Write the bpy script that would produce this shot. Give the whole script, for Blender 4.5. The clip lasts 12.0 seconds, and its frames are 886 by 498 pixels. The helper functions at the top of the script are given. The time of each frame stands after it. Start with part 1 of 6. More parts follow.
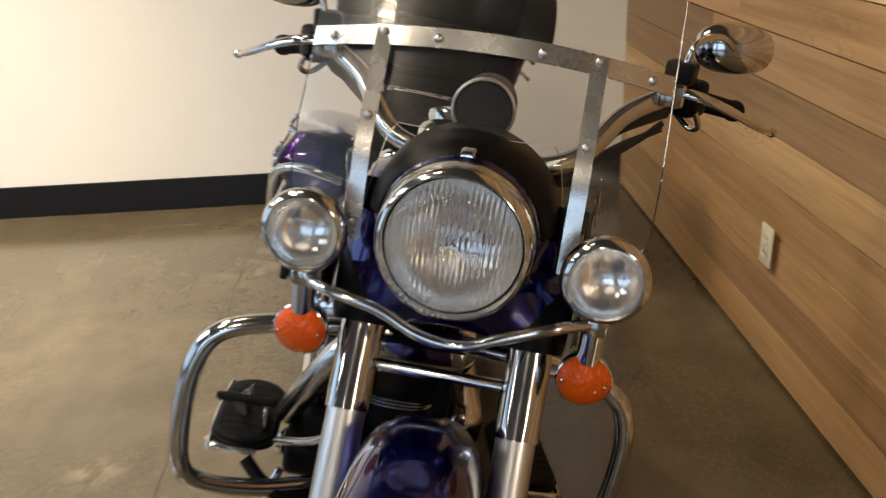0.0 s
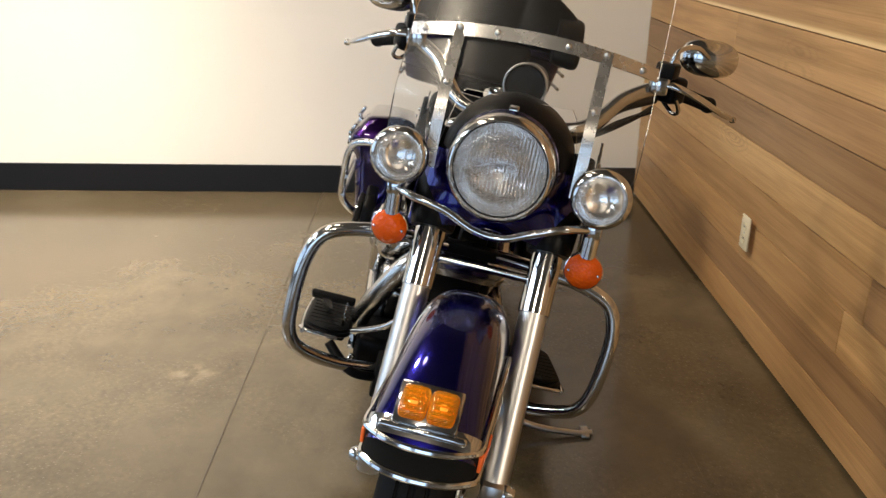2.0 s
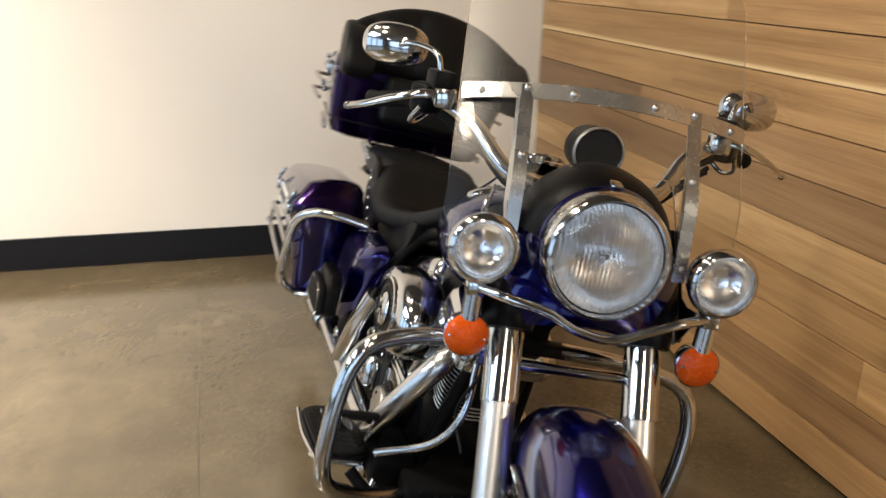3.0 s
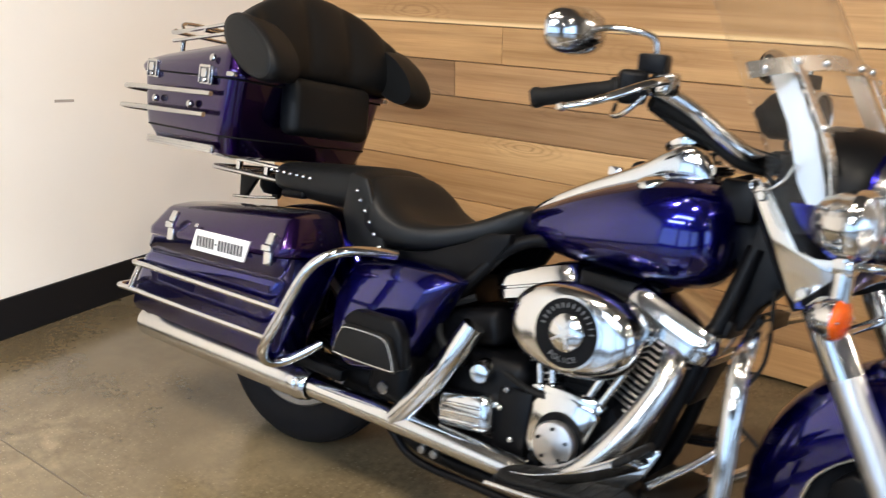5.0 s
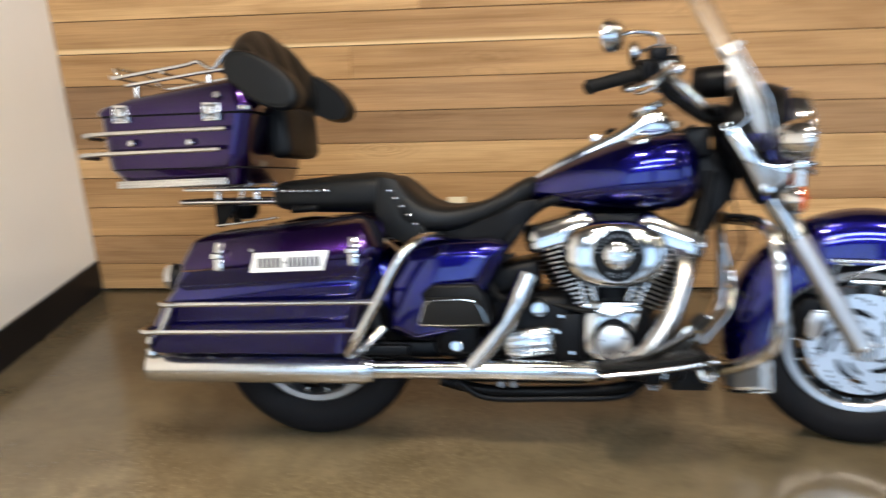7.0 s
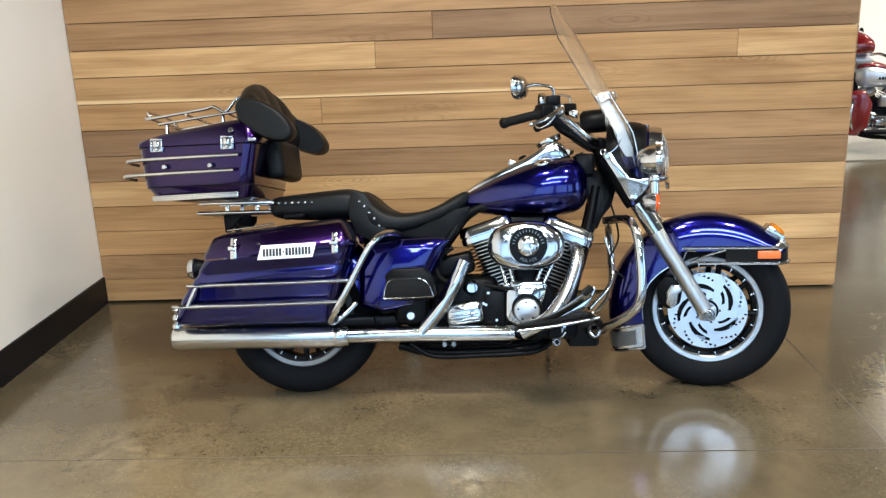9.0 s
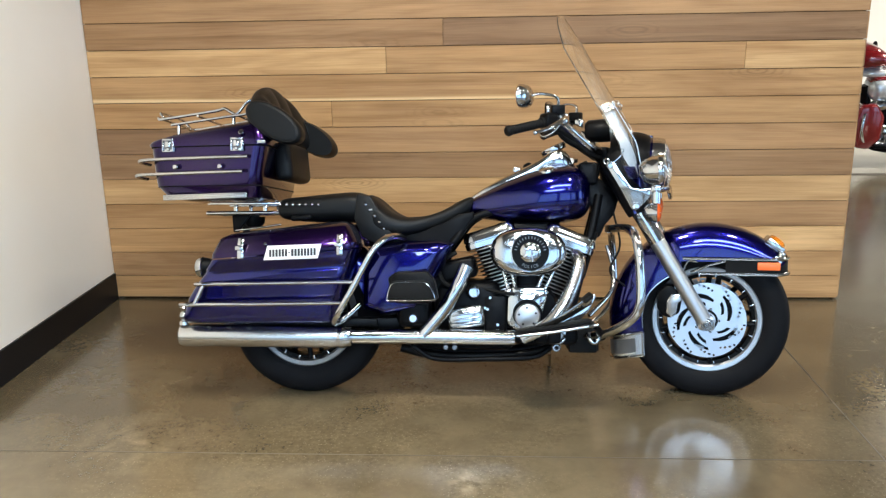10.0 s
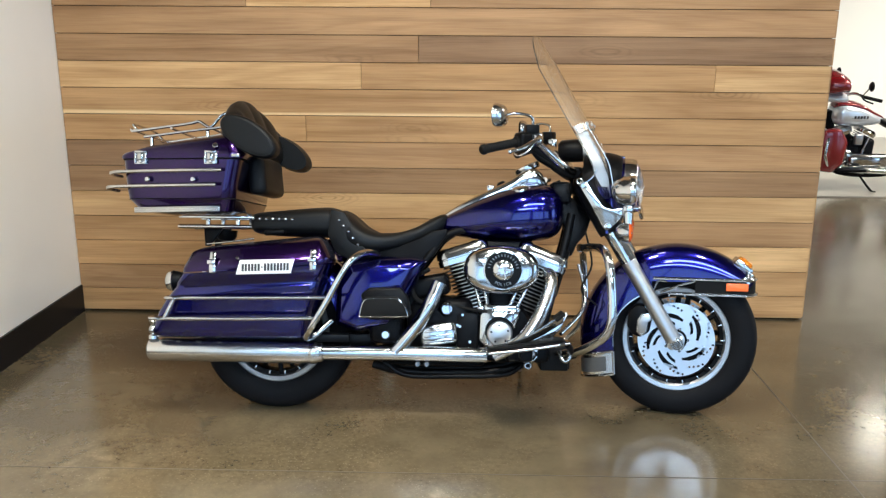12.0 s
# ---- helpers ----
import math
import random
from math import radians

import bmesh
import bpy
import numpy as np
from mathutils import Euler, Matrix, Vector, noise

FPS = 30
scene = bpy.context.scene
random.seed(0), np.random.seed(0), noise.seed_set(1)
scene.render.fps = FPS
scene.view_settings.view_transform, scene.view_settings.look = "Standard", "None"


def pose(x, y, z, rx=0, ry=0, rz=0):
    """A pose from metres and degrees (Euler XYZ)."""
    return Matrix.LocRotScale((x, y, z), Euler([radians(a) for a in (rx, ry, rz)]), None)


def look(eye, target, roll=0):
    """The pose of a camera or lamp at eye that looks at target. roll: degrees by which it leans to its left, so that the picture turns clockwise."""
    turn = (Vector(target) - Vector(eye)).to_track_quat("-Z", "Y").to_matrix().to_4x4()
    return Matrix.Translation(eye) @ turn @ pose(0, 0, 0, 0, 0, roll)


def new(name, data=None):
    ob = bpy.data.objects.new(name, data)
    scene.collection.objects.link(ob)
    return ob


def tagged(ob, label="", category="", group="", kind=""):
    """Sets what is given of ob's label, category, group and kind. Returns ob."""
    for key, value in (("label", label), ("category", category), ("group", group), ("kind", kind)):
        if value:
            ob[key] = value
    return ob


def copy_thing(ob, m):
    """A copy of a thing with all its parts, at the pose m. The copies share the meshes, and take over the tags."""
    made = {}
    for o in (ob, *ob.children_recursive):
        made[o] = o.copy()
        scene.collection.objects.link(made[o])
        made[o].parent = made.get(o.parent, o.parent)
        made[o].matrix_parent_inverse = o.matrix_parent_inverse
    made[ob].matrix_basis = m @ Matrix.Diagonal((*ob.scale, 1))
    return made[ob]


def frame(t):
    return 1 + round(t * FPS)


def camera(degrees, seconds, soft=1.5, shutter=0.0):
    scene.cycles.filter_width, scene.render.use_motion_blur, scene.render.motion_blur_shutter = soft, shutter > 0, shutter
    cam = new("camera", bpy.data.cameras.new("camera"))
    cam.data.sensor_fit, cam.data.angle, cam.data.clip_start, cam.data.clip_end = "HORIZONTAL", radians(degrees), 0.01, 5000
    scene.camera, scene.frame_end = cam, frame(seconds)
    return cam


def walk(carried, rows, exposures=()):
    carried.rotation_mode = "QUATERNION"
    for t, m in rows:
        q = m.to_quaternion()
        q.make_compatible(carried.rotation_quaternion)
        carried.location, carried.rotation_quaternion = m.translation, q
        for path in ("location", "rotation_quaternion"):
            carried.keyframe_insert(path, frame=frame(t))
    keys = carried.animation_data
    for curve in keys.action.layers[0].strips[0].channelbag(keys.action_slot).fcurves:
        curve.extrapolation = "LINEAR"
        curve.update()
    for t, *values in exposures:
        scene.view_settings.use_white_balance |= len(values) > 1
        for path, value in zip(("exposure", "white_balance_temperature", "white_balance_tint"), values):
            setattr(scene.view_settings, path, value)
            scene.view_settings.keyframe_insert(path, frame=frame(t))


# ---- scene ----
cam = camera(55.9, 12.0, 1.3, 0.6)

PATH = [
    (0, (3.786, -1.024, 1.33), (1.948, -0.949, 0.543), -2.5),
    (0.5, (4.005, -0.975, 1.354), (2.15, -1.068, 0.615), -3.3),
    (1, (4.235, -1.005, 1.356), (2.353, -1.087, 0.685), -1.7),
    (1.5, (4.378, -1.043, 1.353), (2.497, -1.101, 0.674), -0.9),
    (2, (4.363, -1.104, 1.337), (2.495, -1.076, 0.624), 0.7),
    (2.5, (4.152, -1.294, 1.33), (2.293, -1.026, 0.642), 1.7),
    (3, (3.947, -1.586, 1.347), (2.122, -1.075, 0.707), 1.2),
    (3.2, (3.859, -1.705, 1.344), (2.095, -1.009, 0.709), 0.8),
    (4.8, (3.052, -2.519, 1.326), (1.881, -1.032, 0.681), -0.3),
    (5, (2.936, -2.596, 1.328), (1.806, -1.088, 0.656), -0.1),
    (5.5, (2.6, -2.739, 1.307), (1.768, -1.051, 0.631), -1.2),
    (6, (2.319, -2.975, 1.327), (1.697, -1.206, 0.63), -0.7),
    (6.5, (2.096, -3.145, 1.357), (1.681, -1.313, 0.669), -4.4),
    (7, (1.998, -3.412, 1.406), (1.781, -1.539, 0.741), -2.6),
    (7.2, (2.002, -3.558, 1.398), (1.928, -1.662, 0.765), -1.1),
    (8.8, (2.044, -4.243, 1.461), (1.944, -2.32, 0.92), -1.7),
    (9, (2.038, -4.257, 1.452), (1.954, -2.333, 0.913), -2.1),
    (9.5, (2.05, -4.288, 1.464), (1.956, -2.364, 0.923), -1.9),
    (10, (2.074, -4.302, 1.469), (1.961, -2.377, 0.938), -1.0),
    (10.5, (2.076, -4.324, 1.478), (1.969, -2.395, 0.961), -0.6),
    (11, (2.067, -4.341, 1.469), (1.975, -2.403, 0.986), -0.4),
    (11.5, (2.062, -4.326, 1.477), (1.997, -2.388, 0.988), -0.1),
    (12, (2.057, -4.308, 1.478), (2.018, -2.37, 0.981), 0.4),
]
walk(cam, [(t, look(e, a, r)) for t, e, a, r in PATH], ((0, -0.90, 6450, 10), (0.5, -0.85, 6380, 10), (1.0, -0.62, 6380, 10), (1.5, -0.66, 6350, 10), (3.0, -0.63, 6250, 10), (5.0, -0.1, 5850, 10), (5.5, -0.13, 6200, 10), (6.0, -0.17, 6200, 10), (7.0, -0.2, 5950, 9), (9.0, -0.26, 5500, 4), (12.0, -0.33, 5480, 4)))

# ---- world and light ----
world = bpy.data.worlds.new("world")
scene.world = world
world.use_nodes = True
wn, wl = world.node_tree.nodes, world.node_tree.links
sky = wn.new("ShaderNodeTexSky")
sky.sky_type, sky.sun_disc, sky.sun_elevation, sky.sun_rotation = "NISHITA", False, radians(35), radians(200)
wl.new(sky.outputs[0], wn["Background"].inputs[0])
wn["Background"].inputs[1].default_value = 0.10


def area(name, m, sx, sy, watts, colour, shape="RECTANGLE", spread=180):
    la = bpy.data.lights.new(name, "AREA")
    la.shape, la.size, la.size_y, la.energy, la.color = shape, sx, sy, watts, colour
    la.spread = radians(spread)
    ob = new(name, la)
    ob.matrix_world = m
    return ob


CEIL = 3.6
WARM, COOL = (1.0, 0.83, 0.62), (0.66, 0.82, 1.0)
# daylight in the shop windows of the front wall, and the lamps under the ceiling
for wx in (1.3, 4.4, 7.6):
    area("window_light", pose(wx, -8.9, 1.7, 90, 0, 0), 2.5, 2.6, 18, COOL)
for wy in (-6.2, -2.9):
    area("window_light", pose(11.9, wy, 1.7, 90, 0, 90), 2.5, 2.6, 48, COOL)
PANELS = ((3.1, -5.0), (2.2, -7.2))
for px, py in PANELS:
    area("panel_light", pose(px, py, CEIL - 0.13), 2.6, 0.75, 185, (0.80, 0.90, 1.0))
LAMPS = ((1.8, -5.4, 24, 180), (1.8, -2.5, 112, 180), (1.1, -2.85, 54, 64), (2.2, -1.75, 10, 180), (3.4, -2.6, 78, 180), (5.9, -1.7, 58, 180), (4.6, -7.0, 40, 180), (8.0, -5.2, 44, 180), (8.0, -2.7, 44, 180))
for lx, ly, power, spread in LAMPS:
    area("ceiling_lamp_light", pose(lx, ly, CEIL - 0.16), 0.3, 0.3, power, WARM, "DISK", spread)
for lx, ly, power in ((8.0, 2.6, 380), (10.4, 3.4, 240), (7.4, 5.6, 25), (9.8, 5.8, 320), (2.5, 4.0, 170)):
    area("ceiling_lamp_light", pose(lx, ly, CEIL - 0.16), 0.35, 0.35, power, WARM, "DISK")


# ---- materials ----
def material(name, colour, rough=0.5, metal=0.0, **more):
    m = bpy.data.materials.new(name)
    m.use_nodes = True
    b = m.node_tree.nodes["Principled BSDF"]
    b.inputs["Base Color"].default_value = (*colour, 1)
    b.inputs["Roughness"].default_value, b.inputs["Metallic"].default_value = rough, metal
    for key, value in more.items():
        b.inputs[key.replace("_", " ")].default_value = value
    return m


def tree(m):
    return m.node_tree.nodes, m.node_tree.links, m.node_tree.nodes["Principled BSDF"]


def coords(m, scale=(1, 1, 1), generated="Object"):
    n, l, b = tree(m)
    c, mp = n.new("ShaderNodeTexCoord"), n.new("ShaderNodeMapping")
    mp.inputs["Scale"].default_value = scale
    l.new(c.outputs[generated], mp.inputs[0])
    return mp.outputs[0]


def noise_node(m, vec, scale, detail=4, rough=0.55, distort=0.0):
    n, l, b = tree(m)
    t = n.new("ShaderNodeTexNoise")
    t.inputs["Scale"].default_value, t.inputs["Detail"].default_value = scale, detail
    t.inputs["Roughness"].default_value, t.inputs["Distortion"].default_value = rough, distort
    l.new(vec, t.inputs["Vector"])
    return t.outputs["Fac"]


def ramp(m, fac, *stops):
    n, l, b = tree(m)
    r = n.new("ShaderNodeValToRGB")
    e = r.color_ramp.elements
    while len(e) < len(stops):
        e.new(0.5)
    for el, (p, c) in zip(e, stops):
        el.position, el.color = p, (*c, 1) if len(c) == 3 else c
    l.new(fac, r.inputs[0])
    return r.outputs[0]


def mixed(m, fac, a, b_, mode="MIX"):
    n, l, b = tree(m)
    x = n.new("ShaderNodeMix")
    x.data_type, x.blend_type = "RGBA", mode
    for sock, v in ((x.inputs[0], fac), (x.inputs[6], a), (x.inputs[7], b_)):
        if isinstance(v, (int, float)):
            sock.default_value = v
        elif isinstance(v, tuple):
            sock.default_value = (*v, 1)
        else:
            l.new(v, sock)
    return x.outputs[2]


def bump(m, height, strength=0.2, distance=0.002):
    n, l, b = tree(m)
    bp = n.new("ShaderNodeBump")
    bp.inputs["Strength"].default_value, bp.inputs["Distance"].default_value = strength, distance
    l.new(height, bp.inputs["Height"])
    l.new(bp.outputs[0], b.inputs["Normal"])


def vary_rough(m, fac, lo, hi):
    n, l, b = tree(m)
    mr = n.new("ShaderNodeMapRange")
    mr.inputs["To Min"].default_value, mr.inputs["To Max"].default_value = lo, hi
    l.new(fac, mr.inputs[0])
    l.new(mr.outputs[0], b.inputs["Roughness"])


def wood(name, pale, deep, streak=0.32, sapwood=False):
    m = material(name, pale, 0.42, Specular_IOR_Level=0.22)
    n, l, b = tree(m)
    info = n.new("ShaderNodeObjectInfo")
    c, add, mp = n.new("ShaderNodeTexCoord"), n.new("ShaderNodeVectorMath"), n.new("ShaderNodeMapping")
    comb = n.new("ShaderNodeCombineXYZ")
    mul = n.new("ShaderNodeMath")
    mul.operation, mul.inputs[1].default_value = "MULTIPLY", 37.0
    l.new(info.outputs["Random"], mul.inputs[0])
    for i in range(3):
        l.new(mul.outputs[0], comb.inputs[i])
    l.new(c.outputs["Object"], add.inputs[0])
    l.new(comb.outputs[0], add.inputs[1])
    l.new(add.outputs[0], mp.inputs[0])
    mp.inputs["Scale"].default_value = (0.30, 1.0, 8.0)
    grain = noise_node(m, mp.outputs[0], 3.0, 6, 0.6, 0.35)
    mp2 = n.new("ShaderNodeMapping")
    l.new(add.outputs[0], mp2.inputs[0])
    mp2.inputs["Scale"].default_value = (0.8, 1.0, 46.0)
    fine = noise_node(m, mp2.outputs[0], 5.0, 5, 0.65, 0.2)
    mp3 = n.new("ShaderNodeMapping")
    l.new(add.outputs[0], mp3.inputs[0])
    mp3.inputs["Scale"].default_value = (0.16, 1.0, 2.4)
    broad = noise_node(m, mp3.outputs[0], 2.6, 3, 0.45, 0.5)
    rings = n.new("ShaderNodeMath")
    rings.operation = "PINGPONG"
    rings.inputs[1].default_value = 0.055
    l.new(broad, rings.inputs[0])
    ringc = ramp(m, rings.outputs[0], (0.0, (0.70, 0.64, 0.56)), (0.03, (1, 1, 1)))
    col = ramp(m, grain, (0.30, deep), (0.52, pale), (0.75, tuple(min(1, v * 1.14) for v in pale)))
    finec = ramp(m, fine, (0.3, (0.72, 0.68, 0.62)), (0.6, (1, 1, 1)))
    col = mixed(m, 0.6, col, finec, "MULTIPLY")
    col = mixed(m, streak, col, ringc, "MULTIPLY")
    mp4 = n.new("ShaderNodeMapping")
    l.new(add.outputs[0], mp4.inputs[0])
    mp4.inputs["Scale"].default_value = (0.9, 1.0, 2.0)
    cloud = ramp(m, noise_node(m, mp4.outputs[0], 1.6, 3, 0.5, 0.3), (0.3, (0.84, 0.81, 0.78)), (0.55, (1, 1, 1)), (0.75, (1.12, 1.12, 1.12)))
    col = mixed(m, 1.0, col, cloud, "MULTIPLY")
    # scattered knots, each with a flame of darker rings round it
    mp5 = n.new("ShaderNodeMapping")
    l.new(add.outputs[0], mp5.inputs[0])
    mp5.inputs["Scale"].default_value = (1.1, 0.6, 4.2)
    vk = n.new("ShaderNodeTexVoronoi")
    vk.inputs["Scale"].default_value = 1.25
    l.new(mp5.outputs[0], vk.inputs["Vector"])
    near = ramp(m, vk.outputs["Distance"], (0.02, (1, 1, 1)), (0.30, (0, 0, 0)))
    some = ramp(m, vk.outputs["Color"], (0.52, (0, 0, 0)), (0.60, (1, 1, 1)))
    pp = n.new("ShaderNodeMath")
    pp.operation, pp.inputs[1].default_value = "PINGPONG", 0.028
    warp = n.new("ShaderNodeMath")
    warp.operation = "MULTIPLY_ADD"
    l.new(grain, warp.inputs[0])
    warp.inputs[1].default_value = 0.22
    l.new(vk.outputs["Distance"], warp.inputs[2])
    l.new(warp.outputs[0], pp.inputs[0])
    flame = ramp(m, pp.outputs[0], (0.0, (1, 1, 1)), (0.016, (0, 0, 0)))
    kf = mixed(m, 1.0, mixed(m, 1.0, near, some, "MULTIPLY"), flame, "MULTIPLY")
    kf = mixed(m, 1.0, kf, (0.75, 0.75, 0.75), "MULTIPLY")
    col = mixed(m, kf, col, tuple(v * 0.55 for v in deep))
    if sapwood:
        sep = n.new("ShaderNodeSeparateXYZ")
        l.new(c.outputs["Object"], sep.inputs[0])
        wob = n.new("ShaderNodeMath")
        wob.operation, wob.inputs[1].default_value = "MULTIPLY_ADD", 0.035
        l.new(broad, wob.inputs[0])
        l.new(sep.outputs[2], wob.inputs[2])
        shift = n.new("ShaderNodeMapRange")
        shift.inputs["From Min"].default_value, shift.inputs["From Max"].default_value = -0.026, -0.037
        l.new(wob.outputs[0], shift.inputs[0])
        span = ramp(m, sep.outputs[0], (0.0, (1, 1, 1)), (0.35, (0.85, 0.85, 0.85)), (0.75, (0, 0, 0)))
        edge = mixed(m, 1.0, span, ramp(m, shift.outputs[0], (0.0, (0, 0, 0)), (1.0, (1, 1, 1))), "MULTIPLY")
        col = mixed(m, edge, col, (0.82, 0.60, 0.32))
    tone = ramp(m, info.outputs["Random"], (0.0, (0.86, 0.84, 0.82)), (1.0, (1.08, 1.06, 1.03)))
    col = mixed(m, 1.0, col, tone, "MULTIPLY")
    l.new(col, b.inputs["Base Color"])
    vary_rough(m, fine, 0.36, 0.55)
    bump(m, fine, 0.12, 0.001)
    return m


M = {}
M["wood_honey"] = wood("wood_honey", (0.520, 0.317, 0.144), (0.373, 0.212, 0.090))
M["wood_gold"] = wood("wood_gold", (0.670, 0.434, 0.206), (0.505, 0.301, 0.127), 0.36)
M["wood_tan"] = wood("wood_tan", (0.417, 0.253, 0.123), (0.304, 0.176, 0.084))
M["wood_brown"] = wood("wood_brown", (0.309, 0.189, 0.100), (0.206, 0.123, 0.063))

M["wood_umber"] = wood("wood_umber", (0.352, 0.216, 0.109), (0.250, 0.146, 0.072))
M["wood_sapwood"] = wood("wood_sapwood", (0.520, 0.317, 0.144), (0.373, 0.212, 0.090), 0.32, True)

m = M["plaster"] = material("plaster", (0.80, 0.745, 0.66), 0.72)
v = coords(m)
bump(m, noise_node(m, v, 190, 3), 0.10, 0.001)
tree(m)[1].new(ramp(m, noise_node(m, v, 1.3, 3), (0.3, (0.84, 0.785, 0.695)), (0.7, (0.87, 0.82, 0.735))), tree(m)[2].inputs["Base Color"])
M["scuff"] = material("wall_scuff", (0.36, 0.32, 0.27), 0.7)
m = M["white_wall"] = material("white_wall", (0.80, 0.79, 0.76), 0.75)
bump(m, noise_node(m, coords(m), 150, 3), 0.1, 0.001)
m = M["shop_wall"] = material("shop_wall", (0.12, 0.115, 0.11), 0.7)
bump(m, noise_node(m, coords(m), 150, 3), 0.1, 0.001)
m = M["base_black"] = material("base_black", (0.006, 0.006, 0.007), 0.42, Specular_IOR_Level=0.3)
bump(m, noise_node(m, coords(m), 60, 2), 0.05, 0.001)
M["seam_dark"] = material("seam_dark", (0.075, 0.05, 0.033), 0.9)

# polished concrete: cloudy browns, aggregate specks, faint scuffs
m = M["concrete"] = material("concrete", (0.30, 0.24, 0.17), 0.2)
n, l, b = tree(m)
v = coords(m)
cloud = ramp(m, noise_node(m, v, 1.1, 6, 0.6, 0.6), (0.28, (0.078, 0.060, 0.035)), (0.5, (0.112, 0.088, 0.053)), (0.74, (0.154, 0.125, 0.080)))
fine = ramp(m, noise_node(m, v, 52, 5, 0.7), (0.3, (0.70, 0.69, 0.66)), (0.7, (1.18, 1.17, 1.14)))
patch = ramp(m, noise_node(m, v, 1.6, 4, 0.6), (0.42, (0, 0, 0)), (0.58, (1, 1, 1)))
soft = ramp(m, noise_node(m, v, 7, 5, 0.6), (0.3, (0.84, 0.83, 0.80)), (0.7, (1.10, 1.09, 1.07)))
cloud = mixed(m, 1.0, cloud, soft, "MULTIPLY")
col = mixed(m, patch, cloud, mixed(m, 1.0, cloud, fine, "MULTIPLY"))
vor = n.new("ShaderNodeTexVoronoi")
vor.inputs["Scale"].default_value = 105
l.new(v, vor.inputs["Vector"])
speck = ramp(m, vor.outputs["Distance"], (0.0, (1, 1, 1)), (0.22, (1, 1, 1)), (0.34, (0, 0, 0)))
pick = ramp(m, vor.outputs["Color"], (0.35, (0.0, 0.0, 0.0)), (0.5, (1, 1, 1)))
spfac = mixed(m, 1.0, mixed(m, 1.0, speck, patch, "MULTIPLY"), pick, "MULTIPLY")
half = mixed(m, 1.0, spfac, (0.38, 0.38, 0.38), "MULTIPLY")
specc = ramp(m, vor.outputs["Color"], (0.0, (0.07, 0.05, 0.03)), (0.55, (0.11, 0.08, 0.05)), (0.75, (0.27, 0.225, 0.16)))
col = mixed(m, half, col, specc)
# two paler round spots, broken up by noise
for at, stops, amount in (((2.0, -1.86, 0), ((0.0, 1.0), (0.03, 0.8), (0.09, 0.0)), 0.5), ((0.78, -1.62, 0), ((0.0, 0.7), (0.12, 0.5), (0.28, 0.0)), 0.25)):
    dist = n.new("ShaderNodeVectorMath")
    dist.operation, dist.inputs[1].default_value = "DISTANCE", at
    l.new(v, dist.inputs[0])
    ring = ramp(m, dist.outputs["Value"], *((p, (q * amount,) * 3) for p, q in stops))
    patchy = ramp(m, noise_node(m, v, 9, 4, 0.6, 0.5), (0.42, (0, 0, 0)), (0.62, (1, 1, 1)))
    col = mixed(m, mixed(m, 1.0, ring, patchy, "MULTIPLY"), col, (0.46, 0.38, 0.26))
scratch = n.new("ShaderNodeMapping")
scratch.inputs["Scale"].default_value, scratch.inputs["Rotation"].default_value = (1.5, 60, 1), (0, 0, 0.5)
l.new(v, scratch.inputs[0])
scuff = ramp(m, noise_node(m, scratch.outputs[0], 1.5, 3, 0.6), (0.68, (0, 0, 0)), (0.76, (0.22, 0.22, 0.22)))
col = mixed(m, scuff, col, (0.34, 0.29, 0.21))
l.new(mixed(m, 1.0, col, (0.93, 0.93, 0.92), "MULTIPLY"), b.inputs["Base Color"])
vary_rough(m, noise_node(m, v, 5, 5, 0.65), 0.10, 0.24)
bump(m, noise_node(m, v, 9, 5, 0.6), 0.045, 0.004)
b.inputs["Specular IOR Level"].default_value = 0.95
M["joint"] = material("joint", (0.070, 0.054, 0.036), 0.7)
m = M["platform"] = material("platform", (0.27, 0.25, 0.22), 0.3)
bump(m, noise_node(m, coords(m), 70, 3), 0.08, 0.001)

# motorcycle
m = M["paint"] = material("violet_paint", (0.022, 0.008, 0.18), 0.21, 0.94, Coat_Weight=1.0, Coat_Roughness=0.03, Coat_IOR=1.5)
n, l, b = tree(m)
flake = n.new("ShaderNodeTexVoronoi")
flake.inputs["Scale"].default_value = 900
l.new(coords(m), flake.inputs["Vector"])
l.new(ramp(m, flake.outputs["Color"], (0.2, (0.0015, 0.0012, 0.052)), (0.8, (0.0048, 0.0034, 0.158))), b.inputs["Base Color"])
# the same violet paint, with its purple look in warm light coloured in
m = M["plum"] = material("plum_paint", (0.02, 0.006, 0.09), 0.24, 0.94, Coat_Weight=1.0, Coat_Roughness=0.03, Coat_IOR=1.36)
n, l, b = tree(m)
flake = n.new("ShaderNodeTexVoronoi")
flake.inputs["Scale"].default_value = 900
l.new(coords(m), flake.inputs["Vector"])
l.new(ramp(m, flake.outputs["Color"], (0.2, (0.0095, 0.0022, 0.034)), (0.8, (0.023, 0.0046, 0.076))), b.inputs["Base Color"])
m = M["chrome"] = material("chrome", (0.56, 0.56, 0.555), 0.07, 1.0)
vary_rough(m, noise_node(m, coords(m), 14, 4), 0.06, 0.17)
m = M["satin"] = material("satin_metal", (0.52, 0.51, 0.50), 0.30, 1.0)
vary_rough(m, noise_node(m, coords(m), 30, 4), 0.24, 0.38)
m = M["brushed"] = material("brushed_steel", (0.54, 0.53, 0.51), 0.22, 1.0)
vary_rough(m, noise_node(m, coords(m, (1, 30, 30)), 9, 4), 0.15, 0.32)
m = M["black"] = material("black_enamel", (0.0025, 0.0025, 0.003), 0.30, 0.0, Specular_IOR_Level=0.10)
vary_rough(m, noise_node(m, coords(m), 25, 4), 0.30, 0.5)
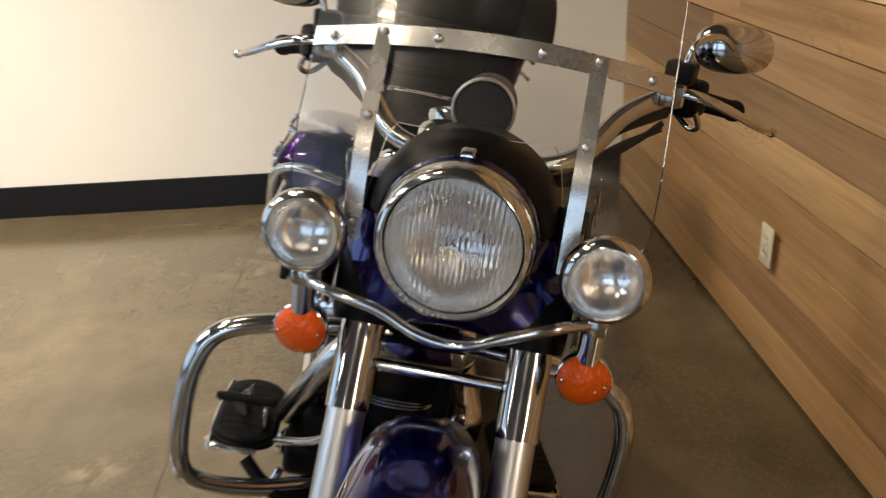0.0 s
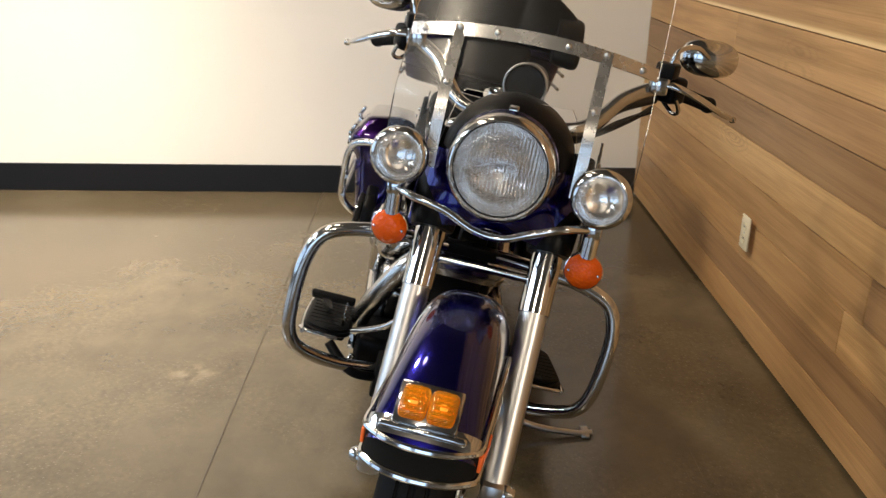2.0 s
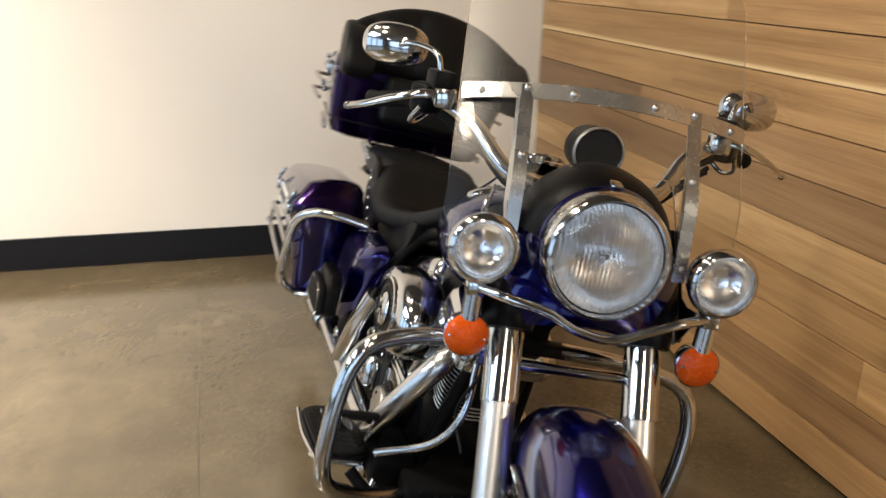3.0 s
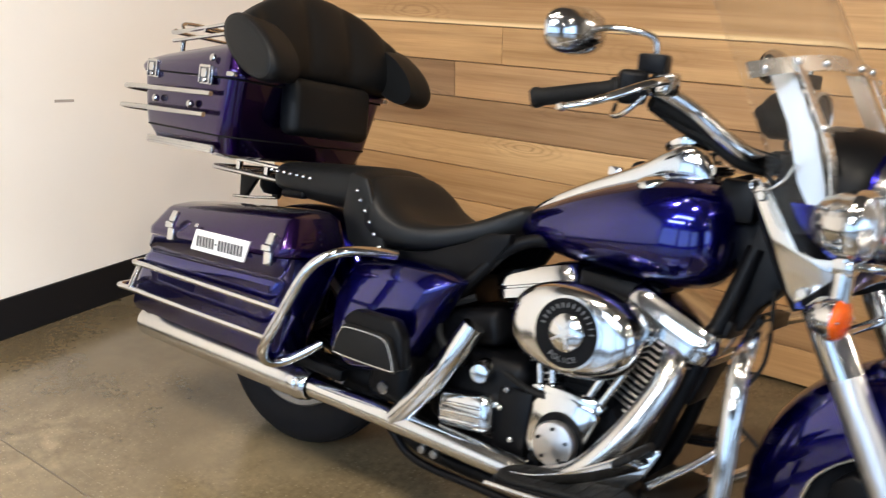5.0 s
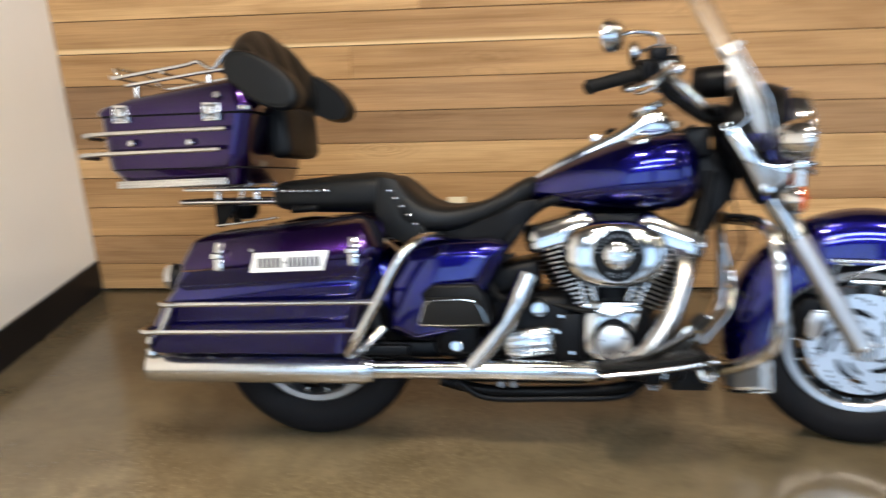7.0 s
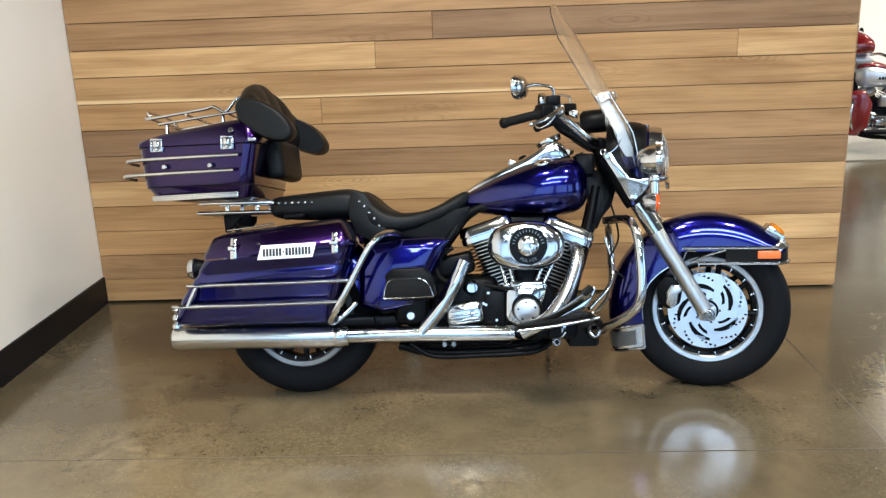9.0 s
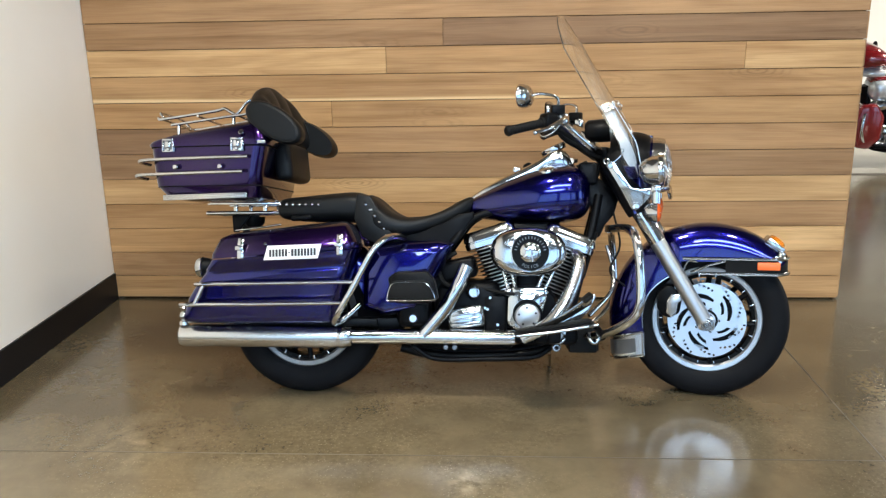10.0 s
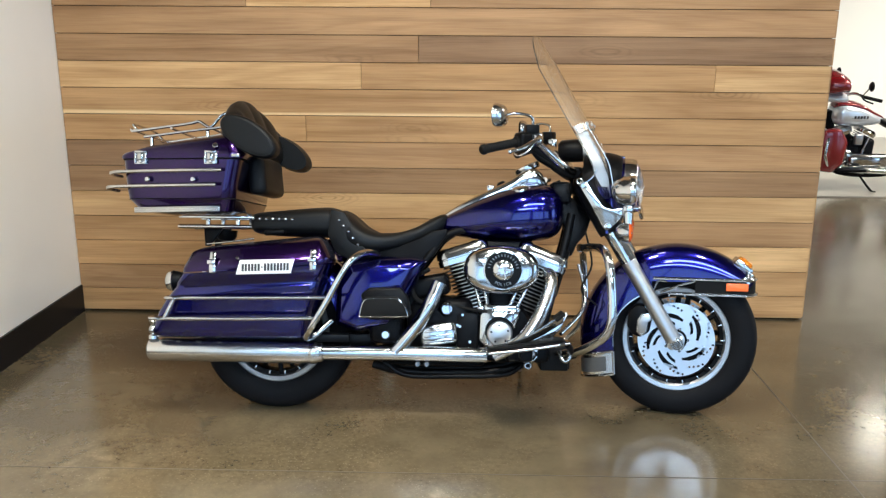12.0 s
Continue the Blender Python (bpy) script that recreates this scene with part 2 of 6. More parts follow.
m = M["crinkle"] = material("black_crinkle", (0.005, 0.005, 0.005), 0.55, Specular_IOR_Level=0.12)
bump(m, noise_node(m, coords(m), 420, 2), 0.25, 0.0006)
m = M["rubber"] = material("rubber", (0.006, 0.006, 0.006), 0.62, Specular_IOR_Level=0.12)
bump(m, noise_node(m, coords(m), 260, 3), 0.2, 0.0006)
m = M["tyre"] = material("tyre_rubber", (0.006, 0.006, 0.007), 0.58, Specular_IOR_Level=0.09)
v = coords(m)
vary_rough(m, noise_node(m, v, 9, 4), 0.45, 0.75)
bump(m, noise_node(m, v, 190, 3), 0.15, 0.0008)
m = M["leather"] = material("black_leather", (0.0042, 0.0046, 0.005), 0.42, Specular_IOR_Level=0.20)
v = coords(m)
n, l, b = tree(m)
hide = n.new("ShaderNodeTexVoronoi")
hide.feature, hide.inputs["Scale"].default_value = "DISTANCE_TO_EDGE", 330
l.new(v, hide.inputs["Vector"])
bump(m, hide.outputs["Distance"], 0.22, 0.0008)
vary_rough(m, noise_node(m, v, 7, 4), 0.38, 0.56)
m = M["disc"] = material("disc_steel", (0.74, 0.77, 0.81), 0.31, 1.0)
vary_rough(m, noise_node(m, coords(m), 24, 4), 0.24, 0.40)
M["amber"] = material("amber_lens", (1.0, 0.14, 0.006), 0.06, 0.0, Transmission_Weight=0.55, IOR=1.4)
M["amber_yellow"] = material("amber_marker_lens", (0.95, 0.36, 0.012), 0.06, 0.0, Transmission_Weight=0.7, IOR=1.4)
for key in ("amber", "amber_yellow"):
    m = M[key]
    facet = tree(m)[0].new("ShaderNodeTexVoronoi")
    facet.inputs["Scale"].default_value = 150 if key == "amber" else 110
    tree(m)[1].new(coords(m), facet.inputs["Vector"])
    bump(m, facet.outputs["Distance"], 0.36, 0.004)
M["orange"] = material("orange_reflector", (0.88, 0.16, 0.03), 0.25)
M["fin_metal"] = material("fin_metal", (0.66, 0.66, 0.65), 0.28, 1.0)
M["flap_grey"] = material("grey_flap", (0.11, 0.11, 0.11), 0.36, 0.6)
M["latch_grey"] = material("latch_grey", (0.20, 0.20, 0.20), 0.35, 1.0)
M["rim_grey"] = material("dull_rim_metal", (0.22, 0.22, 0.22), 0.40, 1.0)
m = M["lens"] = material("fluted_glass", (1, 1, 1), 0.03, 0.0, Transmission_Weight=1.0, IOR=1.35)
n, l, b = tree(m)
wave = n.new("ShaderNodeTexWave")
wave.bands_direction = "Y"
wave.inputs["Scale"].default_value, wave.inputs["Distortion"].default_value = 44, 0.3
l.new(coords(m), wave.inputs["Vector"])
bump(m, wave.outputs["Fac"], 0.5, 0.002)
M["clear_lens"] = material("clear_glass", (1, 1, 1), 0.05, 0.0, Transmission_Weight=1.0, IOR=1.3)
m = M["reflector"] = material("lamp_reflector", (0.95, 0.95, 0.95), 0.19, 1.0)
bump(m, noise_node(m, coords(m), 38, 2), 0.2, 0.006)
m = M["strap"] = material("stainless_strap", (0.64, 0.64, 0.63), 0.16, 1.0)
vary_rough(m, noise_node(m, coords(m), 30, 4), 0.2, 0.34)
M["screen"] = material("clear_polycarbonate", (0.92, 0.93, 0.92), 0.01, 0.0, Transmission_Weight=1.0, IOR=1.14, Specular_IOR_Level=0.0, Coat_Weight=0.5, Coat_IOR=1.4, Coat_Roughness=0.3)
m = M["soft_reflector"] = material("soft_lamp_reflector", (0.93, 0.93, 0.93), 0.2, 1.0)
bump(m, noise_node(m, coords(m), 70, 2), 0.14, 0.006)
m = M["cast_alloy"] = material("cast_alloy", (0.54, 0.54, 0.54), 0.38, 1.0)
vary_rough(m, noise_node(m, coords(m), 40, 4), 0.30, 0.44)
M["mirror"] = material("mirror_glass", (0.9, 0.9, 0.9), 0.01, 1.0)
M["badge_white"] = material("badge_white", (0.78, 0.78, 0.77), 0.3, 0.2)
M["ink"] = material("badge_ink", (0.02, 0.02, 0.025), 0.4)
M["ivory"] = material("ivory_plastic", (0.72, 0.64, 0.45), 0.35)
M["red_paint"] = material("red_paint", (0.17, 0.006, 0.009), 0.25, 0.2, Coat_Weight=1.0, Coat_Roughness=0.04)
M["silver_paint"] = material("silver_paint", (0.62, 0.66, 0.71), 0.28, 0.5, Coat_Weight=1.0, Coat_Roughness=0.04)
M["dial"] = material("dial_black", (0.01, 0.01, 0.012), 0.15)
M["day"] = material("daylight_backdrop", (0.6, 0.75, 0.95), 0.8, 0.0, Emission_Color=(0.50, 0.72, 1.0, 1), Emission_Strength=1.8)
M["fixture"] = material("fixture_white", (0.7, 0.7, 0.68), 0.5)
m = M["ceiling"] = material("ceiling_paint", (0.13, 0.125, 0.12), 0.8)
bump(m, noise_node(m, coords(m), 90, 3), 0.1, 0.001)


# ---- mesh helpers ----
def V(*a):
    return Vector(a)


def box(bm, c, s, bev=0.0, rot=None, seg=2):
    t = bmesh.new()
    bmesh.ops.create_cube(t, size=1)
    bmesh.ops.scale(t, vec=s, verts=t.verts)
    if bev:
        bmesh.ops.bevel(t, geom=t.edges[:], offset=bev, segments=seg, affect="EDGES", profile=0.5)
    if rot is not None:
        bmesh.ops.transform(t, matrix=rot.to_4x4(), verts=t.verts)
    bmesh.ops.translate(t, vec=c, verts=t.verts)
    merge(bm, t)
    return bm


def merge(bm, t):
    me = bpy.data.meshes.new("tmp")
    t.to_mesh(me)
    bm.from_mesh(me)
    t.free()
    bpy.data.meshes.remove(me)


def curve_pts(pts, n=8, closed=False):
    pts = [Vector(p) for p in pts]
    if len(pts) < 3:
        return pts
    out = []
    k = len(pts)
    for i in range(k if closed else k - 1):
        p0 = pts[(i - 1) % k] if closed or i else pts[0] * 2 - pts[1]
        p1, p2 = pts[i], pts[(i + 1) % k]
        p3 = pts[(i + 2) % k] if closed or i + 2 < k else pts[-1] * 2 - pts[-2]
        for j in range(n):
            t = j / n
            out.append(0.5 * (2 * p1 + (p2 - p0) * t + (2 * p0 - 5 * p1 + 4 * p2 - p3) * t * t + (3 * p1 - p0 - 3 * p2 + p3) * t ** 3))
    if not closed:
        out.append(pts[-1])
    return out


def loft(bm, rings, cap0=True, cap1=True, closed=True):
    rows = [[bm.verts.new(p) for p in r] for r in rings]
    k = len(rows[0])
    for a, c in zip(rows, rows[1:]):
        for i in range(k if closed else k - 1):
            j = (i + 1) % k
            bm.faces.new((a[i], a[j], c[j], c[i]))
    if closed and cap0:
        bm.faces.new(rows[0][::-1])
    if closed and cap1:
        bm.faces.new(rows[-1])
    return rows


def tube(bm, pts, r, seg=12, n=8, closed=False, flat=1.0):
    """A round bar along a smooth line; r: one radius, or two that it tapers between."""
    line = curve_pts(pts, n, closed)
    k = len(line)
    rs = (lambda i: r) if isinstance(r, (int, float)) else (lambda i: r[0] + (r[1] - r[0]) * i / (k - 1))
    up = None
    rings = []
    for i, p in enumerate(line):
        a = line[(i - 1) % k] if closed or i else p
        c = line[(i + 1) % k] if closed or i + 1 < k else p
        d = (c - a).normalized()
        if up is None:
            up = d.orthogonal().normalized()
        up = (up - d * up.dot(d)).normalized()
        side = d.cross(up)
        rings.append([p + (up * math.cos(q) * flat + side * math.sin(q)) * rs(i) for q in (2 * math.pi * j / seg for j in range(seg))])
    if closed:
        rings.append(rings[0])
    t = bmesh.new()
    loft(t, rings, not closed, not closed)
    if closed:
        bmesh.ops.remove_doubles(t, verts=t.verts, dist=1e-6)
    bmesh.ops.recalc_face_normals(t, faces=t.faces)
    merge(bm, t)
    return bm


def lathe(bm, prof, o, d, seg=40):
    """Turns (radius, way along the axis) pairs round the axis d through o."""
    o, d = Vector(o), Vector(d).normalized()
    u = d.orthogonal().normalized()
    w = d.cross(u)
    t = bmesh.new()
    rings = [[o + d * a + (u * math.cos(q) + w * math.sin(q)) * max(r, 1e-5) for q in (2 * math.pi * j / seg for j in range(seg))] for r, a in prof]
    loft(t, rings, False, False)
    bmesh.ops.remove_doubles(t, verts=t.verts, dist=2e-5)
    bmesh.ops.recalc_face_normals(t, faces=t.faces)
    merge(bm, t)
    return bm


def oval(c, ax, ay, n=28, e=2.0, u=V(0, 1, 0), w=V(0, 0, 1)):
    """A super-ellipse ring about c, half axes ax along u and ay along w."""
    out = []
    for j in range(n):
        q = 2 * math.pi * j / n
        cs, sn = math.cos(q), math.sin(q)
        out.append(Vector(c) + u * (ax * math.copysign(abs(cs) ** (2 / e), cs)) + w * (ay * math.copysign(abs(sn) ** (2 / e), sn)))
    return out


def rounded(x0, x1, y0, y1, r, z, n=5, shear=0.0):
    """A rounded rectangle ring in the plan at height z."""
    out = []
    for cx, cy, q0 in ((x1 - r, y1 - r, 0), (x0 + r, y1 - r, 90), (x0 + r, y0 + r, 180), (x1 - r, y0 + r, 270)):
        for j in range(n + 1):
            q = radians(q0 + 90 * j / n)
            x, y = cx + r * math.cos(q), cy + r * math.sin(q)
            out.append(V(x, y, z + shear * x))
    return out


def plate(bm, outline, y0, y1, bev=0.0):
    """A plate cut to an outline in x and z, between two y."""
    t = bmesh.new()
    f = t.faces.new([t.verts.new((x, y0, z)) for x, z in outline])
    got = bmesh.ops.extrude_face_region(t, geom=[f])
    bmesh.ops.translate(t, vec=(0, y1 - y0, 0), verts=[g for g in got["geom"] if isinstance(g, bmesh.types.BMVert)])
    bmesh.ops.recalc_face_normals(t, faces=t.faces)
    if bev:
        bmesh.ops.bevel(t, geom=t.edges[:], offset=bev, segments=2, affect="EDGES", profile=0.5)
    merge(bm, t)
    return bm


def rod(bm, a, c, r, seg=12):
    return tube(bm, (a, c), r, seg)


def disc(bm, c, d, r, h, bev=0.0, seg=28):
    b_ = min(bev, h / 2, r / 2)
    prof = [(0, 0), (r - b_, 0), (r, b_), (r, h - b_), (r - b_, h), (0, h)] if b_ else [(0, 0), (r, 0), (r, h), (0, h)]
    return lathe(bm, prof, c, d, seg)


def finish(name, bm, mat, smooth=40):
    me = bpy.data.meshes.new(name)
    bm.to_mesh(me)
    bm.free()
    me.materials.append(mat)
    if smooth:
        me.polygons.foreach_set("use_smooth", [True] * len(me.polygons))
        me.set_sharp_from_angle(angle=radians(smooth))
    return me


STEER = Matrix.Identity(4)


def part(name, bm, mat, parent, label="", smooth=40, steer=False):
    """Links a bmesh as one mesh under a thing or a part."""
    ob = new(name, finish(name, bm, M[mat], smooth))
    ob.parent = parent
    if steer:
        ob.matrix_basis = STEER
    return tagged(ob, label) if label else ob


def again(ob, m, parent):
    """One more piece on the same mesh."""
    o = new(ob.name.split(".")[0], ob.data)
    o.parent, o.matrix_basis = parent, m
    return o


def thing(name, label, category, m=Matrix.Identity(4), group="", kind=""):
    ob = new(name)
    ob.matrix_basis = m
    ob.empty_display_size = 0.1
    return tagged(ob, label, category, group, kind)


def structure(name, bm, mat, label, category="", smooth=0):
    return tagged(new(name, finish(name, bm, M[mat], smooth)), label, category or name.split("_")[0], "", "structure")


B = bmesh.new


# ---- the room ----
X1, Y0, Y1 = 12.0, -9.0, 8.6
WALL_END, WALL_D, WALL_H = 3.905, 0.24, 3.1
ROW = 0.134

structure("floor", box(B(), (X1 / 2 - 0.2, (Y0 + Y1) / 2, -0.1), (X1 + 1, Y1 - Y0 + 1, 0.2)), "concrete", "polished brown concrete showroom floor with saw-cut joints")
jt = B()
box(jt, (X1 / 2, -1.69, 0.0006), (X1, 0.0042, 0.001))
box(jt, (3.41, (Y0 - 1.6925) / 2, 0.0006), (0.005, -1.6925 - Y0, 0.001))
box(jt, (3.41, (Y1 - 1.6875) / 2, 0.0006), (0.005, Y1 + 1.6875, 0.001))
structure("floor_joint", jt, "joint", "dark saw-cut joints in the concrete floor", "joint")
structure("wall_west", box(B(), (-0.1, (Y0 + Y1) / 2, CEIL / 2), (0.2, Y1 - Y0 + 0.4, CEIL)), "plaster", "cream painted plaster wall", "wall")
structure("wall_north", box(B(), (X1 / 2, Y1 + 0.1, CEIL / 2), (X1, 0.2, CEIL)), "white_wall", "white painted wall behind the display platform", "wall")
structure("ceiling", box(B(), (X1 / 2, (Y0 + Y1) / 2, CEIL + 0.1), (X1 + 0.4, Y1 - Y0 + 0.4, 0.2)), "ceiling", "dark painted showroom ceiling")

# shop fronts with window openings, to the south and the east
zs, zt = 0.35, 3.1
SOUTH = ((0.02, 2.6), (3.0, 5.8), (6.2, 9.0))
EAST = ((-7.6, -4.8), (-4.3, -1.5))


def shop_front(bm, lo, hi, gaps, lay):
    """A wall with gaps; lay(a, c, z0, z1) gives the centre and size of a piece of it."""
    at = lo
    for a, c in (*gaps, (hi, hi)):
        if a > at:
            box(bm, *lay(at, a, zs, zt))
        at = c
    box(bm, *lay(lo, hi, 0, zs))
    box(bm, *lay(lo, hi, zt, CEIL))
    return bm


south = lambda a, c, z0, z1: (((a + c) / 2, Y0 - 0.1, (z0 + z1) / 2), (c - a, 0.2, z1 - z0))
east = lambda a, c, z0, z1: ((X1 + 0.1, (a + c) / 2, (z0 + z1) / 2), (0.2, c - a, z1 - z0))
structure("wall_south", shop_front(B(), 0.0, X1, SOUTH, south), "shop_wall", "grey shop-front wall with three window openings", "wall")
structure("wall_east", shop_front(B(), Y0 - 0.2, Y1 + 0.2, EAST, east), "shop_wall", "grey showroom wall with two window openings", "wall")
count = 0
for gaps, lay in ((SOUTH, south), (EAST, east)):
    for wa, wb in gaps:
        count += 1
        win = thing("window_%d" % count, "tall shop window in a dark metal frame", "window", kind="structure")
        thin = 0.25
        for f0 in (wa, (wa + wb) / 2 - 0.02, wb - 0.04):
            c, s_ = lay(f0, f0 + 0.04, zs, zt)
            part("window_frame", box(B(), c, tuple(v * thin if v == 0.2 else v for v in s_)), "black", win)
        for fz in (zs, zt - 0.04):
            for f0, f1 in ((wa + 0.042, (wa + wb) / 2 - 0.022), ((wa + wb) / 2 + 0.022, wb - 0.042)):
                c, s_ = lay(f0, f1, fz, fz + 0.04)
                part("window_frame", box(B(), c, tuple(v * thin if v == 0.2 else v for v in s_)), "black", win)
structure("backdrop", box(B(), (X1 / 2, Y0 - 2.5, 1.8), (X1 + 8, 0.05, 5.5)), "day", "bright daylight outside the shop windows")
structure("backdrop_east", box(B(), (X1 + 2.5, 0, 1.8), (0.05, 22, 5.5)), "day", "bright daylight outside the shop windows", "backdrop")

# timber-clad partition
structure("wall_partition", box(B(), (WALL_END / 2, WALL_D / 2 + 0.02, WALL_H / 2 + 0.012), (WALL_END - 0.01, WALL_D - 0.0, WALL_H - 0.024)), "seam_dark", "partition wall clad in horizontal cedar boards", "wall")
skirt = B()
box(skirt, (0.006, (Y0 - 0.002) / 2, 0.075), (0.012, -Y0 - 0.004, 0.15), 0.002)
structure("baseboard", skirt, "base_black", "black rubber baseboard along the cream wall", "baseboard")


def outlet(m, label, mat):
    ob = thing("wall_outlet", label, "outlet", m)
    p = part("cover_plate", box(B(), (0, -0.003, 0), (0.072, 0.006, 0.118), 0.002), mat, ob)
    for dz in (-0.021, 0.021):
        s = part("socket", lathe(B(), [(0, 0), (0.0155, 0), (0.017, -0.0015), (0.017, 0.001)], (0, -0.0075, dz), (0, 1, 0), 20), mat, p)
        for dx in (-0.006, 0.006):
            part("slot", box(B(), (dx, -0.0082, dz + 0.002), (0.002, 0.001, 0.008)), "ink", p)
    part("screw", disc(B(), (0, -0.0055, 0), (0, -1, 0), 0.0035, 0.0015, 0.0005, 12), "satin", p)
    return ob


outlet(pose(1.672, -0.0225, 0.378), "ivory electrical outlet plate on the cedar wall", "ivory")
outlet(pose(0.0, -3.60, 0.375, 0, 0, 90), "white electrical outlet plate on the cream wall", "badge_white")

scuff_ = tagged(new("scuff_mark", finish("scuff_mark", box(B(), (0, 0, 0), (0.0016, 0.075, 0.010), 0.0006, Matrix.Rotation(radians(-6), 3, "X")), M["scuff"], 0)), "thin grey scuff mark on the cream wall", "scuff")
scuff_.matrix_basis = pose(0.0004, -0.981, 0.816)

# ceiling lamps
pl_ = thing("ceiling_panel_lamp", "long white ceiling panel lamp, switched on", "lamp", pose(*PANELS[0], CEIL), "panel lamps of the showroom")
frame_ = B()
for cx, cy, sx, sy in ((0, 0.41, 2.72, 0.05), (0, -0.41, 2.72, 0.05), (1.335, 0, 0.05, 0.77), (-1.335, 0, 0.05, 0.77)):
    box(frame_, (cx, cy, -0.06), (sx, sy, 0.12), 0.004)
part("housing", frame_, "fixture", pl_, smooth=0)
part("back_plate", box(B(), (0, 0, -0.015), (2.62, 0.77, 0.03)), "fixture", pl_, smooth=0)
copy_thing(pl_, pose(*PANELS[1], CEIL))
for lx, ly, power, spread in LAMPS:
    cl = thing("ceiling_lamp", "round white ceiling lamp with a warm glow", "lamp", pose(lx, ly, CEIL), "ceiling lamps of the showroom")
    part("housing", lathe(B(), [(0.0, 0), (0.2, 0), (0.2, -0.11), (0.18, -0.14), (0.175, -0.10), (0, -0.10)], (0, 0, 0), (0, 0, 1), 32), "fixture", cl)

# paler floor at the back
structure("floor_mat", box(B(), (8.2, 6.1, 0.006), (7.5, 4.96, 0.012), 0.003), "platform", "pale grey floor mat under the parked motorcycle", "mat")


# ---- the violet touring motorcycle; x ahead, y to its own left, z up, from the rear tyre's foot ----
BIKE = pose(1.339, -1.155, 0, 0, 0, -1.0) @ pose(0, 0, 0, -14.5)
RAKE = Vector((-math.sin(radians(26)), 0, math.cos(radians(26))))
STEER = Matrix.Translation((1.767, 0, 0)) @ Matrix.Rotation(radians(-12.5), 4, RAKE) @ Matrix.Translation((-1.767, 0, 0))
bike = thing("motorcycle", "violet touring motorcycle with windshield, saddlebags and trunk, leaning on its stand", "motorcycle", BIKE)


def wheel(c, label, name, steer, discs, k=1.0, rim="satin"):
    """Cast wheel on the axle at c: tyre, rim, spokes, hub, brake discs."""
    rim_prof = [(0.183, -0.046), (0.190, -0.052), (0.206, -0.054), (0.212, -0.05), (0.207, -0.044), (0.198, -0.036), (0.196, 0.0), (0.198, 0.036), (0.207, 0.044), (0.212, 0.05), (0.206, 0.054), (0.190, 0.052), (0.183, 0.046), (0.180, 0.0), (0.183, -0.046)]
    w = part(name, lathe(B(), rim_prof, c, (0, 1, 0), 64), rim, bike, label, 30, steer)
    ty = [(0.205, -0.047), (0.216, -0.058), (0.245, -0.066), (0.272, -0.066), (0.292, -0.057), (0.304, -0.042), (0.3085, -0.030), (0.305, -0.028), (0.305, -0.024), (0.3105, -0.022), (0.3128, -0.006), (0.308, -0.004), (0.308, 0.004), (0.3128, 0.006), (0.3105, 0.022), (0.305, 0.024), (0.305, 0.028), (0.3085, 0.030), (0.304, 0.042), (0.292, 0.057), (0.272, 0.066), (0.245, 0.066), (0.216, 0.058), (0.205, 0.047)]
    part("tyre", lathe(B(), [(r * k if r > 0.21 else r, a) for r, a in ty], c, (0, 1, 0), 72), "tyre", w, "black rubber tyre with a rounded tread")
    part("hub", lathe(B(), [(0.02, -0.075), (0.045, -0.07), (0.05, -0.05), (0.036, -0.04), (0.034, 0.04), (0.05, 0.05), (0.045, 0.07), (0.02, 0.075)], c, (0, 1, 0), 32), "black", w)
    one = None
    for i in range(9):
        q = 2 * math.pi * i / 9
        for s in (-1, 1):
            sb = B()
            tube(sb, ((0.035, 0.022 * s, s * 0.006), (0.10, 0.030 * s, s * 0.014), (0.187, 0.034 * s, s * 0.017)), (0.0125, 0.0105), 8, 3)
            if one is None:
                one = {}
            if s not in one:
                one[s] = part("spoke", sb, "black", w)
                one[s].matrix_basis = Matrix.Translation(c) @ Matrix.Rotation(-q, 4, "Y")
            else:
                sb.free()
                again(one[s], Matrix.Translation(c) @ Matrix.Rotation(-q, 4, "Y"), w)
    part("rim_well", lathe(B(), [(0.166, -0.030), (0.169, -0.040), (0.1835, -0.044), (0.1835, 0.044), (0.169, 0.040), (0.166, 0.030), (0.166, -0.030)], c, (0, 1, 0), 56), "black", w, "black inner rim")
    mark = part("rim_bolt", box(B(), (0.177, -0.0455, 0), (0.016, 0.006, 0.005), 0.001), "chrome", w)
    mark.matrix_basis = Matrix.Translation(c)
    for i in range(1, 18):
        again(mark, Matrix.Translation(c) @ Matrix.Rotation(2 * math.pi * i / 18, 4, "Y"), w)
    for s in discs:
        brake_disc(w, c, s)
    return w


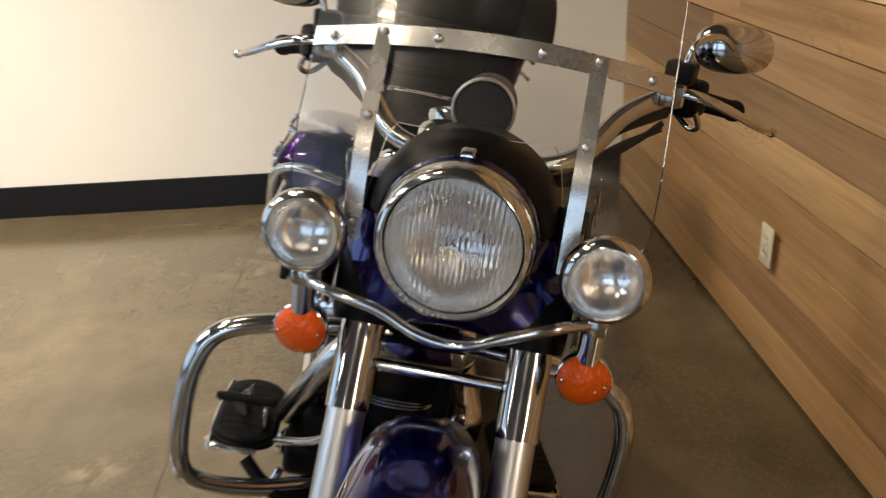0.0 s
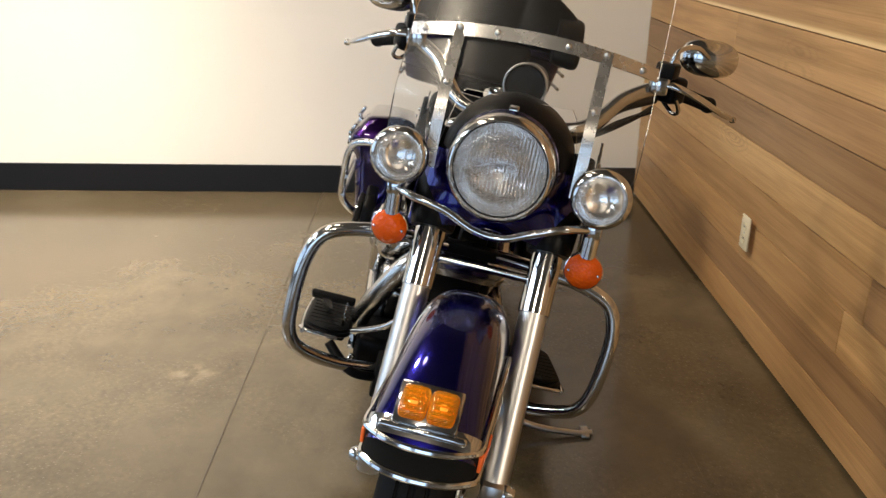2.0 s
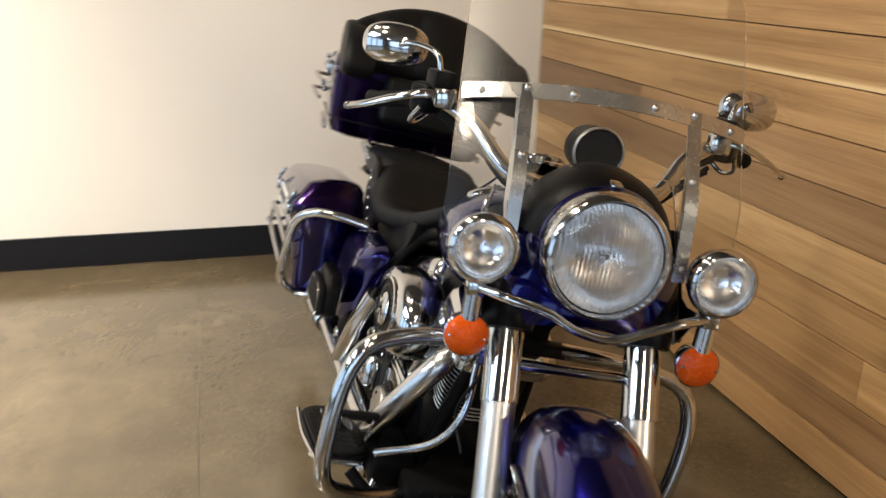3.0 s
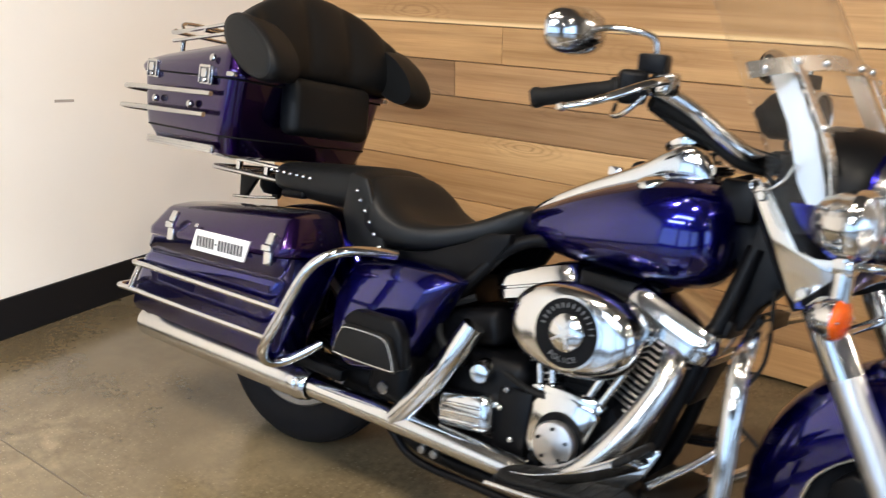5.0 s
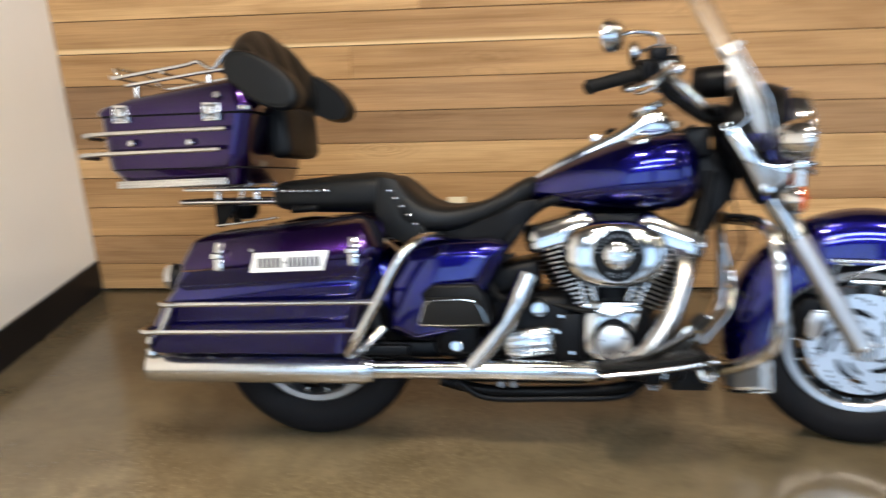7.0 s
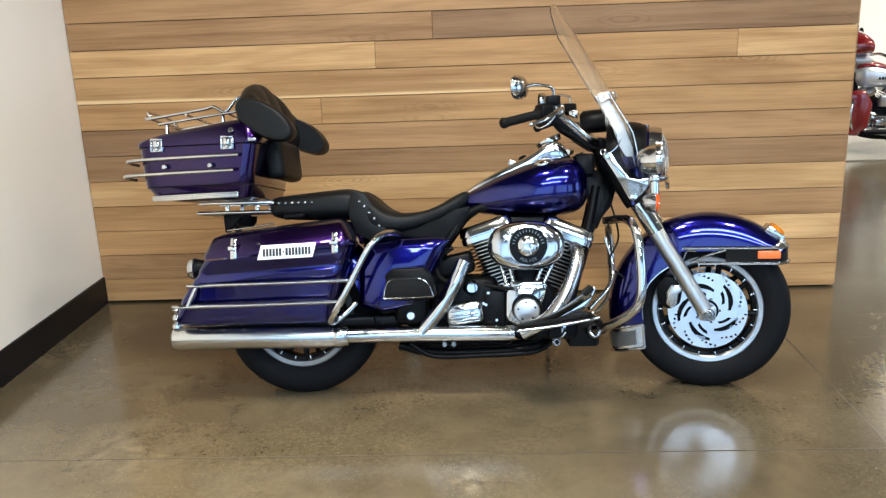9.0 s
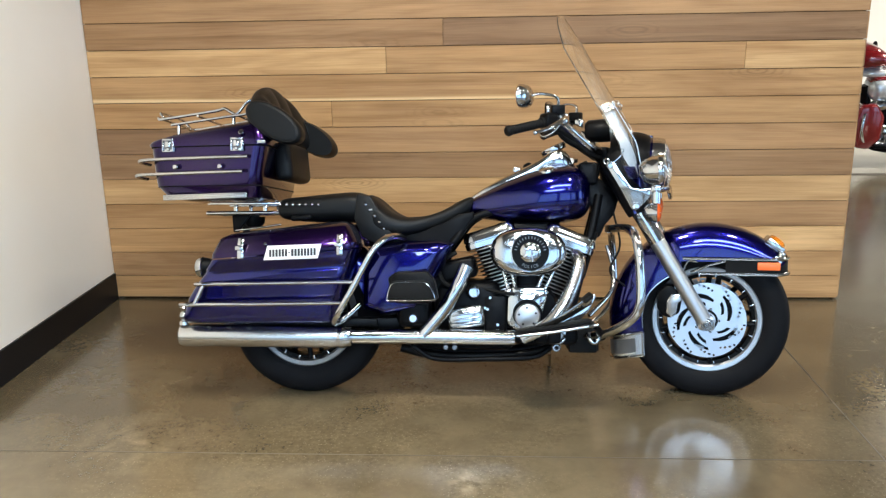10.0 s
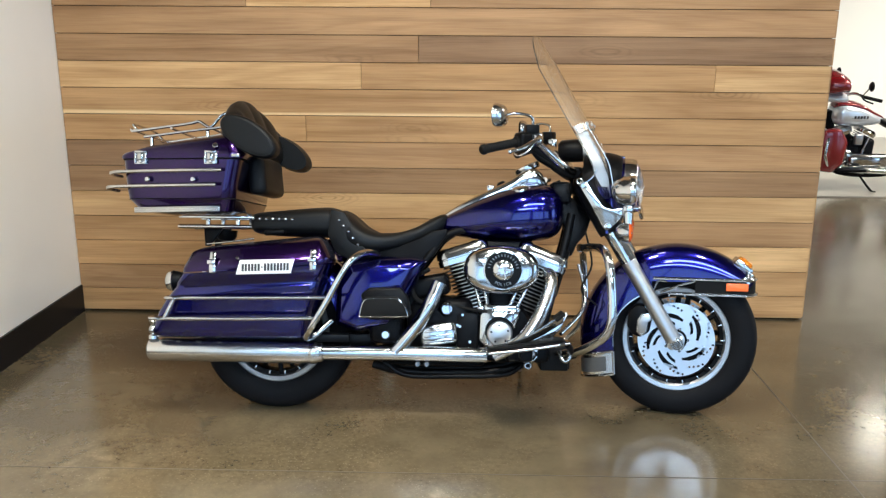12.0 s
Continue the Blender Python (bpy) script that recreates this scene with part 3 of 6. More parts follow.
def brake_disc(w, c, s):
    """Slotted brake rotor with drilled holes, on the side s."""
    t = bmesh.new()
    y = s * 0.068
    seg, nr = 240, 60

    def cut(r, a):
        """True where the rotor is cut away: five swept slots, round windows, drilled holes."""
        p = a % 72
        if 0 <= p <= 58 and abs(r - (0.080 + 0.034 * p / 58)) < 0.0098 * math.sin(math.pi * min(max(p / 58, 0.10), 0.90)) ** 0.4:
            return True
        if 22 <= p <= 54 and abs(r - (0.062 + 0.026 * (p - 22) / 32)) < 0.0068:
            return True
        for k, rr in enumerate((0.119, 0.127, 0.135, 0.141)):
            off = ((a - 9 - 7 * k + 18) % 36) - 18
            if math.hypot(r - rr, rr * radians(off)) < 0.0048:
                return True
        return False

    for side in (-0.0025, 0.0025):
        grid = [[t.verts.new((r * math.cos(2 * math.pi * j / seg), y + side, r * math.sin(2 * math.pi * j / seg))) for j in range(seg)] for r in (0.030 + 0.118 * i / nr for i in range(nr + 1))]
        for i in range(nr):
            r = 0.030 + 0.118 * (i + 0.5) / nr
            for j in range(seg):
                if not cut(r, 360 * (j + 0.5) / seg):
                    t.faces.new((grid[i][j], grid[i][(j + 1) % seg], grid[i + 1][(j + 1) % seg], grid[i + 1][j]))
    bmesh.ops.recalc_face_normals(t, faces=t.faces)
    bmesh.ops.translate(t, vec=c, verts=t.verts)
    d = part("brake_disc", t, "disc", w, "slotted stainless brake disc", 0)
    part("disc_carrier", lathe(B(), [(0.03, y - s * 0.014), (0.106, y - s * 0.012), (0.106, y - s * 0.009), (0.03, y - s * 0.009)], c, (0, 1, 0), 48), "black", w)
    rim = B()
    lathe(rim, [(0.1475, y - 0.0025), (0.1485, y), (0.1475, y + 0.0025)], c, (0, 1, 0), 64)
    lathe(rim, [(0.028, y - 0.006), (0.033, y - 0.006), (0.034, y + 0.004), (0.028, y + 0.004), (0.028, y - 0.006)], c, (0, 1, 0), 40)
    part("disc_edge", rim, "disc", w)
    bolt = part("disc_bolt", disc(B(), (0.046, y + s * 0.002, 0), (0, s, 0), 0.006, 0.007, 0.0015, 12), "chrome", w)
    bolt.matrix_basis = Matrix.Translation(c)
    for i in range(1, 5):
        again(bolt, Matrix.Translation(c) @ Matrix.Rotation(2 * math.pi * i / 5, 4, "Y"), w)


FA, RA = (1.595, 0, 0.3125), (-0.014, 0, 0.314)
front = wheel(FA, "front cast wheel with black spokes, bright rim and slotted discs", "front_wheel", True, (-1, 1))
rear = wheel(RA, "rear cast wheel with black spokes and dull grey rim", "rear_wheel", False, (), 1.022, "rim_grey")

# ---- fork and front fender ----
for s in (-1, 1):
    y = s * 0.128
    low = part("fork_leg", tube(B(), ((1.588, y, 0.315), (1.40, y, 0.635)), 0.030, 20), "cast_alloy", bike, "satin aluminium fork leg", 40, True)
    part("axle_clamp", box(B(), (1.592, y, 0.312), (0.062, 0.05, 0.052), 0.012), "satin", low)
    part("axle_nut", lathe(B(), [(0, 0.018), (0.012, 0.018), (0.016, 0.012), (0.018, 0.0), (0.024, 0.0), (0.024, -0.006)], (1.595, y + s * 0.027, 0.312), (0, s, 0), 20), "chrome", low)
    part("fender_boss", rod(B(), (1.475, y, 0.50), (1.475, y - s * 0.045, 0.50), 0.012), "satin", low)
    part("fork_cover", tube(B(), ((1.405, y, 0.627), (1.33, y, 0.755), (1.29, y, 0.823)), 0.0335, 22, 3), "chrome", bike, "chrome fork tube cover", 40, True)
    part("fork_shroud", tube(B(), ((1.338, y, 0.740), (1.325, y, 0.765), (1.275, y * 1.02, 0.86), (1.24, y * 0.98, 0.93)), (0.047, 0.058), 24, 5), "black", bike, "black fork shroud", 50, True)


def fender_ring(q, top, edge, half, n=25, e=2.7, lip=0.0):
    out = []
    d = V(math.cos(q), 0, math.sin(q))
    for j in range(n):
        a = math.pi * j / (n - 1)
        cs, sn = math.cos(a), math.sin(a)
        y = half * math.copysign(abs(cs) ** (2 / e), cs)
        r = edge + (top - edge) * abs(sn) ** (2 / e)
        out.append(Vector(FA) + d * r + V(0, y, 0))
    return out


def fender_shell(q0, q1, steps, edge_of, top=0.381, half=0.096, thick=0.003):
    t = bmesh.new()
    rings = []
    for i in range(steps + 1):
        q = q0 + (q1 - q0) * i / steps
        rings.append(fender_ring(radians(q), top, edge_of(q), half))
    loft(t, rings, closed=False)
    bmesh.ops.recalc_face_normals(t, faces=t.faces)
    bmesh.ops.solidify(t, geom=t.faces[:], thickness=thick)
    return t


def edge_of(q):
    # skirt: level along the front, then round the tyre at the back
    if q < 115:
        return min(0.33, max(0.215, (0.235) / max(0.2, math.sin(radians(q)))))
    return 0.215 + 0.03 * min(1, (q - 115) / 40)


fender = part("front_fender", fender_shell(40, 192, 52, edge_of), "paint", bike, "deep violet front fender with chrome trim", 50, True)
foot = fender_ring(radians(191.5), 0.383, 0.248, 0.098)


def dropped(k, grow=0.0):
    return [p + V(0.006 * k, math.copysign(grow, p.y), -0.095 * k) for p in foot]


tip = bmesh.new()
loft(tip, [dropped(i / 6) for i in range(7)], closed=False)
bmesh.ops.recalc_face_normals(tip, faces=tip.faces)
bmesh.ops.solidify(tip, geom=tip.faces[:], thickness=0.004)
flap_ = part("mud_flap", tip, "brushed", fender, "bright metal mud flap with a dark grey inset panel")
for half_ in (slice(1, len(foot) // 2 - 1), slice(len(foot) // 2 + 1, -1)):
    inset = bmesh.new()
    loft(inset, [dropped(0.22 + 0.6 * i / 4, 0.0035)[half_] for i in range(5)], closed=False)
    bmesh.ops.recalc_face_normals(inset, faces=inset.faces)
    bmesh.ops.solidify(inset, geom=inset.faces[:], thickness=0.002)
    part("flap_panel", inset, "flap_grey", flap_, "dark grey inset panel")
for k in (0.03, 1.0):
    part("flap_trim", tube(B(), dropped(k, 0.002), 0.0058, 8, 1), "chrome", fender)
for i in (0, -1):
    part("flap_trim", tube(B(), [dropped(k, 0.002)[i] for k in (0.03, 0.5, 1.0)], 0.0058, 8, 3), "chrome", fender)


def nose(z, grow=0.0, back=1.66, n=9):
    """A line round the fender's front at height z."""
    half, tipx = 0.099 + grow, 1.893 + grow
    pts = [V(back, -half, z), V(1.75, -half, z), V(1.80, -half * 0.99, z)]
    for j in range(n):
        a = radians(-70 + 140 * j / (n - 1))
        pts.append(V(1.82 + (tipx - 1.82) * math.cos(a) ** 0.8, half * math.sin(a) / math.sin(radians(70)) * 0.985, z))
    return pts + [V(1.80, half * 0.99, z), V(1.75, half, z), V(back, half, z)]


def band(bm, line_a, line_b, thick):
    t = bmesh.new()
    loft(t, (line_a, line_b), closed=False)
    bmesh.ops.recalc_face_normals(t, faces=t.faces)
    bmesh.ops.solidify(t, geom=t.faces[:], thickness=thick)
    merge(bm, t)
    return bm


part("fender_band", band(B(), curve_pts(nose(0.506), 3), curve_pts(nose(0.556), 3), 0.004), "rubber", fender, "black band round the fender's nose")
part("fender_trim", tube(B(), nose(0.560, 0.002, 1.50), 0.006, 8, 4), "chrome", fender, "chrome strip along the fender")
part("fender_trim", tube(B(), nose(0.502, 0.003, 1.56), 0.0065, 8, 4), "chrome", fender, "chrome strip along the fender")
for s in (-1, 1):
    part("fender_trim", tube(B(), ((1.66, s * 0.099, 0.552), (1.60, s * 0.1, 0.535), (1.53, s * 0.102, 0.505)), 0.005, 8, 4), "chrome", fender)
    part("side_reflector", box(B(), (1.815, s * 0.1035, 0.534), (0.082, 0.007, 0.03), 0.003, Matrix.Rotation(radians(-4 * s), 3, "Z")), "orange", fender, "orange side reflector")
    part("edge_bead", tube(B(), [fender_ring(radians(q), 0.381, edge_of(q), 0.0955)[0 if s > 0 else -1] for q in range(100, 193, 8)], 0.004, 6, 3), "chrome", fender)
# marker lamp on the fender's nose
mq = radians(50)
ml = Matrix.Translation(Vector(FA) + V(math.cos(mq), 0, math.sin(mq)) * 0.380) @ Matrix.Rotation(math.pi / 2 - mq, 4, "Y")


def on_nose(bm):
    bmesh.ops.transform(bm, matrix=ml, verts=bm.verts)
    return bm


marker = part("marker_lamp", on_nose(box(B(), (0.0, 0, 0.006), (0.076, 0.110, 0.026), 0.006)), "chrome", fender, "amber fender lamp in a chrome bezel")
for lo_ in (-1, 1):
    lobe = bmesh.new()
    loft(lobe, [oval((0, lo_ * 0.0242, z_), a_, w_, 28, e_, V(1, 0, 0), V(0, 1, 0)) for z_, a_, w_, e_ in ((0.010, 0.031, 0.0245, 6), (0.020, 0.030, 0.0240, 5), (0.028, 0.026, 0.0205, 4), (0.032, 0.018, 0.014, 3), (0.0335, 0.008, 0.007, 2.5))])
    bmesh.ops.recalc_face_normals(lobe, faces=lobe.faces)
    lens_ = part("marker_lens", on_nose(lobe), "amber_yellow", marker, "ribbed amber marker lens", 60)
    lens_.visible_shadow = False
    for i in range(5):
        part("lens_rib", on_nose(box(B(), (-0.018 + 0.009 * i, lo_ * 0.025, 0.0315 - 0.0012 * abs(i - 2)), (0.0035, 0.032, 0.003), 0.001)), "amber_yellow", marker)
    part("lamp_bulb", on_nose(lathe(B(), [(0.0, 0.022), (0.006, 0.020), (0.007, 0.014), (0.006, 0.008)], (0, lo_ * 0.025, 0), (0, 0, 1), 16)), "badge_white", marker)
part("nose_trim", fender_shell(41.8, 46.5, 5, lambda q: edge_of(q) + 0.02, 0.3855, 0.0985, 0.004), "chrome", fender, "chrome nose casting", 50)
part("nose_trim", on_nose(box(B(), (0.040, 0, 0.001), (0.014, 0.150, 0.014), 0.006, None, 3)), "chrome", fender)


# ---- headlamp, nacelle, lamps ----
HL = V(1.405, 0, 0.918)
AIM = V(0.995, 0, 0.06).normalized()
nac = B()
rings = []
for x, zc, hw, hh, e in ((1.395, 0.918, 0.106, 0.106, 2.0), (1.37, 0.918, 0.116, 0.116, 2.0), (1.33, 0.914, 0.132, 0.126, 2.1), (1.28, 0.908, 0.140, 0.128, 2.2), (1.25, 0.905, 0.132, 0.115, 2.3), (1.215, 0.905, 0.108, 0.090, 2.3), (1.19, 0.905, 0.075, 0.065, 2.2), (1.175, 0.905, 0.045, 0.04, 2.0)):
    rings.append(oval((x, 0, zc), hw, hh, 40, e))
loft(nac, rings[:4], False, False)
bmesh.ops.recalc_face_normals(nac, faces=nac.faces)
nacelle = part("headlamp_nacelle", nac, "paint", bike, "violet headlamp nacelle", 50, True)
nb = B()
loft(nb, rings[3:], False, True)
bmesh.ops.recalc_face_normals(nb, faces=nb.faces)
part("nacelle_back", nb, "black", nacelle, "black back of the headlamp nacelle", 50)
shell = bmesh.new()
rows = []
for i in range(9):
    r = []
    for j in range(33):
        u = radians(-88 + 176 * j / 32)
        y = 0.178 * math.sin(u)
        z0, z1 = 0.778 - 0.034 * (abs(y) / 0.16) ** 2, 0.918 - math.sqrt(max(0.0, 0.109 ** 2 - y * y))
        z = z0 + (z1 - z0) * i / 8
        r.append(V(1.392 - 0.085 * (1 - math.cos(u)) - 0.30 * (z - 0.80) * (abs(y) / 0.178) - 0.012 * (1 - i / 8) ** 3, y, z))
    rows.append(r)
loft(shell, rows, closed=False)
bmesh.ops.recalc_face_normals(shell, faces=shell.faces)
bmesh.ops.solidify(shell, geom=shell.faces[:], thickness=0.004)
part("nacelle_apron", shell, "paint", nacelle, "violet apron under the headlamp", 60)
bez = lathe(B(), [(0.110, -0.075), (0.1125, -0.03), (0.1115, 0.0), (0.1075, 0.018), (0.103, 0.028), (0.099, 0.030), (0.0965, 0.024), (0.095, 0.012)], HL, AIM, 64)
hl = part("headlamp", bez, "chrome", bike, "round headlamp with fluted glass in a chrome ring", 40, True)
part("lamp_bowl", lathe(B(), [(0.0935, 0.016), (0.085, -0.01), (0.062, -0.045), (0.03, -0.062), (0.012, -0.064)], HL, AIM, 48), "reflector", hl)
part("bulb", lathe(B(), [(0.0, 0.0), (0.009, -0.004), (0.011, -0.02), (0.011, -0.064)], HL, AIM, 20), "chrome", hl)
lamp_pane = part("lamp_glass", lathe(B(), [(0.0935, 0.018), (0.088, 0.030), (0.070, 0.040), (0.045, 0.047), (0.02, 0.050), (0.0, 0.0505), (0.0, 0.0475), (0.045, 0.044), (0.070, 0.037), (0.088, 0.027), (0.0935, 0.015)], HL, AIM, 64), "lens", hl, "fluted clear headlamp glass")
lamp_pane.visible_shadow = False
part("visor_trim", tube(B(), [HL - AIM * 0.045 + V(0, 0.1145 * math.sin(a), 0.1145 * math.cos(a)) for a in (radians(q) for q in range(-80, 81, 10))], 0.006, 8, 3), "chrome", nacelle)
part("trim_clip", box(B(), (1.362, 0, 1.036), (0.04, 0.022, 0.008), 0.004, Matrix.Rotation(radians(8), 3, "Y")), "chrome", nacelle)
# added black crown: the violet paint's dark reflection up here, built as a part
crown = bmesh.new()
loft(crown, [[HL - AIM * back_ + V(0, r_ * math.sin(a), r_ * math.cos(a)) for a in (radians(-84 + 7 * j) for j in range(25))] for back_, r_ in ((0.032, 0.1165), (0.038, 0.1215), (0.058, 0.131), (0.080, 0.1375), (0.105, 0.141), (0.150, 0.1425), (0.185, 0.135))], closed=False)
bmesh.ops.recalc_face_normals(crown, faces=crown.faces)
bmesh.ops.solidify(crown, geom=crown.faces[:], thickness=0.004)
part("nacelle_crown", crown, "black", nacelle, "black crown over the headlamp nacelle, for its paint's dark reflection", 50)

bar = part("lamp_bar", tube(B(), ((1.405, -0.205, 0.835), (1.44, -0.165, 0.834), (1.445, -0.09, 0.820), (1.45, -0.03, 0.795), (1.45, 0.03, 0.789), (1.448, 0.09, 0.812), (1.44, 0.15, 0.833), (1.405, 0.205, 0.835)), 0.0085, 12, 7), "chrome", bike, "curved chrome passing-lamp bar", 40, True)
for s in (-1, 1):
    c = V(1.405, s * 0.207, 0.903)
    lampd = V(0.995, 0, 0.03).normalized()
    pl = part("passing_lamp", lathe(B(), [(0.0, -0.072), (0.02, -0.07), (0.042, -0.052), (0.054, -0.022), (0.057, 0.0), (0.0605, 0.004), (0.0605, 0.014), (0.056, 0.022), (0.051, 0.024), (0.049, 0.016)], c, lampd, 44), "chrome", bike, "round chrome passing lamp", 40, True)
    part("lamp_bowl", lathe(B(), [(0.0495, 0.012), (0.046, -0.004), (0.034, -0.020), (0.018, -0.028), (0.0, -0.030)], c, lampd, 36), "soft_reflector", pl)
    lamp_pane = part("lamp_glass", lathe(B(), [(0.0500, 0.017), (0.042, 0.026), (0.025, 0.032), (0.0, 0.034), (0.0, 0.031), (0.025, 0.029), (0.042, 0.023), (0.05, 0.014)], c, lampd, 44), "clear_lens", pl)
    lamp_pane.visible_shadow = False
    part("lamp_stem", tube(B(), ((1.40, s * 0.207, 0.848), (1.40, s * 0.207, 0.80), (1.40, s * 0.207, 0.775)), 0.017, 16, 3), "chrome", bar)
    part("lamp_knuckle", box(B(), (1.40, s * 0.207, 0.833), (0.036, 0.034, 0.03), 0.007), "chrome", bar)
    sg = V(1.40, s * 0.207, 0.745)
    ts = part("turn_signal", lathe(B(), [(0.0, -0.045), (0.018, -0.044), (0.032, -0.03), (0.039, -0.008), (0.0405, 0.004), (0.038, 0.006)], sg, (1, 0, 0), 36), "chrome", bike, "chrome turn signal with an orange lens", 40, True)
    sl_ = part("signal_lens", lathe(B(), [(0.038, 0.002), (0.0385, 0.006), (0.034, 0.013), (0.022, 0.0185), (0.010, 0.0205), (0.0, 0.021)], sg, (1, 0, 0), 36), "amber", ts, "orange turn-signal lens")
    sl_.visible_shadow = False
    for dz in (-0.03, 0.03):
        part("lens_screw", disc(B(), sg + V(0.013, dz, 0), (1, 0, 0), 0.003, 0.004, 0.001, 10), "chrome", ts)

# ---- windshield ----
HALF = 0.272


def screen_x(y, z):
    pts = ((0.86, 1.352), (0.92, 1.346), (1.01, 1.328), (1.16, 1.24), (1.41, 1.097), (1.53, 1.022))
    for (za, xa_), (zb, xb_) in zip(pts, pts[1:]):
        if z <= zb or zb == 1.53:
            x = xa_ + (xb_ - xa_) * (z - za) / (zb - za)
            break
    return x - 0.062 * (abs(y) / HALF) ** 2.2


def screen_low(y):
    a = min(1, max(0, (abs(y) - 0.115) / 0.05))
    return 1.045 + (0.872 - 1.045) * (a * a * (3 - 2 * a)) + 0.05 * max(0, (abs(y) - 0.23) / 0.04) ** 2


t = bmesh.new()
rows = []
NU, NV = 48, 30
for i in range(NV + 1):
    r = []
    for j in range(NU + 1):
        y = HALF * (2 * j / NU - 1)
        zt_ = 1.512 - 0.15 * (abs(y) / HALF) ** 4
        zb_ = screen_low(y)
        z = zb_ + (zt_ - zb_) * i / NV
        r.append(V(screen_x(y, z), y, z))
    rows.append(r)
loft(t, rows, closed=False)
bmesh.ops.recalc_face_normals(t, faces=t.faces)
bmesh.ops.solidify(t, geom=t.faces[:], thickness=0.004)
screen = part("windshield", t, "screen", bike, "tall clear polycarbonate windshield with chrome straps", 60, True)
screen.visible_shadow = False


def strap(pa, wid, off=0.005, thick=0.003, across=V(0, 0, 1)):
    t = bmesh.new()
    loft(t, ([p + V(off, 0, 0) - across * wid / 2 for p in pa], [p + V(off - (0.55 * wid if across.z else 0) * 0.9, 0, 0) + across * wid / 2 for p in pa]), closed=False)
    bmesh.ops.recalc_face_normals(t, faces=t.faces)
    bmesh.ops.solidify(t, geom=t.faces[:], thickness=thick)
    return t


hz = lambda y: 1.165 - 0.42 * y * y
part("screen_strap", strap([V(screen_x(y, hz(y)), y, hz(y)) for y in (0.268 * (j / 12 - 1) for j in range(25))], 0.026, 0.020), "strap", screen, "chrome strap across the windshield")
for s in (-1, 1):
    line = [V(screen_x(s * 0.156, z), s * 0.156, z) for z in (0.875 + 0.29 * j / 14 for j in range(15))]
    part("screen_strap", strap(line, 0.024, 0.015, 0.003, V(0, 1, 0)), "strap", screen, "upright chrome windshield strap")
    for z in (0.90, 1.05, 1.16):
        part("strap_screw", lathe(B(), [(0.0068, -0.004), (0.0066, 0.0015), (0.0045, 0.0038), (0.0, 0.0045)], (screen_x(s * 0.156, z) + 0.0165, s * 0.156, z), (1, 0, 0.3), 14), "satin", screen)
    for y in (0.075, 0.235):
        part("strap_screw", lathe(B(), [(0.0068, -0.004), (0.0066, 0.0015), (0.0045, 0.0038), (0.0, 0.0045)], (screen_x(y, hz(y)) + 0.0165, s * y, hz(y)), (1, 0, 0.4), 14), "satin", screen)
    # inner brace and the mount plate beside the fork
    inner = []
    for z in (0.86, 0.95, 1.05, 1.15):
        inner.append(V(screen_x(0.156, z) - 0.012, s * 0.16, z))
    part("screen_brace", strap(inner, 0.045, -0.012, 0.003, V(-0.8, 0.2 * s, 0).normalized()), "satin", screen)
    mount = B()
    plate(mount, ((1.212, 0.925), (1.218, 0.940), (1.241, 0.936), (1.297, 0.852), (1.309, 0.838), (1.341, 0.832), (1.388, 0.838), (1.380, 0.808), (1.345, 0.768), (1.322, 0.748), (1.306, 0.762), (1.258, 0.85)), s * 0.186, s * 0.190, 0.001)
    part("mount_plate", mount, "chrome", screen, "chrome windshield mount plate")
    part("mount_hook", tube(B(), ((1.222, s * 0.189, 0.922), (1.206, s * 0.189, 0.932), (1.206, s * 0.189, 0.945), (1.220, s * 0.189, 0.947), (1.231, s * 0.189, 0.932), (1.262, s * 0.189, 0.953), (1.277, s * 0.187, 0.985)), 0.003, 8, 5), "chrome", screen)
    for px, pz in ((1.330, 0.768), (1.228, 0.922)):
        part("mount_bolt", disc(B(), (px, s * 0.190, pz), (0, s, 0), 0.010, 0.006, 0.002, 16), "chrome", screen)

# speaker pod behind the windshield
pod = part("speaker_pod", lathe(B(), [(0.0, -0.10), (0.034, -0.098), (0.045, -0.085), (0.046, -0.04), (0.046, 0.0), (0.048, 0.006), (0.045, 0.010), (0.040, 0.005), (0.0, 0.002)], (1.212, 0, 1.062), (1, 0, 0.05), 40), "black", bike, "round black speaker pod with a bright ring", 40, True)
part("speaker_ring", lathe(B(), [(0.0445, 0.0), (0.0485, 0.003), (0.049, 0.009), (0.045, 0.012), (0.0435, 0.009)], (1.212, 0, 1.062), (1, 0, 0.05), 40), "satin", pod)

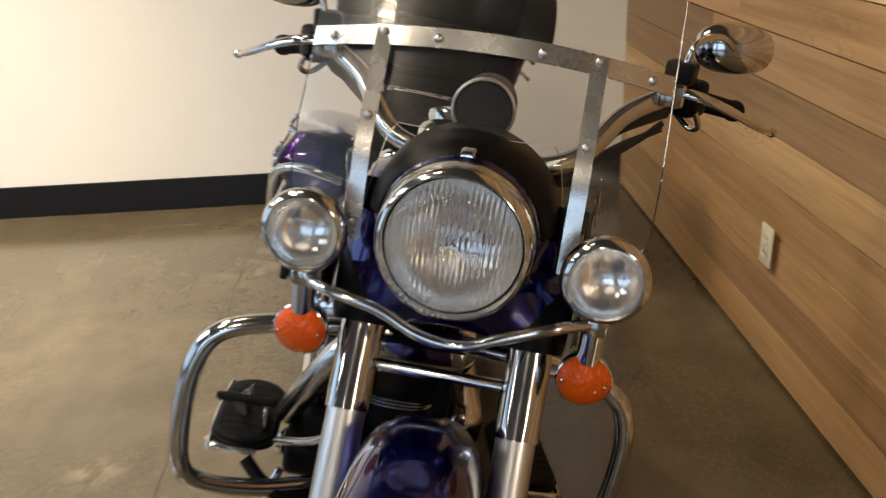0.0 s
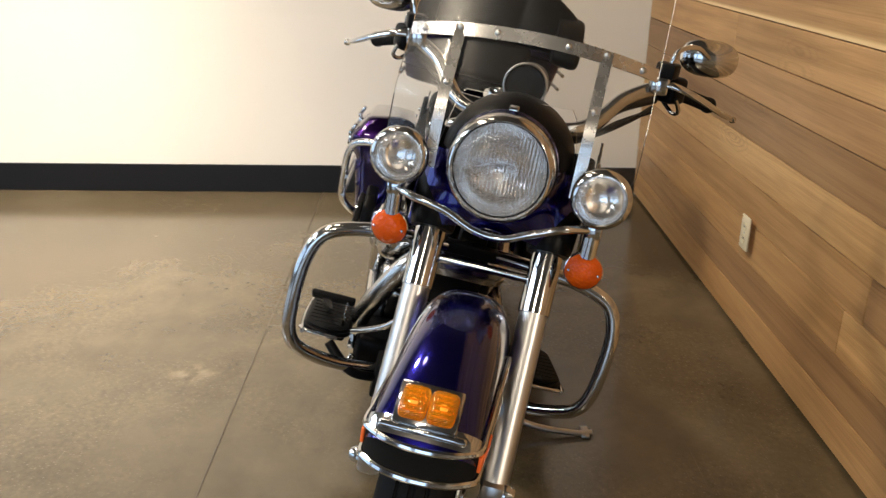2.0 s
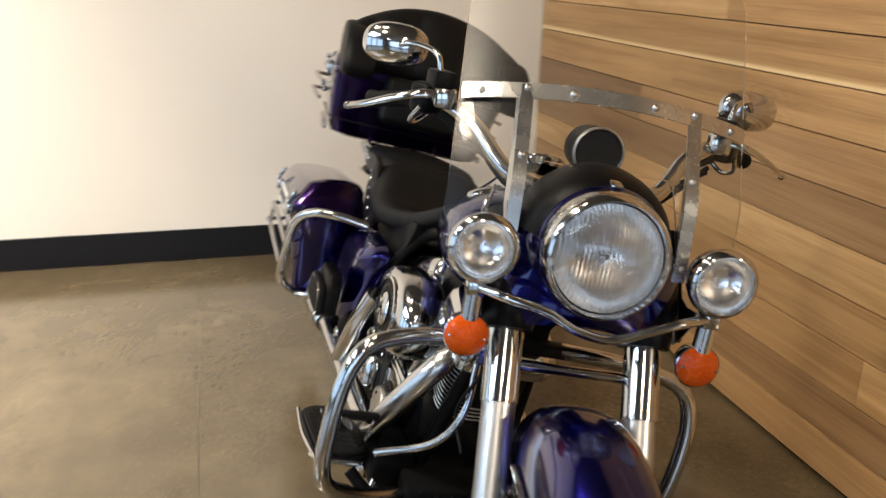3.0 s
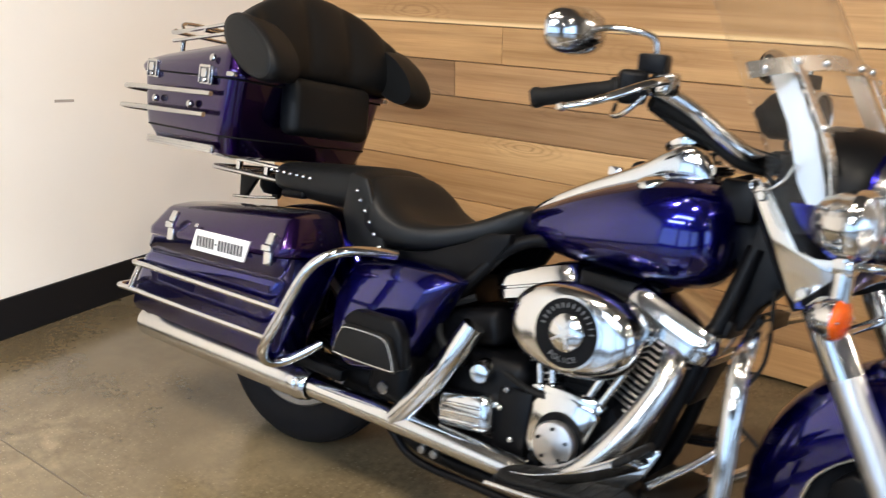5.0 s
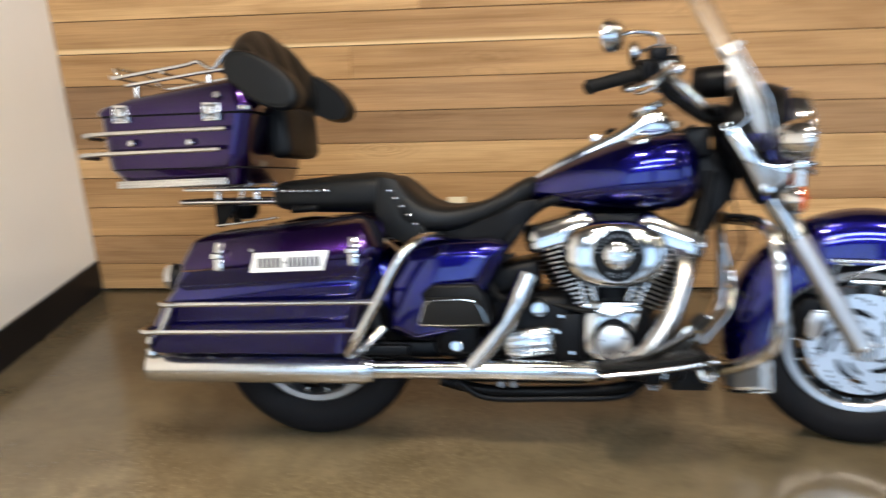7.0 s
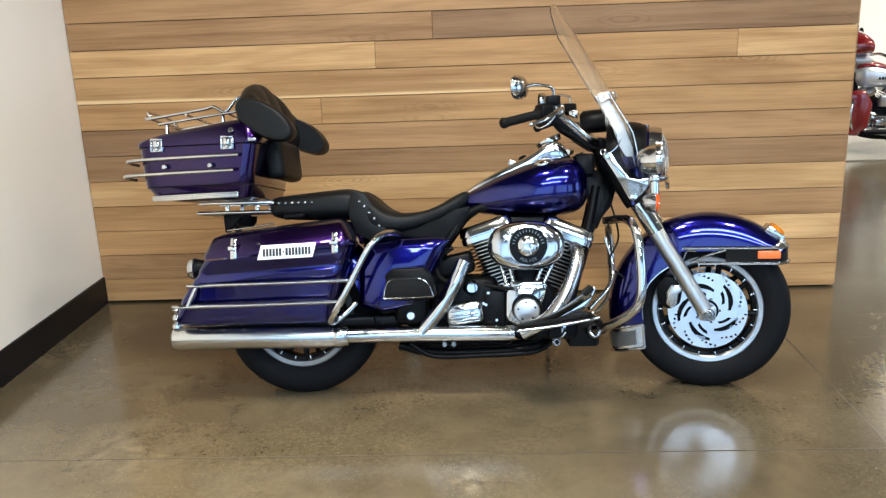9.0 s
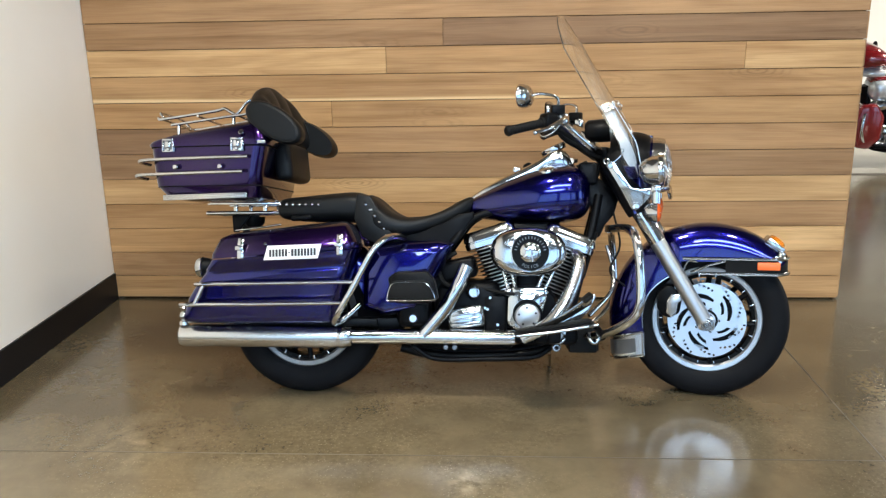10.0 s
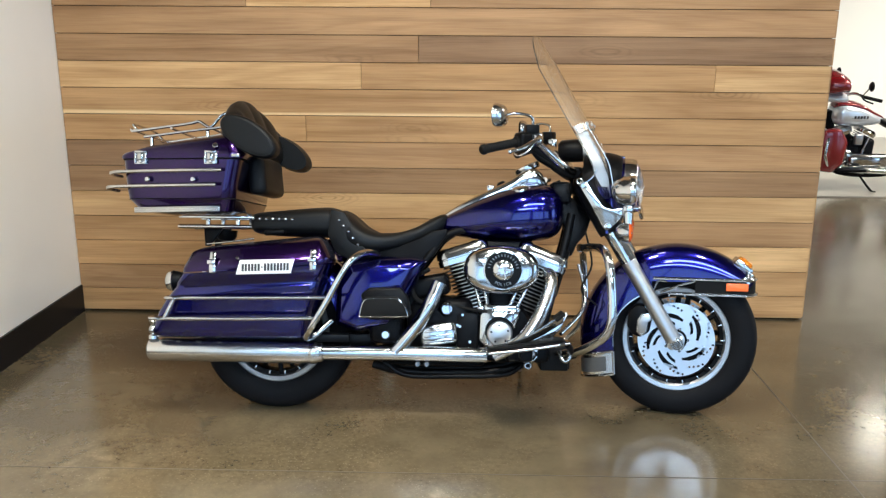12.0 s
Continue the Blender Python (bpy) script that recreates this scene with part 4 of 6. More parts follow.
# ---- handlebar ----
hb = part("handlebar", tube(B(), ((1.03, -0.30, 1.095), (1.055, -0.258, 1.080), (1.085, -0.213, 1.054), (1.125, -0.178, 1.016), (1.155, -0.142, 0.988), (1.178, -0.08, 0.975), (1.187, 0.0, 0.972), (1.178, 0.08, 0.975), (1.155, 0.142, 0.988), (1.125, 0.178, 1.016), (1.085, 0.213, 1.054), (1.055, 0.258, 1.080), (1.03, 0.30, 1.095)), 0.0165, 16, 5), "chrome", bike, "chrome handlebar with black grips", 40, True)
for s in (-1, 1):
    a, c = V(1.03, s * 0.30, 1.095), V(0.872, s * 0.432, 1.053)
    d = (c - a).normalized()
    gl = (c - a).length
    prof = [(0.0, gl + 0.002), (0.014, gl + 0.001), (0.0195, gl - 0.006), (0.0195, gl - 0.016), (0.0168, gl - 0.02)]
    k = 16
    for i in range(k):
        prof += [(0.0172, gl - 0.024 - i * 0.0065), (0.0160, gl - 0.027 - i * 0.0065)]
    prof += [(0.0168, 0.064), (0.0215, 0.060), (0.0215, 0.050), (0.0, 0.048)]
    part("grip", lathe(B(), prof, a, d, 24), "rubber", hb, "ribbed black rubber grip")
    sw_ = part("switch_housing", box(B(), a + d * 0.025, (0.055, 0.06, 0.062), 0.012, Matrix.Rotation(math.atan2(d.y, d.x), 3, "Z"), 3), "black", hb, "black handlebar switch housing")
    part("reservoir", box(B(), a + V(0.010, -s * 0.003, 0.038), (0.052, 0.046, 0.036), 0.006, Matrix.Rotation(radians(-s * 20), 3, "Z")), "black", hb, "black brake fluid reservoir")
    part("switch_button", box(B(), a + d * 0.03 + V(-0.028, 0, 0.01), (0.008, 0.018, 0.014), 0.003), "chrome", hb)
    lp = [a + V(0.035, -s * 0.02, 0.012), a + V(0.045, s * 0.03, 0.008), a + V(0.030, s * 0.085, -0.01), a + V(-0.005, s * 0.14, -0.035), V(0.985, s * 0.474, 1.046)]
    lev = part("lever", tube(B(), lp, (0.0105, 0.0065), 12, 6, flat=0.7), "chrome", hb, "polished control lever")
    part("lever_end", lathe(B(), [(0, -0.009), (0.006, -0.007), (0.0085, 0), (0.006, 0.007), (0, 0.009)], lp[-1], (0, 1, 0), 16), "chrome", hb)
    part("lever_clamp", box(B(), a + V(0.03, -s * 0.015, 0.005), (0.04, 0.045, 0.042), 0.008), "chrome", hb)
    part("lever_guard", tube(B(), (a + V(0.02, s * 0.03, -0.02), a + V(-0.005, s * 0.045, -0.05), a + V(-0.04, s * 0.035, -0.06), a + V(-0.055, s * 0.01, -0.04)), 0.005, 10, 6), "chrome", hb)
    # mirror on its stem
    mc = V(0.935, -0.395, 1.180) if s < 0 else V(0.912, 0.395, 1.166)
    stem = part("mirror_stem", tube(B(), (a + V(0.015, 0, 0.05), a + V(0.008, s * 0.012, 0.085), V(0.985, s * 0.355, 1.190), mc + V(0.016, 0, 0)), 0.0058, 10, 6), "chrome", hb)
    rings = []
    for dx, k_ in ((0.026, 0.25), (0.022, 0.55), (0.012, 0.85), (0.0, 0.98), (-0.010, 1.0), (-0.013, 0.97)):
        rings.append(oval(mc + V(dx, 0, 0), 0.070 * k_, 0.044 * k_, 32, 2.5, V(-s * 0.12, 1, 0).normalized(), V(0, 0, 1)))
    mb = B()
    loft(mb, rings, True, True)
    bmesh.ops.recalc_face_normals(mb, faces=mb.faces)
    mir = part("mirror", mb, "chrome", bike, "chrome-backed rear-view mirror", 40, True)
    g = B()
    loft(g, (oval(mc + V(-0.0135, 0, 0), 0.064, 0.039, 32, 2.5), oval(mc + V(-0.0145, 0, 0), 0.063, 0.038, 32, 2.5)), True, True)
    part("mirror_glass", g, "mirror", mir)
for s in (-1, 1):
    part("wiring_sleeve", tube(B(), ((1.175, s * 0.07, 0.956), (1.150, s * 0.135, 0.967), (1.117, s * 0.172, 0.995), (1.077, s * 0.207, 1.032), (1.035, s * 0.285, 1.066)), 0.012, 12, 6), "rubber", hb, "black wiring sleeve along the bar")
part("bar_clamp", box(B(), (1.185, 0, 0.972), (0.05, 0.14, 0.045), 0.012), "black", hb)
for i, (ya, yb) in enumerate(((-0.25, -0.04), (-0.22, 0.03), (0.25, 0.04), (0.22, -0.03))):
    sg_ = -1 if ya < 0 else 1
    part("control_cable", tube(B(), ((1.035, sg_ * 0.285, 1.065 - 0.01 * i), (1.06, ya * 0.95, 1.03 - 0.012 * i), (1.13, ya * 0.6, 0.985 - 0.012 * i), (1.17, yb, 0.93), (1.15, yb * 0.8, 0.84)), 0.0055, 8, 6), "rubber", hb, "black control cable")

# ---- tank and console ----
def along(stations, n=30, e=2.3):
    """Super-ellipse rings along x from (x, low, top, half width)."""
    return [oval((x, 0, (lo + hi) / 2), hw, (hi - lo) / 2, n, e) for x, lo, hi, hw in stations]


def smooth_stations(st, k=4):
    """Fills in between stations by a smooth line."""
    pts = [Vector(p[:3]) for p in st]
    w = [Vector((p[3], 0, 0)) for p in st]
    return [(p.x, p.y, p.z, q.x) for p, q in zip(curve_pts(pts, k), curve_pts(w, k))]


tk = B()
loft(tk, along(smooth_stations(((0.640, 0.728, 0.768, 0.045), (0.665, 0.712, 0.790, 0.066), (0.72, 0.700, 0.820, 0.094), (0.80, 0.692, 0.858, 0.122), (0.90, 0.687, 0.897, 0.146), (0.98, 0.685, 0.918, 0.156), (1.05, 0.690, 0.922, 0.152), (1.095, 0.705, 0.906, 0.132), (1.122, 0.735, 0.872, 0.098), (1.132, 0.775, 0.832, 0.05))), 44, 2.55))
bmesh.ops.recalc_face_normals(tk, faces=tk.faces)
tank = part("fuel_tank", tk, "paint", bike, "glossy violet-blue teardrop fuel tank", 60)
cs = B()
loft(cs, along(smooth_stations(((0.650, 0.75, 0.790, 0.028), (0.70, 0.78, 0.824, 0.044), (0.78, 0.82, 0.868, 0.056), (0.86, 0.85, 0.907, 0.062), (0.92, 0.88, 0.938, 0.066), (0.96, 0.90, 0.966, 0.068), (1.0, 0.90, 0.984, 0.068), (1.035, 0.90, 0.972, 0.062), (1.065, 0.88, 0.930, 0.046))), 36, 3.8))
bmesh.ops.recalc_face_normals(cs, faces=cs.faces)
console = part("tank_console", cs, "chrome", bike, "chrome tank console with the speedometer", 50)
part("speedometer", lathe(B(), [(0.052, -0.012), (0.056, 0.0), (0.055, 0.008), (0.050, 0.011), (0.048, 0.006)], (0.985, 0, 0.985), (-0.42, 0, 0.9), 40), "chrome", console)
part("speedometer_face", disc(B(), (0.985, 0, 0.985), (-0.42, 0, 0.9), 0.0485, 0.006), "dial", console)
part("ignition_switch", lathe(B(), [(0.019, 0), (0.018, 0.012), (0.012, 0.018), (0, 0.019)], (0.885, 0, 0.912), (-0.4, 0, 0.9), 24), "black", console)
for s in (-1, 1):
    part("fuel_cap", lathe(B(), [(0.034, -0.012), (0.034, 0.0), (0.030, 0.006), (0.018, 0.010), (0.0, 0.011)], (0.955, s * 0.094, 0.896), (-0.22, s * 0.34, 0.92), 32), "chrome", tank, "chrome fuel cap")
part("console_knob", box(B(), (0.838, -0.02, 0.902), (0.03, 0.018, 0.022), 0.004), "chrome", console)
part("tank_front_trim", tube(B(), ((1.055, 0.05, 0.935), (1.075, 0.0, 0.94), (1.055, -0.05, 0.935)), 0.011, 10, 6), "chrome", tank)

# ---- seat ----
st = B()
loft(st, along(smooth_stations(((0.672, 0.752, 0.788, 0.050), (0.645, 0.722, 0.792, 0.072), (0.60, 0.688, 0.772, 0.092), (0.54, 0.662, 0.744, 0.118), (0.47, 0.640, 0.722, 0.150), (0.40, 0.628, 0.718, 0.172), (0.345, 0.622, 0.738, 0.182), (0.305, 0.624, 0.770, 0.184), (0.27, 0.635, 0.795, 0.176), (0.245, 0.66, 0.800, 0.164), (0.225, 0.69, 0.780, 0.15))), 36, 3.0))
bmesh.ops.recalc_face_normals(st, faces=st.faces)
for v in st.verts:  # dish of the rider's seat
    if v.co.z > 0.70 and 0.30 < v.co.x < 0.60:
        k = 1 - abs(v.co.x - 0.43) / 0.17
        v.co.z -= 0.022 * max(0, k) * max(0, 1 - (v.co.y / 0.12) ** 2)
seat = part("rider_seat", st, "leather", bike, "black leather rider seat with a stud border", 60)
pi = B()
loft(pi, along(smooth_stations(((0.262, 0.700, 0.775, 0.12), (0.235, 0.690, 0.800, 0.146), (0.19, 0.688, 0.812, 0.154), (0.10, 0.690, 0.806, 0.154), (0.0, 0.692, 0.796, 0.150), (-0.07, 0.697, 0.789, 0.143), (-0.105, 0.705, 0.782, 0.128), (-0.118, 0.722, 0.768, 0.10))), 36, 3.4))
bmesh.ops.recalc_face_normals(pi, faces=pi.faces)
pillion = part("pillion_seat", pi, "leather", bike, "black leather passenger seat pad", 60)
flap = B()
plate(flap, ((0.215, 0.80), (0.27, 0.79), (0.345, 0.66), (0.36, 0.625), (0.30, 0.60), (0.235, 0.63), (0.205, 0.70)), -0.178, -0.160, 0.006)
part("seat_valance", flap, "leather", seat, "studded leather valance")
stud = None
spots = [(0.250 + 0.0185 * i, -0.181 - (0.004 if 0 < i < 5 else 0), 0.757 - 0.0205 * i - 0.0008 * i * i) for i in range(6)] + [(-0.095 + 0.026 * i, -0.152 - 0.0012 * i, 0.758) for i in range(7)]
for i, p in enumerate(spots):
    if stud is None:
        stud = part("stud", lathe(B(), [(0.0062, 0), (0.0055, 0.003), (0.003, 0.005), (0, 0.0055)], (0, 0, 0), (0, -1, 0), 12), "chrome", seat, "bright metal stud")
        stud.matrix_basis = Matrix.Translation(p)
    else:
        again(stud, Matrix.Translation(p), seat)
part("seat_tag", box(B(), (0.262, -0.168, 0.628), (0.028, 0.006, 0.018), 0.003), "satin", seat)

# ---- saddlebags ----
def saddlebag(s):
    """Hard bag with lid, latches, badge plate and chrome guard rails, on the side s."""
    def ring(x0, x1, yo, yi, r, z, shear):
        ya, yb = sorted((s * yo, s * yi))
        return rounded(x0, x1, ya, yb, r, z, 5, shear)
    SH = 0.08
    rows_ = ((-0.405, 0.135, 0.290, 0.19, 0.035, 0.304, 0.01), (-0.432, 0.152, 0.316, 0.175, 0.040, 0.313, 0.01), (-0.436, 0.158, 0.322, 0.172, 0.040, 0.330, 0.015), (-0.408, 0.183, 0.336, 0.17, 0.042, 0.410, 0.03), (-0.372, 0.205, 0.351, 0.17, 0.045, 0.470, 0.05),
             (-0.346, 0.215, 0.359, 0.17, 0.045, 0.500, 0.055), (-0.340, 0.219, 0.354, 0.17, 0.045, 0.508, 0.055), (-0.334, 0.224, 0.357, 0.17, 0.045, 0.520, 0.06), (-0.330, 0.228, 0.367, 0.17, 0.045, 0.528, 0.06), (-0.304, 0.244, 0.379, 0.17, 0.045, 0.568, SH))
    b_ = B()
    loft(b_, [ring(*q) for q in rows_])
    bmesh.ops.recalc_face_normals(b_, faces=b_.faces)
    bag = part("saddlebag", b_, "paint", bike, "violet hard saddlebag with chrome rails", 45)
    lid = B()
    loft(lid, [ring(*q) for q in (
        (-0.304, 0.248, 0.384, 0.168, 0.045, 0.572, SH), (-0.302, 0.250, 0.386, 0.168, 0.045, 0.582, SH), (-0.300, 0.248, 0.383, 0.17, 0.038, 0.592, 0.085), (-0.282, 0.216, 0.345, 0.175, 0.032, 0.650, 0.11), (-0.276, 0.209, 0.333, 0.18, 0.030, 0.658, 0.11), (-0.255, 0.192, 0.29, 0.19, 0.028, 0.669, 0.11), (-0.20, 0.16, 0.250, 0.21, 0.015, 0.674, 0.11))])
    bmesh.ops.recalc_face_normals(lid, faces=lid.faces)
    part("bag_lid", lid, "plum", bag, "violet saddlebag lid", 24)
    face = lambda x: s * (0.386 + 0.002 * (x + 0.1))
    for x in (-0.180, 0.190):
        z = 0.590 + 0.04 * x
        la = B()
        box(la, (x, face(x), z - 0.017), (0.024, 0.012, 0.034), 0.003)
        box(la, (x, face(x) - s * 0.004, z + 0.028), (0.022, 0.012, 0.030), 0.003, Matrix.Rotation(radians(s * 22), 3, "X"))
        box(la, (x - 0.004, face(x) + s * 0.004, z + 0.006), (0.030, 0.012, 0.016), 0.003)
        part("bag_latch", la, "chrome", bag, "chrome saddlebag latch")
    plate_ = B()
    plate(plate_, ((-0.094, 0.545), (-0.079, 0.598), (0.122, 0.606), (0.108, 0.553)), face(0) - s * 0.002, face(0) + s * 0.003, 0.001)
    part("badge_plate", plate_, "badge_white", bag, "white badge plate with dark bars")
    for i in range(15):
        x = -0.068 + i * 0.0118
        bar_ = box(B(), (x, face(0) + s * 0.0034, 0.5735 + 0.040 * x), (0.0086 if i != 6 else 0.006, 0.001, 0.027 if i != 6 else 0.005))
        part("badge_bar", bar_, "ink", bag, smooth=0)
    yo = s * 0.368
    for z0, xr, xf in ((0.457, -0.366, 0.258), (0.380, -0.424, 0.216)):
        part("guard_rail", tube(B(), ((xr + 0.05, s * 0.25, z0 - 0.006), (xr - 0.004, s * 0.298, z0 - 0.005), (xr + 0.012, yo, z0 - 0.004), (xr + 0.08, yo, z0 - 0.002), (-0.1, yo, z0 + 0.002), (xf - 0.1, yo, z0 + 0.007), (xf, yo, z0 + 0.009)), 0.0075, 12, 5), "chrome", bag, "chrome saddlebag guard rail")
    part("guard_post", rod(B(), (-0.325, yo, 0.456), (-0.362, yo, 0.379), 0.008), "chrome", bag)
    part("guard_hoop", tube(B(), ((0.405, s * 0.19, 0.628), (0.378, s * 0.27, 0.634), (0.346, s * 0.338, 0.622), (0.305, s * 0.374, 0.575), (0.238, s * 0.376, 0.45), (0.186, s * 0.365, 0.362), (0.156, s * 0.320, 0.316), (0.165, s * 0.280, 0.310), (0.198, s * 0.25, 0.334), (0.232, s * 0.215, 0.368)), 0.0125, 14, 6), "chrome", bag, "bent chrome saddlebag guard")
    part("rail_finial", lathe(B(), [(0.0, 0.080), (0.012, 0.078), (0.017, 0.068), (0.013, 0.057), (0.009, 0.052), (0.015, 0.045), (0.018, 0.034), (0.014, 0.024), (0.009, 0.018), (0.018, 0.012), (0.018, 0.0), (0.0, 0.0)], (-0.452, s * 0.24, 0.288), (0, 0, 1), 20), "chrome", bag)
    part("finial_arm", rod(B(), (-0.452, s * 0.24, 0.296), (-0.38, s * 0.235, 0.305), 0.006), "chrome", bag)
    part("bag_lock", disc(B(), (-0.09, face(0) - s * 0.008, 0.604), (0, s, 0.35), 0.006, 0.004, 0.001, 16), "chrome", bag)
    return bag


for s in (-1, 1):
    saddlebag(s)

# rear fender, side covers, frame
rf = B()
rings = []
for i in range(25):
    q = radians(15 + 165 * i / 24)
    d = V(math.cos(q), 0, math.sin(q))
    rings.append([Vector(RA) + d * (0.26 + 0.105 * abs(math.sin(math.pi * j / 16)) ** 0.75) + V(0, 0.11 * math.copysign(abs(math.cos(math.pi * j / 16)) ** 0.75, math.cos(math.pi * j / 16)), 0) for j in range(17)])
loft(rf, rings, closed=False)
bmesh.ops.recalc_face_normals(rf, faces=rf.faces)
bmesh.ops.solidify(rf, geom=rf.faces[:], thickness=0.003)
part("rear_fender", rf, "paint", bike, "violet rear fender between the bags", 50)
for s in (-1, 1):
    cv = B()
    loft(cv, [[V(x, s * y, z) for x, z in curve2] for y, curve2 in (
        (0.150, ((0.24, 0.345), (0.24, 0.50), (0.275, 0.595), (0.40, 0.622), (0.54, 0.625), (0.600, 0.608), (0.560, 0.52), (0.515, 0.43), (0.47, 0.345), (0.33, 0.320))),
        (0.195, ((0.245, 0.352), (0.245, 0.50), (0.285, 0.585), (0.40, 0.608), (0.53, 0.612), (0.582, 0.602), (0.543, 0.52), (0.498, 0.43), (0.455, 0.352), (0.33, 0.328))),
        (0.222, ((0.265, 0.375), (0.265, 0.495), (0.31, 0.560), (0.40, 0.580), (0.48, 0.582), (0.530, 0.572), (0.498, 0.51), (0.458, 0.43), (0.425, 0.368), (0.33, 0.345))))])
    bmesh.ops.recalc_face_normals(cv, faces=cv.faces)
    bmesh.ops.bevel(cv, geom=[e for e in cv.edges if e.calc_length() > 0.001], offset=0.008, segments=2, affect="EDGES", profile=0.5)
    part("side_cover", cv, "paint", bike, "violet side cover under the seat", 60)
    part("frame_rail", tube(B(), ((1.12, s * 0.035, 0.80), (0.95, s * 0.06, 0.74), (0.74, s * 0.075, 0.73), (0.655, s * 0.10, 0.695), (0.60, s * 0.125, 0.625), (0.53, s * 0.135, 0.53), (0.47, s * 0.14, 0.45), (0.44, s * 0.14, 0.36)), 0.016, 12, 5), "black", bike, "black frame rail")
    part("down_tube", tube(B(), ((1.165, s * 0.03, 0.80), (1.135, s * 0.05, 0.66), (1.085, s * 0.075, 0.47), (1.045, s * 0.085, 0.32), (0.99, s * 0.09, 0.215), (0.90, s * 0.09, 0.175), (0.75, s * 0.09, 0.160), (0.52, s * 0.09, 0.160), (0.38, s * 0.09, 0.19)), 0.0175, 14, 6), "black", bike, "black frame down tube")
    sf = B()
    plate(sf, ((0.28, 0.60), (0.30, 0.635), (0.40, 0.645), (0.47, 0.655), (0.56, 0.69), (0.61, 0.72), (0.67, 0.73), (0.668, 0.708), (0.637, 0.664), (0.578, 0.587), (0.493, 0.470), (0.460, 0.474), (0.518, 0.545), (0.56, 0.60)), s * 0.105, s * 0.132, 0.004)
    part("frame_side_plate", sf, "black", bike, "black frame plate under the seat")
    part("swing_arm", box(B(), (0.19, s * 0.125, 0.29), (0.42, 0.03, 0.05), 0.012), "black", bike)
neck = part("frame_neck", tube(B(), ((1.19, 0, 0.72), (1.09, 0, 0.925)), 0.034, 18), "black", bike, "black steering neck")
nk = B()
plate(nk, ((1.10, 0.86), (1.15, 0.875), (1.225, 0.83), (1.245, 0.79), (1.225, 0.72), (1.190, 0.68), (1.168, 0.63), (1.150, 0.63), (1.150, 0.68), (1.135, 0.75)), -0.034, 0.034, 0.008)
part("neck_gusset", nk, "black", neck)
part("neck_bolt", disc(B(), (1.158, -0.040, 0.757), (0, -1, 0), 0.011, 0.008, 0.002, 18), "chrome", neck)
for z in (0.64, 0.67, 0.70):
    part("neck_screw", disc(B(), (1.135 + (z - 0.64) * 0.3, -0.04, z), (0, -1, 0), 0.005, 0.004, 0.001, 12), "chrome", neck)
part("ignition_box", box(B(), (1.12, -0.02, 0.885), (0.075, 0.10, 0.085), 0.012), "black", bike, "black electrics box behind the fork")
reg_ = part("voltage_regulator", box(B(), (1.095, -0.02, 0.232), (0.11, 0.24, 0.10), 0.008), "crinkle", bike, "black finned regulator")
for i in range(6):
    part("regulator_fin", box(B(), (1.151, -0.115 + i * 0.038, 0.232), (0.012, 0.006, 0.088), 0.001), "crinkle", reg_, smooth=0)
link_ = part("brake_linkage", tube(B(), ((1.016, -0.218, 0.270), (0.992, -0.190, 0.262), (0.982, -0.180, 0.235), (0.988, -0.180, 0.210)), 0.014, 12, 5, flat=0.5), "chrome", bike, "chrome brake pedal linkage")
part("linkage_eye", disc(B(), (0.990, -0.172, 0.207), (0, -1, 0), 0.017, 0.016, 0.004, 20), "chrome", link_)
part("linkage_bolt", disc(B(), (0.990, -0.188, 0.207), (0, -1, 0), 0.008, 0.006, 0.002, 12), "black", link_)
part("brake_cylinder", box(B(), (0.985, -0.155, 0.262), (0.17, 0.10, 0.085), 0.02, None, 3), "black", bike, "black rear brake cylinder")
part("cylinder_cap", disc(B(), (1.0, -0.206, 0.265), (0, -1, 0), 0.018, 0.01, 0.003, 18), "chrome", bike)
part("wiring_cover", box(B(), (1.118, 0, 0.56), (0.035, 0.12, 0.20), 0.012, Matrix.Rotation(radians(16), 3, "Y"), 2), "black", bike, "black wiring cover between the frame tubes")
part("primary_belly", box(B(), (0.62, 0.0, 0.235), (0.42, 0.24, 0.10), 0.03), "black", bike, "black gearbox and oil pan")
part("battery_box", box(B(), (0.42, 0.0, 0.50), (0.26, 0.27, 0.22), 0.02), "black", bike, "black battery box")
part("belly_bracket", tube(B(), ((0.43, -0.15, 0.205), (0.52, -0.15, 0.155), (0.70, -0.15, 0.155), (0.90, -0.15, 0.165), (0.97, -0.13, 0.20)), 0.010, 10, 5), "black", bike)
for x in (0.565, 0.60):
    part("belly_bolt", disc(B(), (x, -0.185, 0.205), (0, -1, 0), 0.010, 0.012, 0.002, 14), "latch_grey", bike)

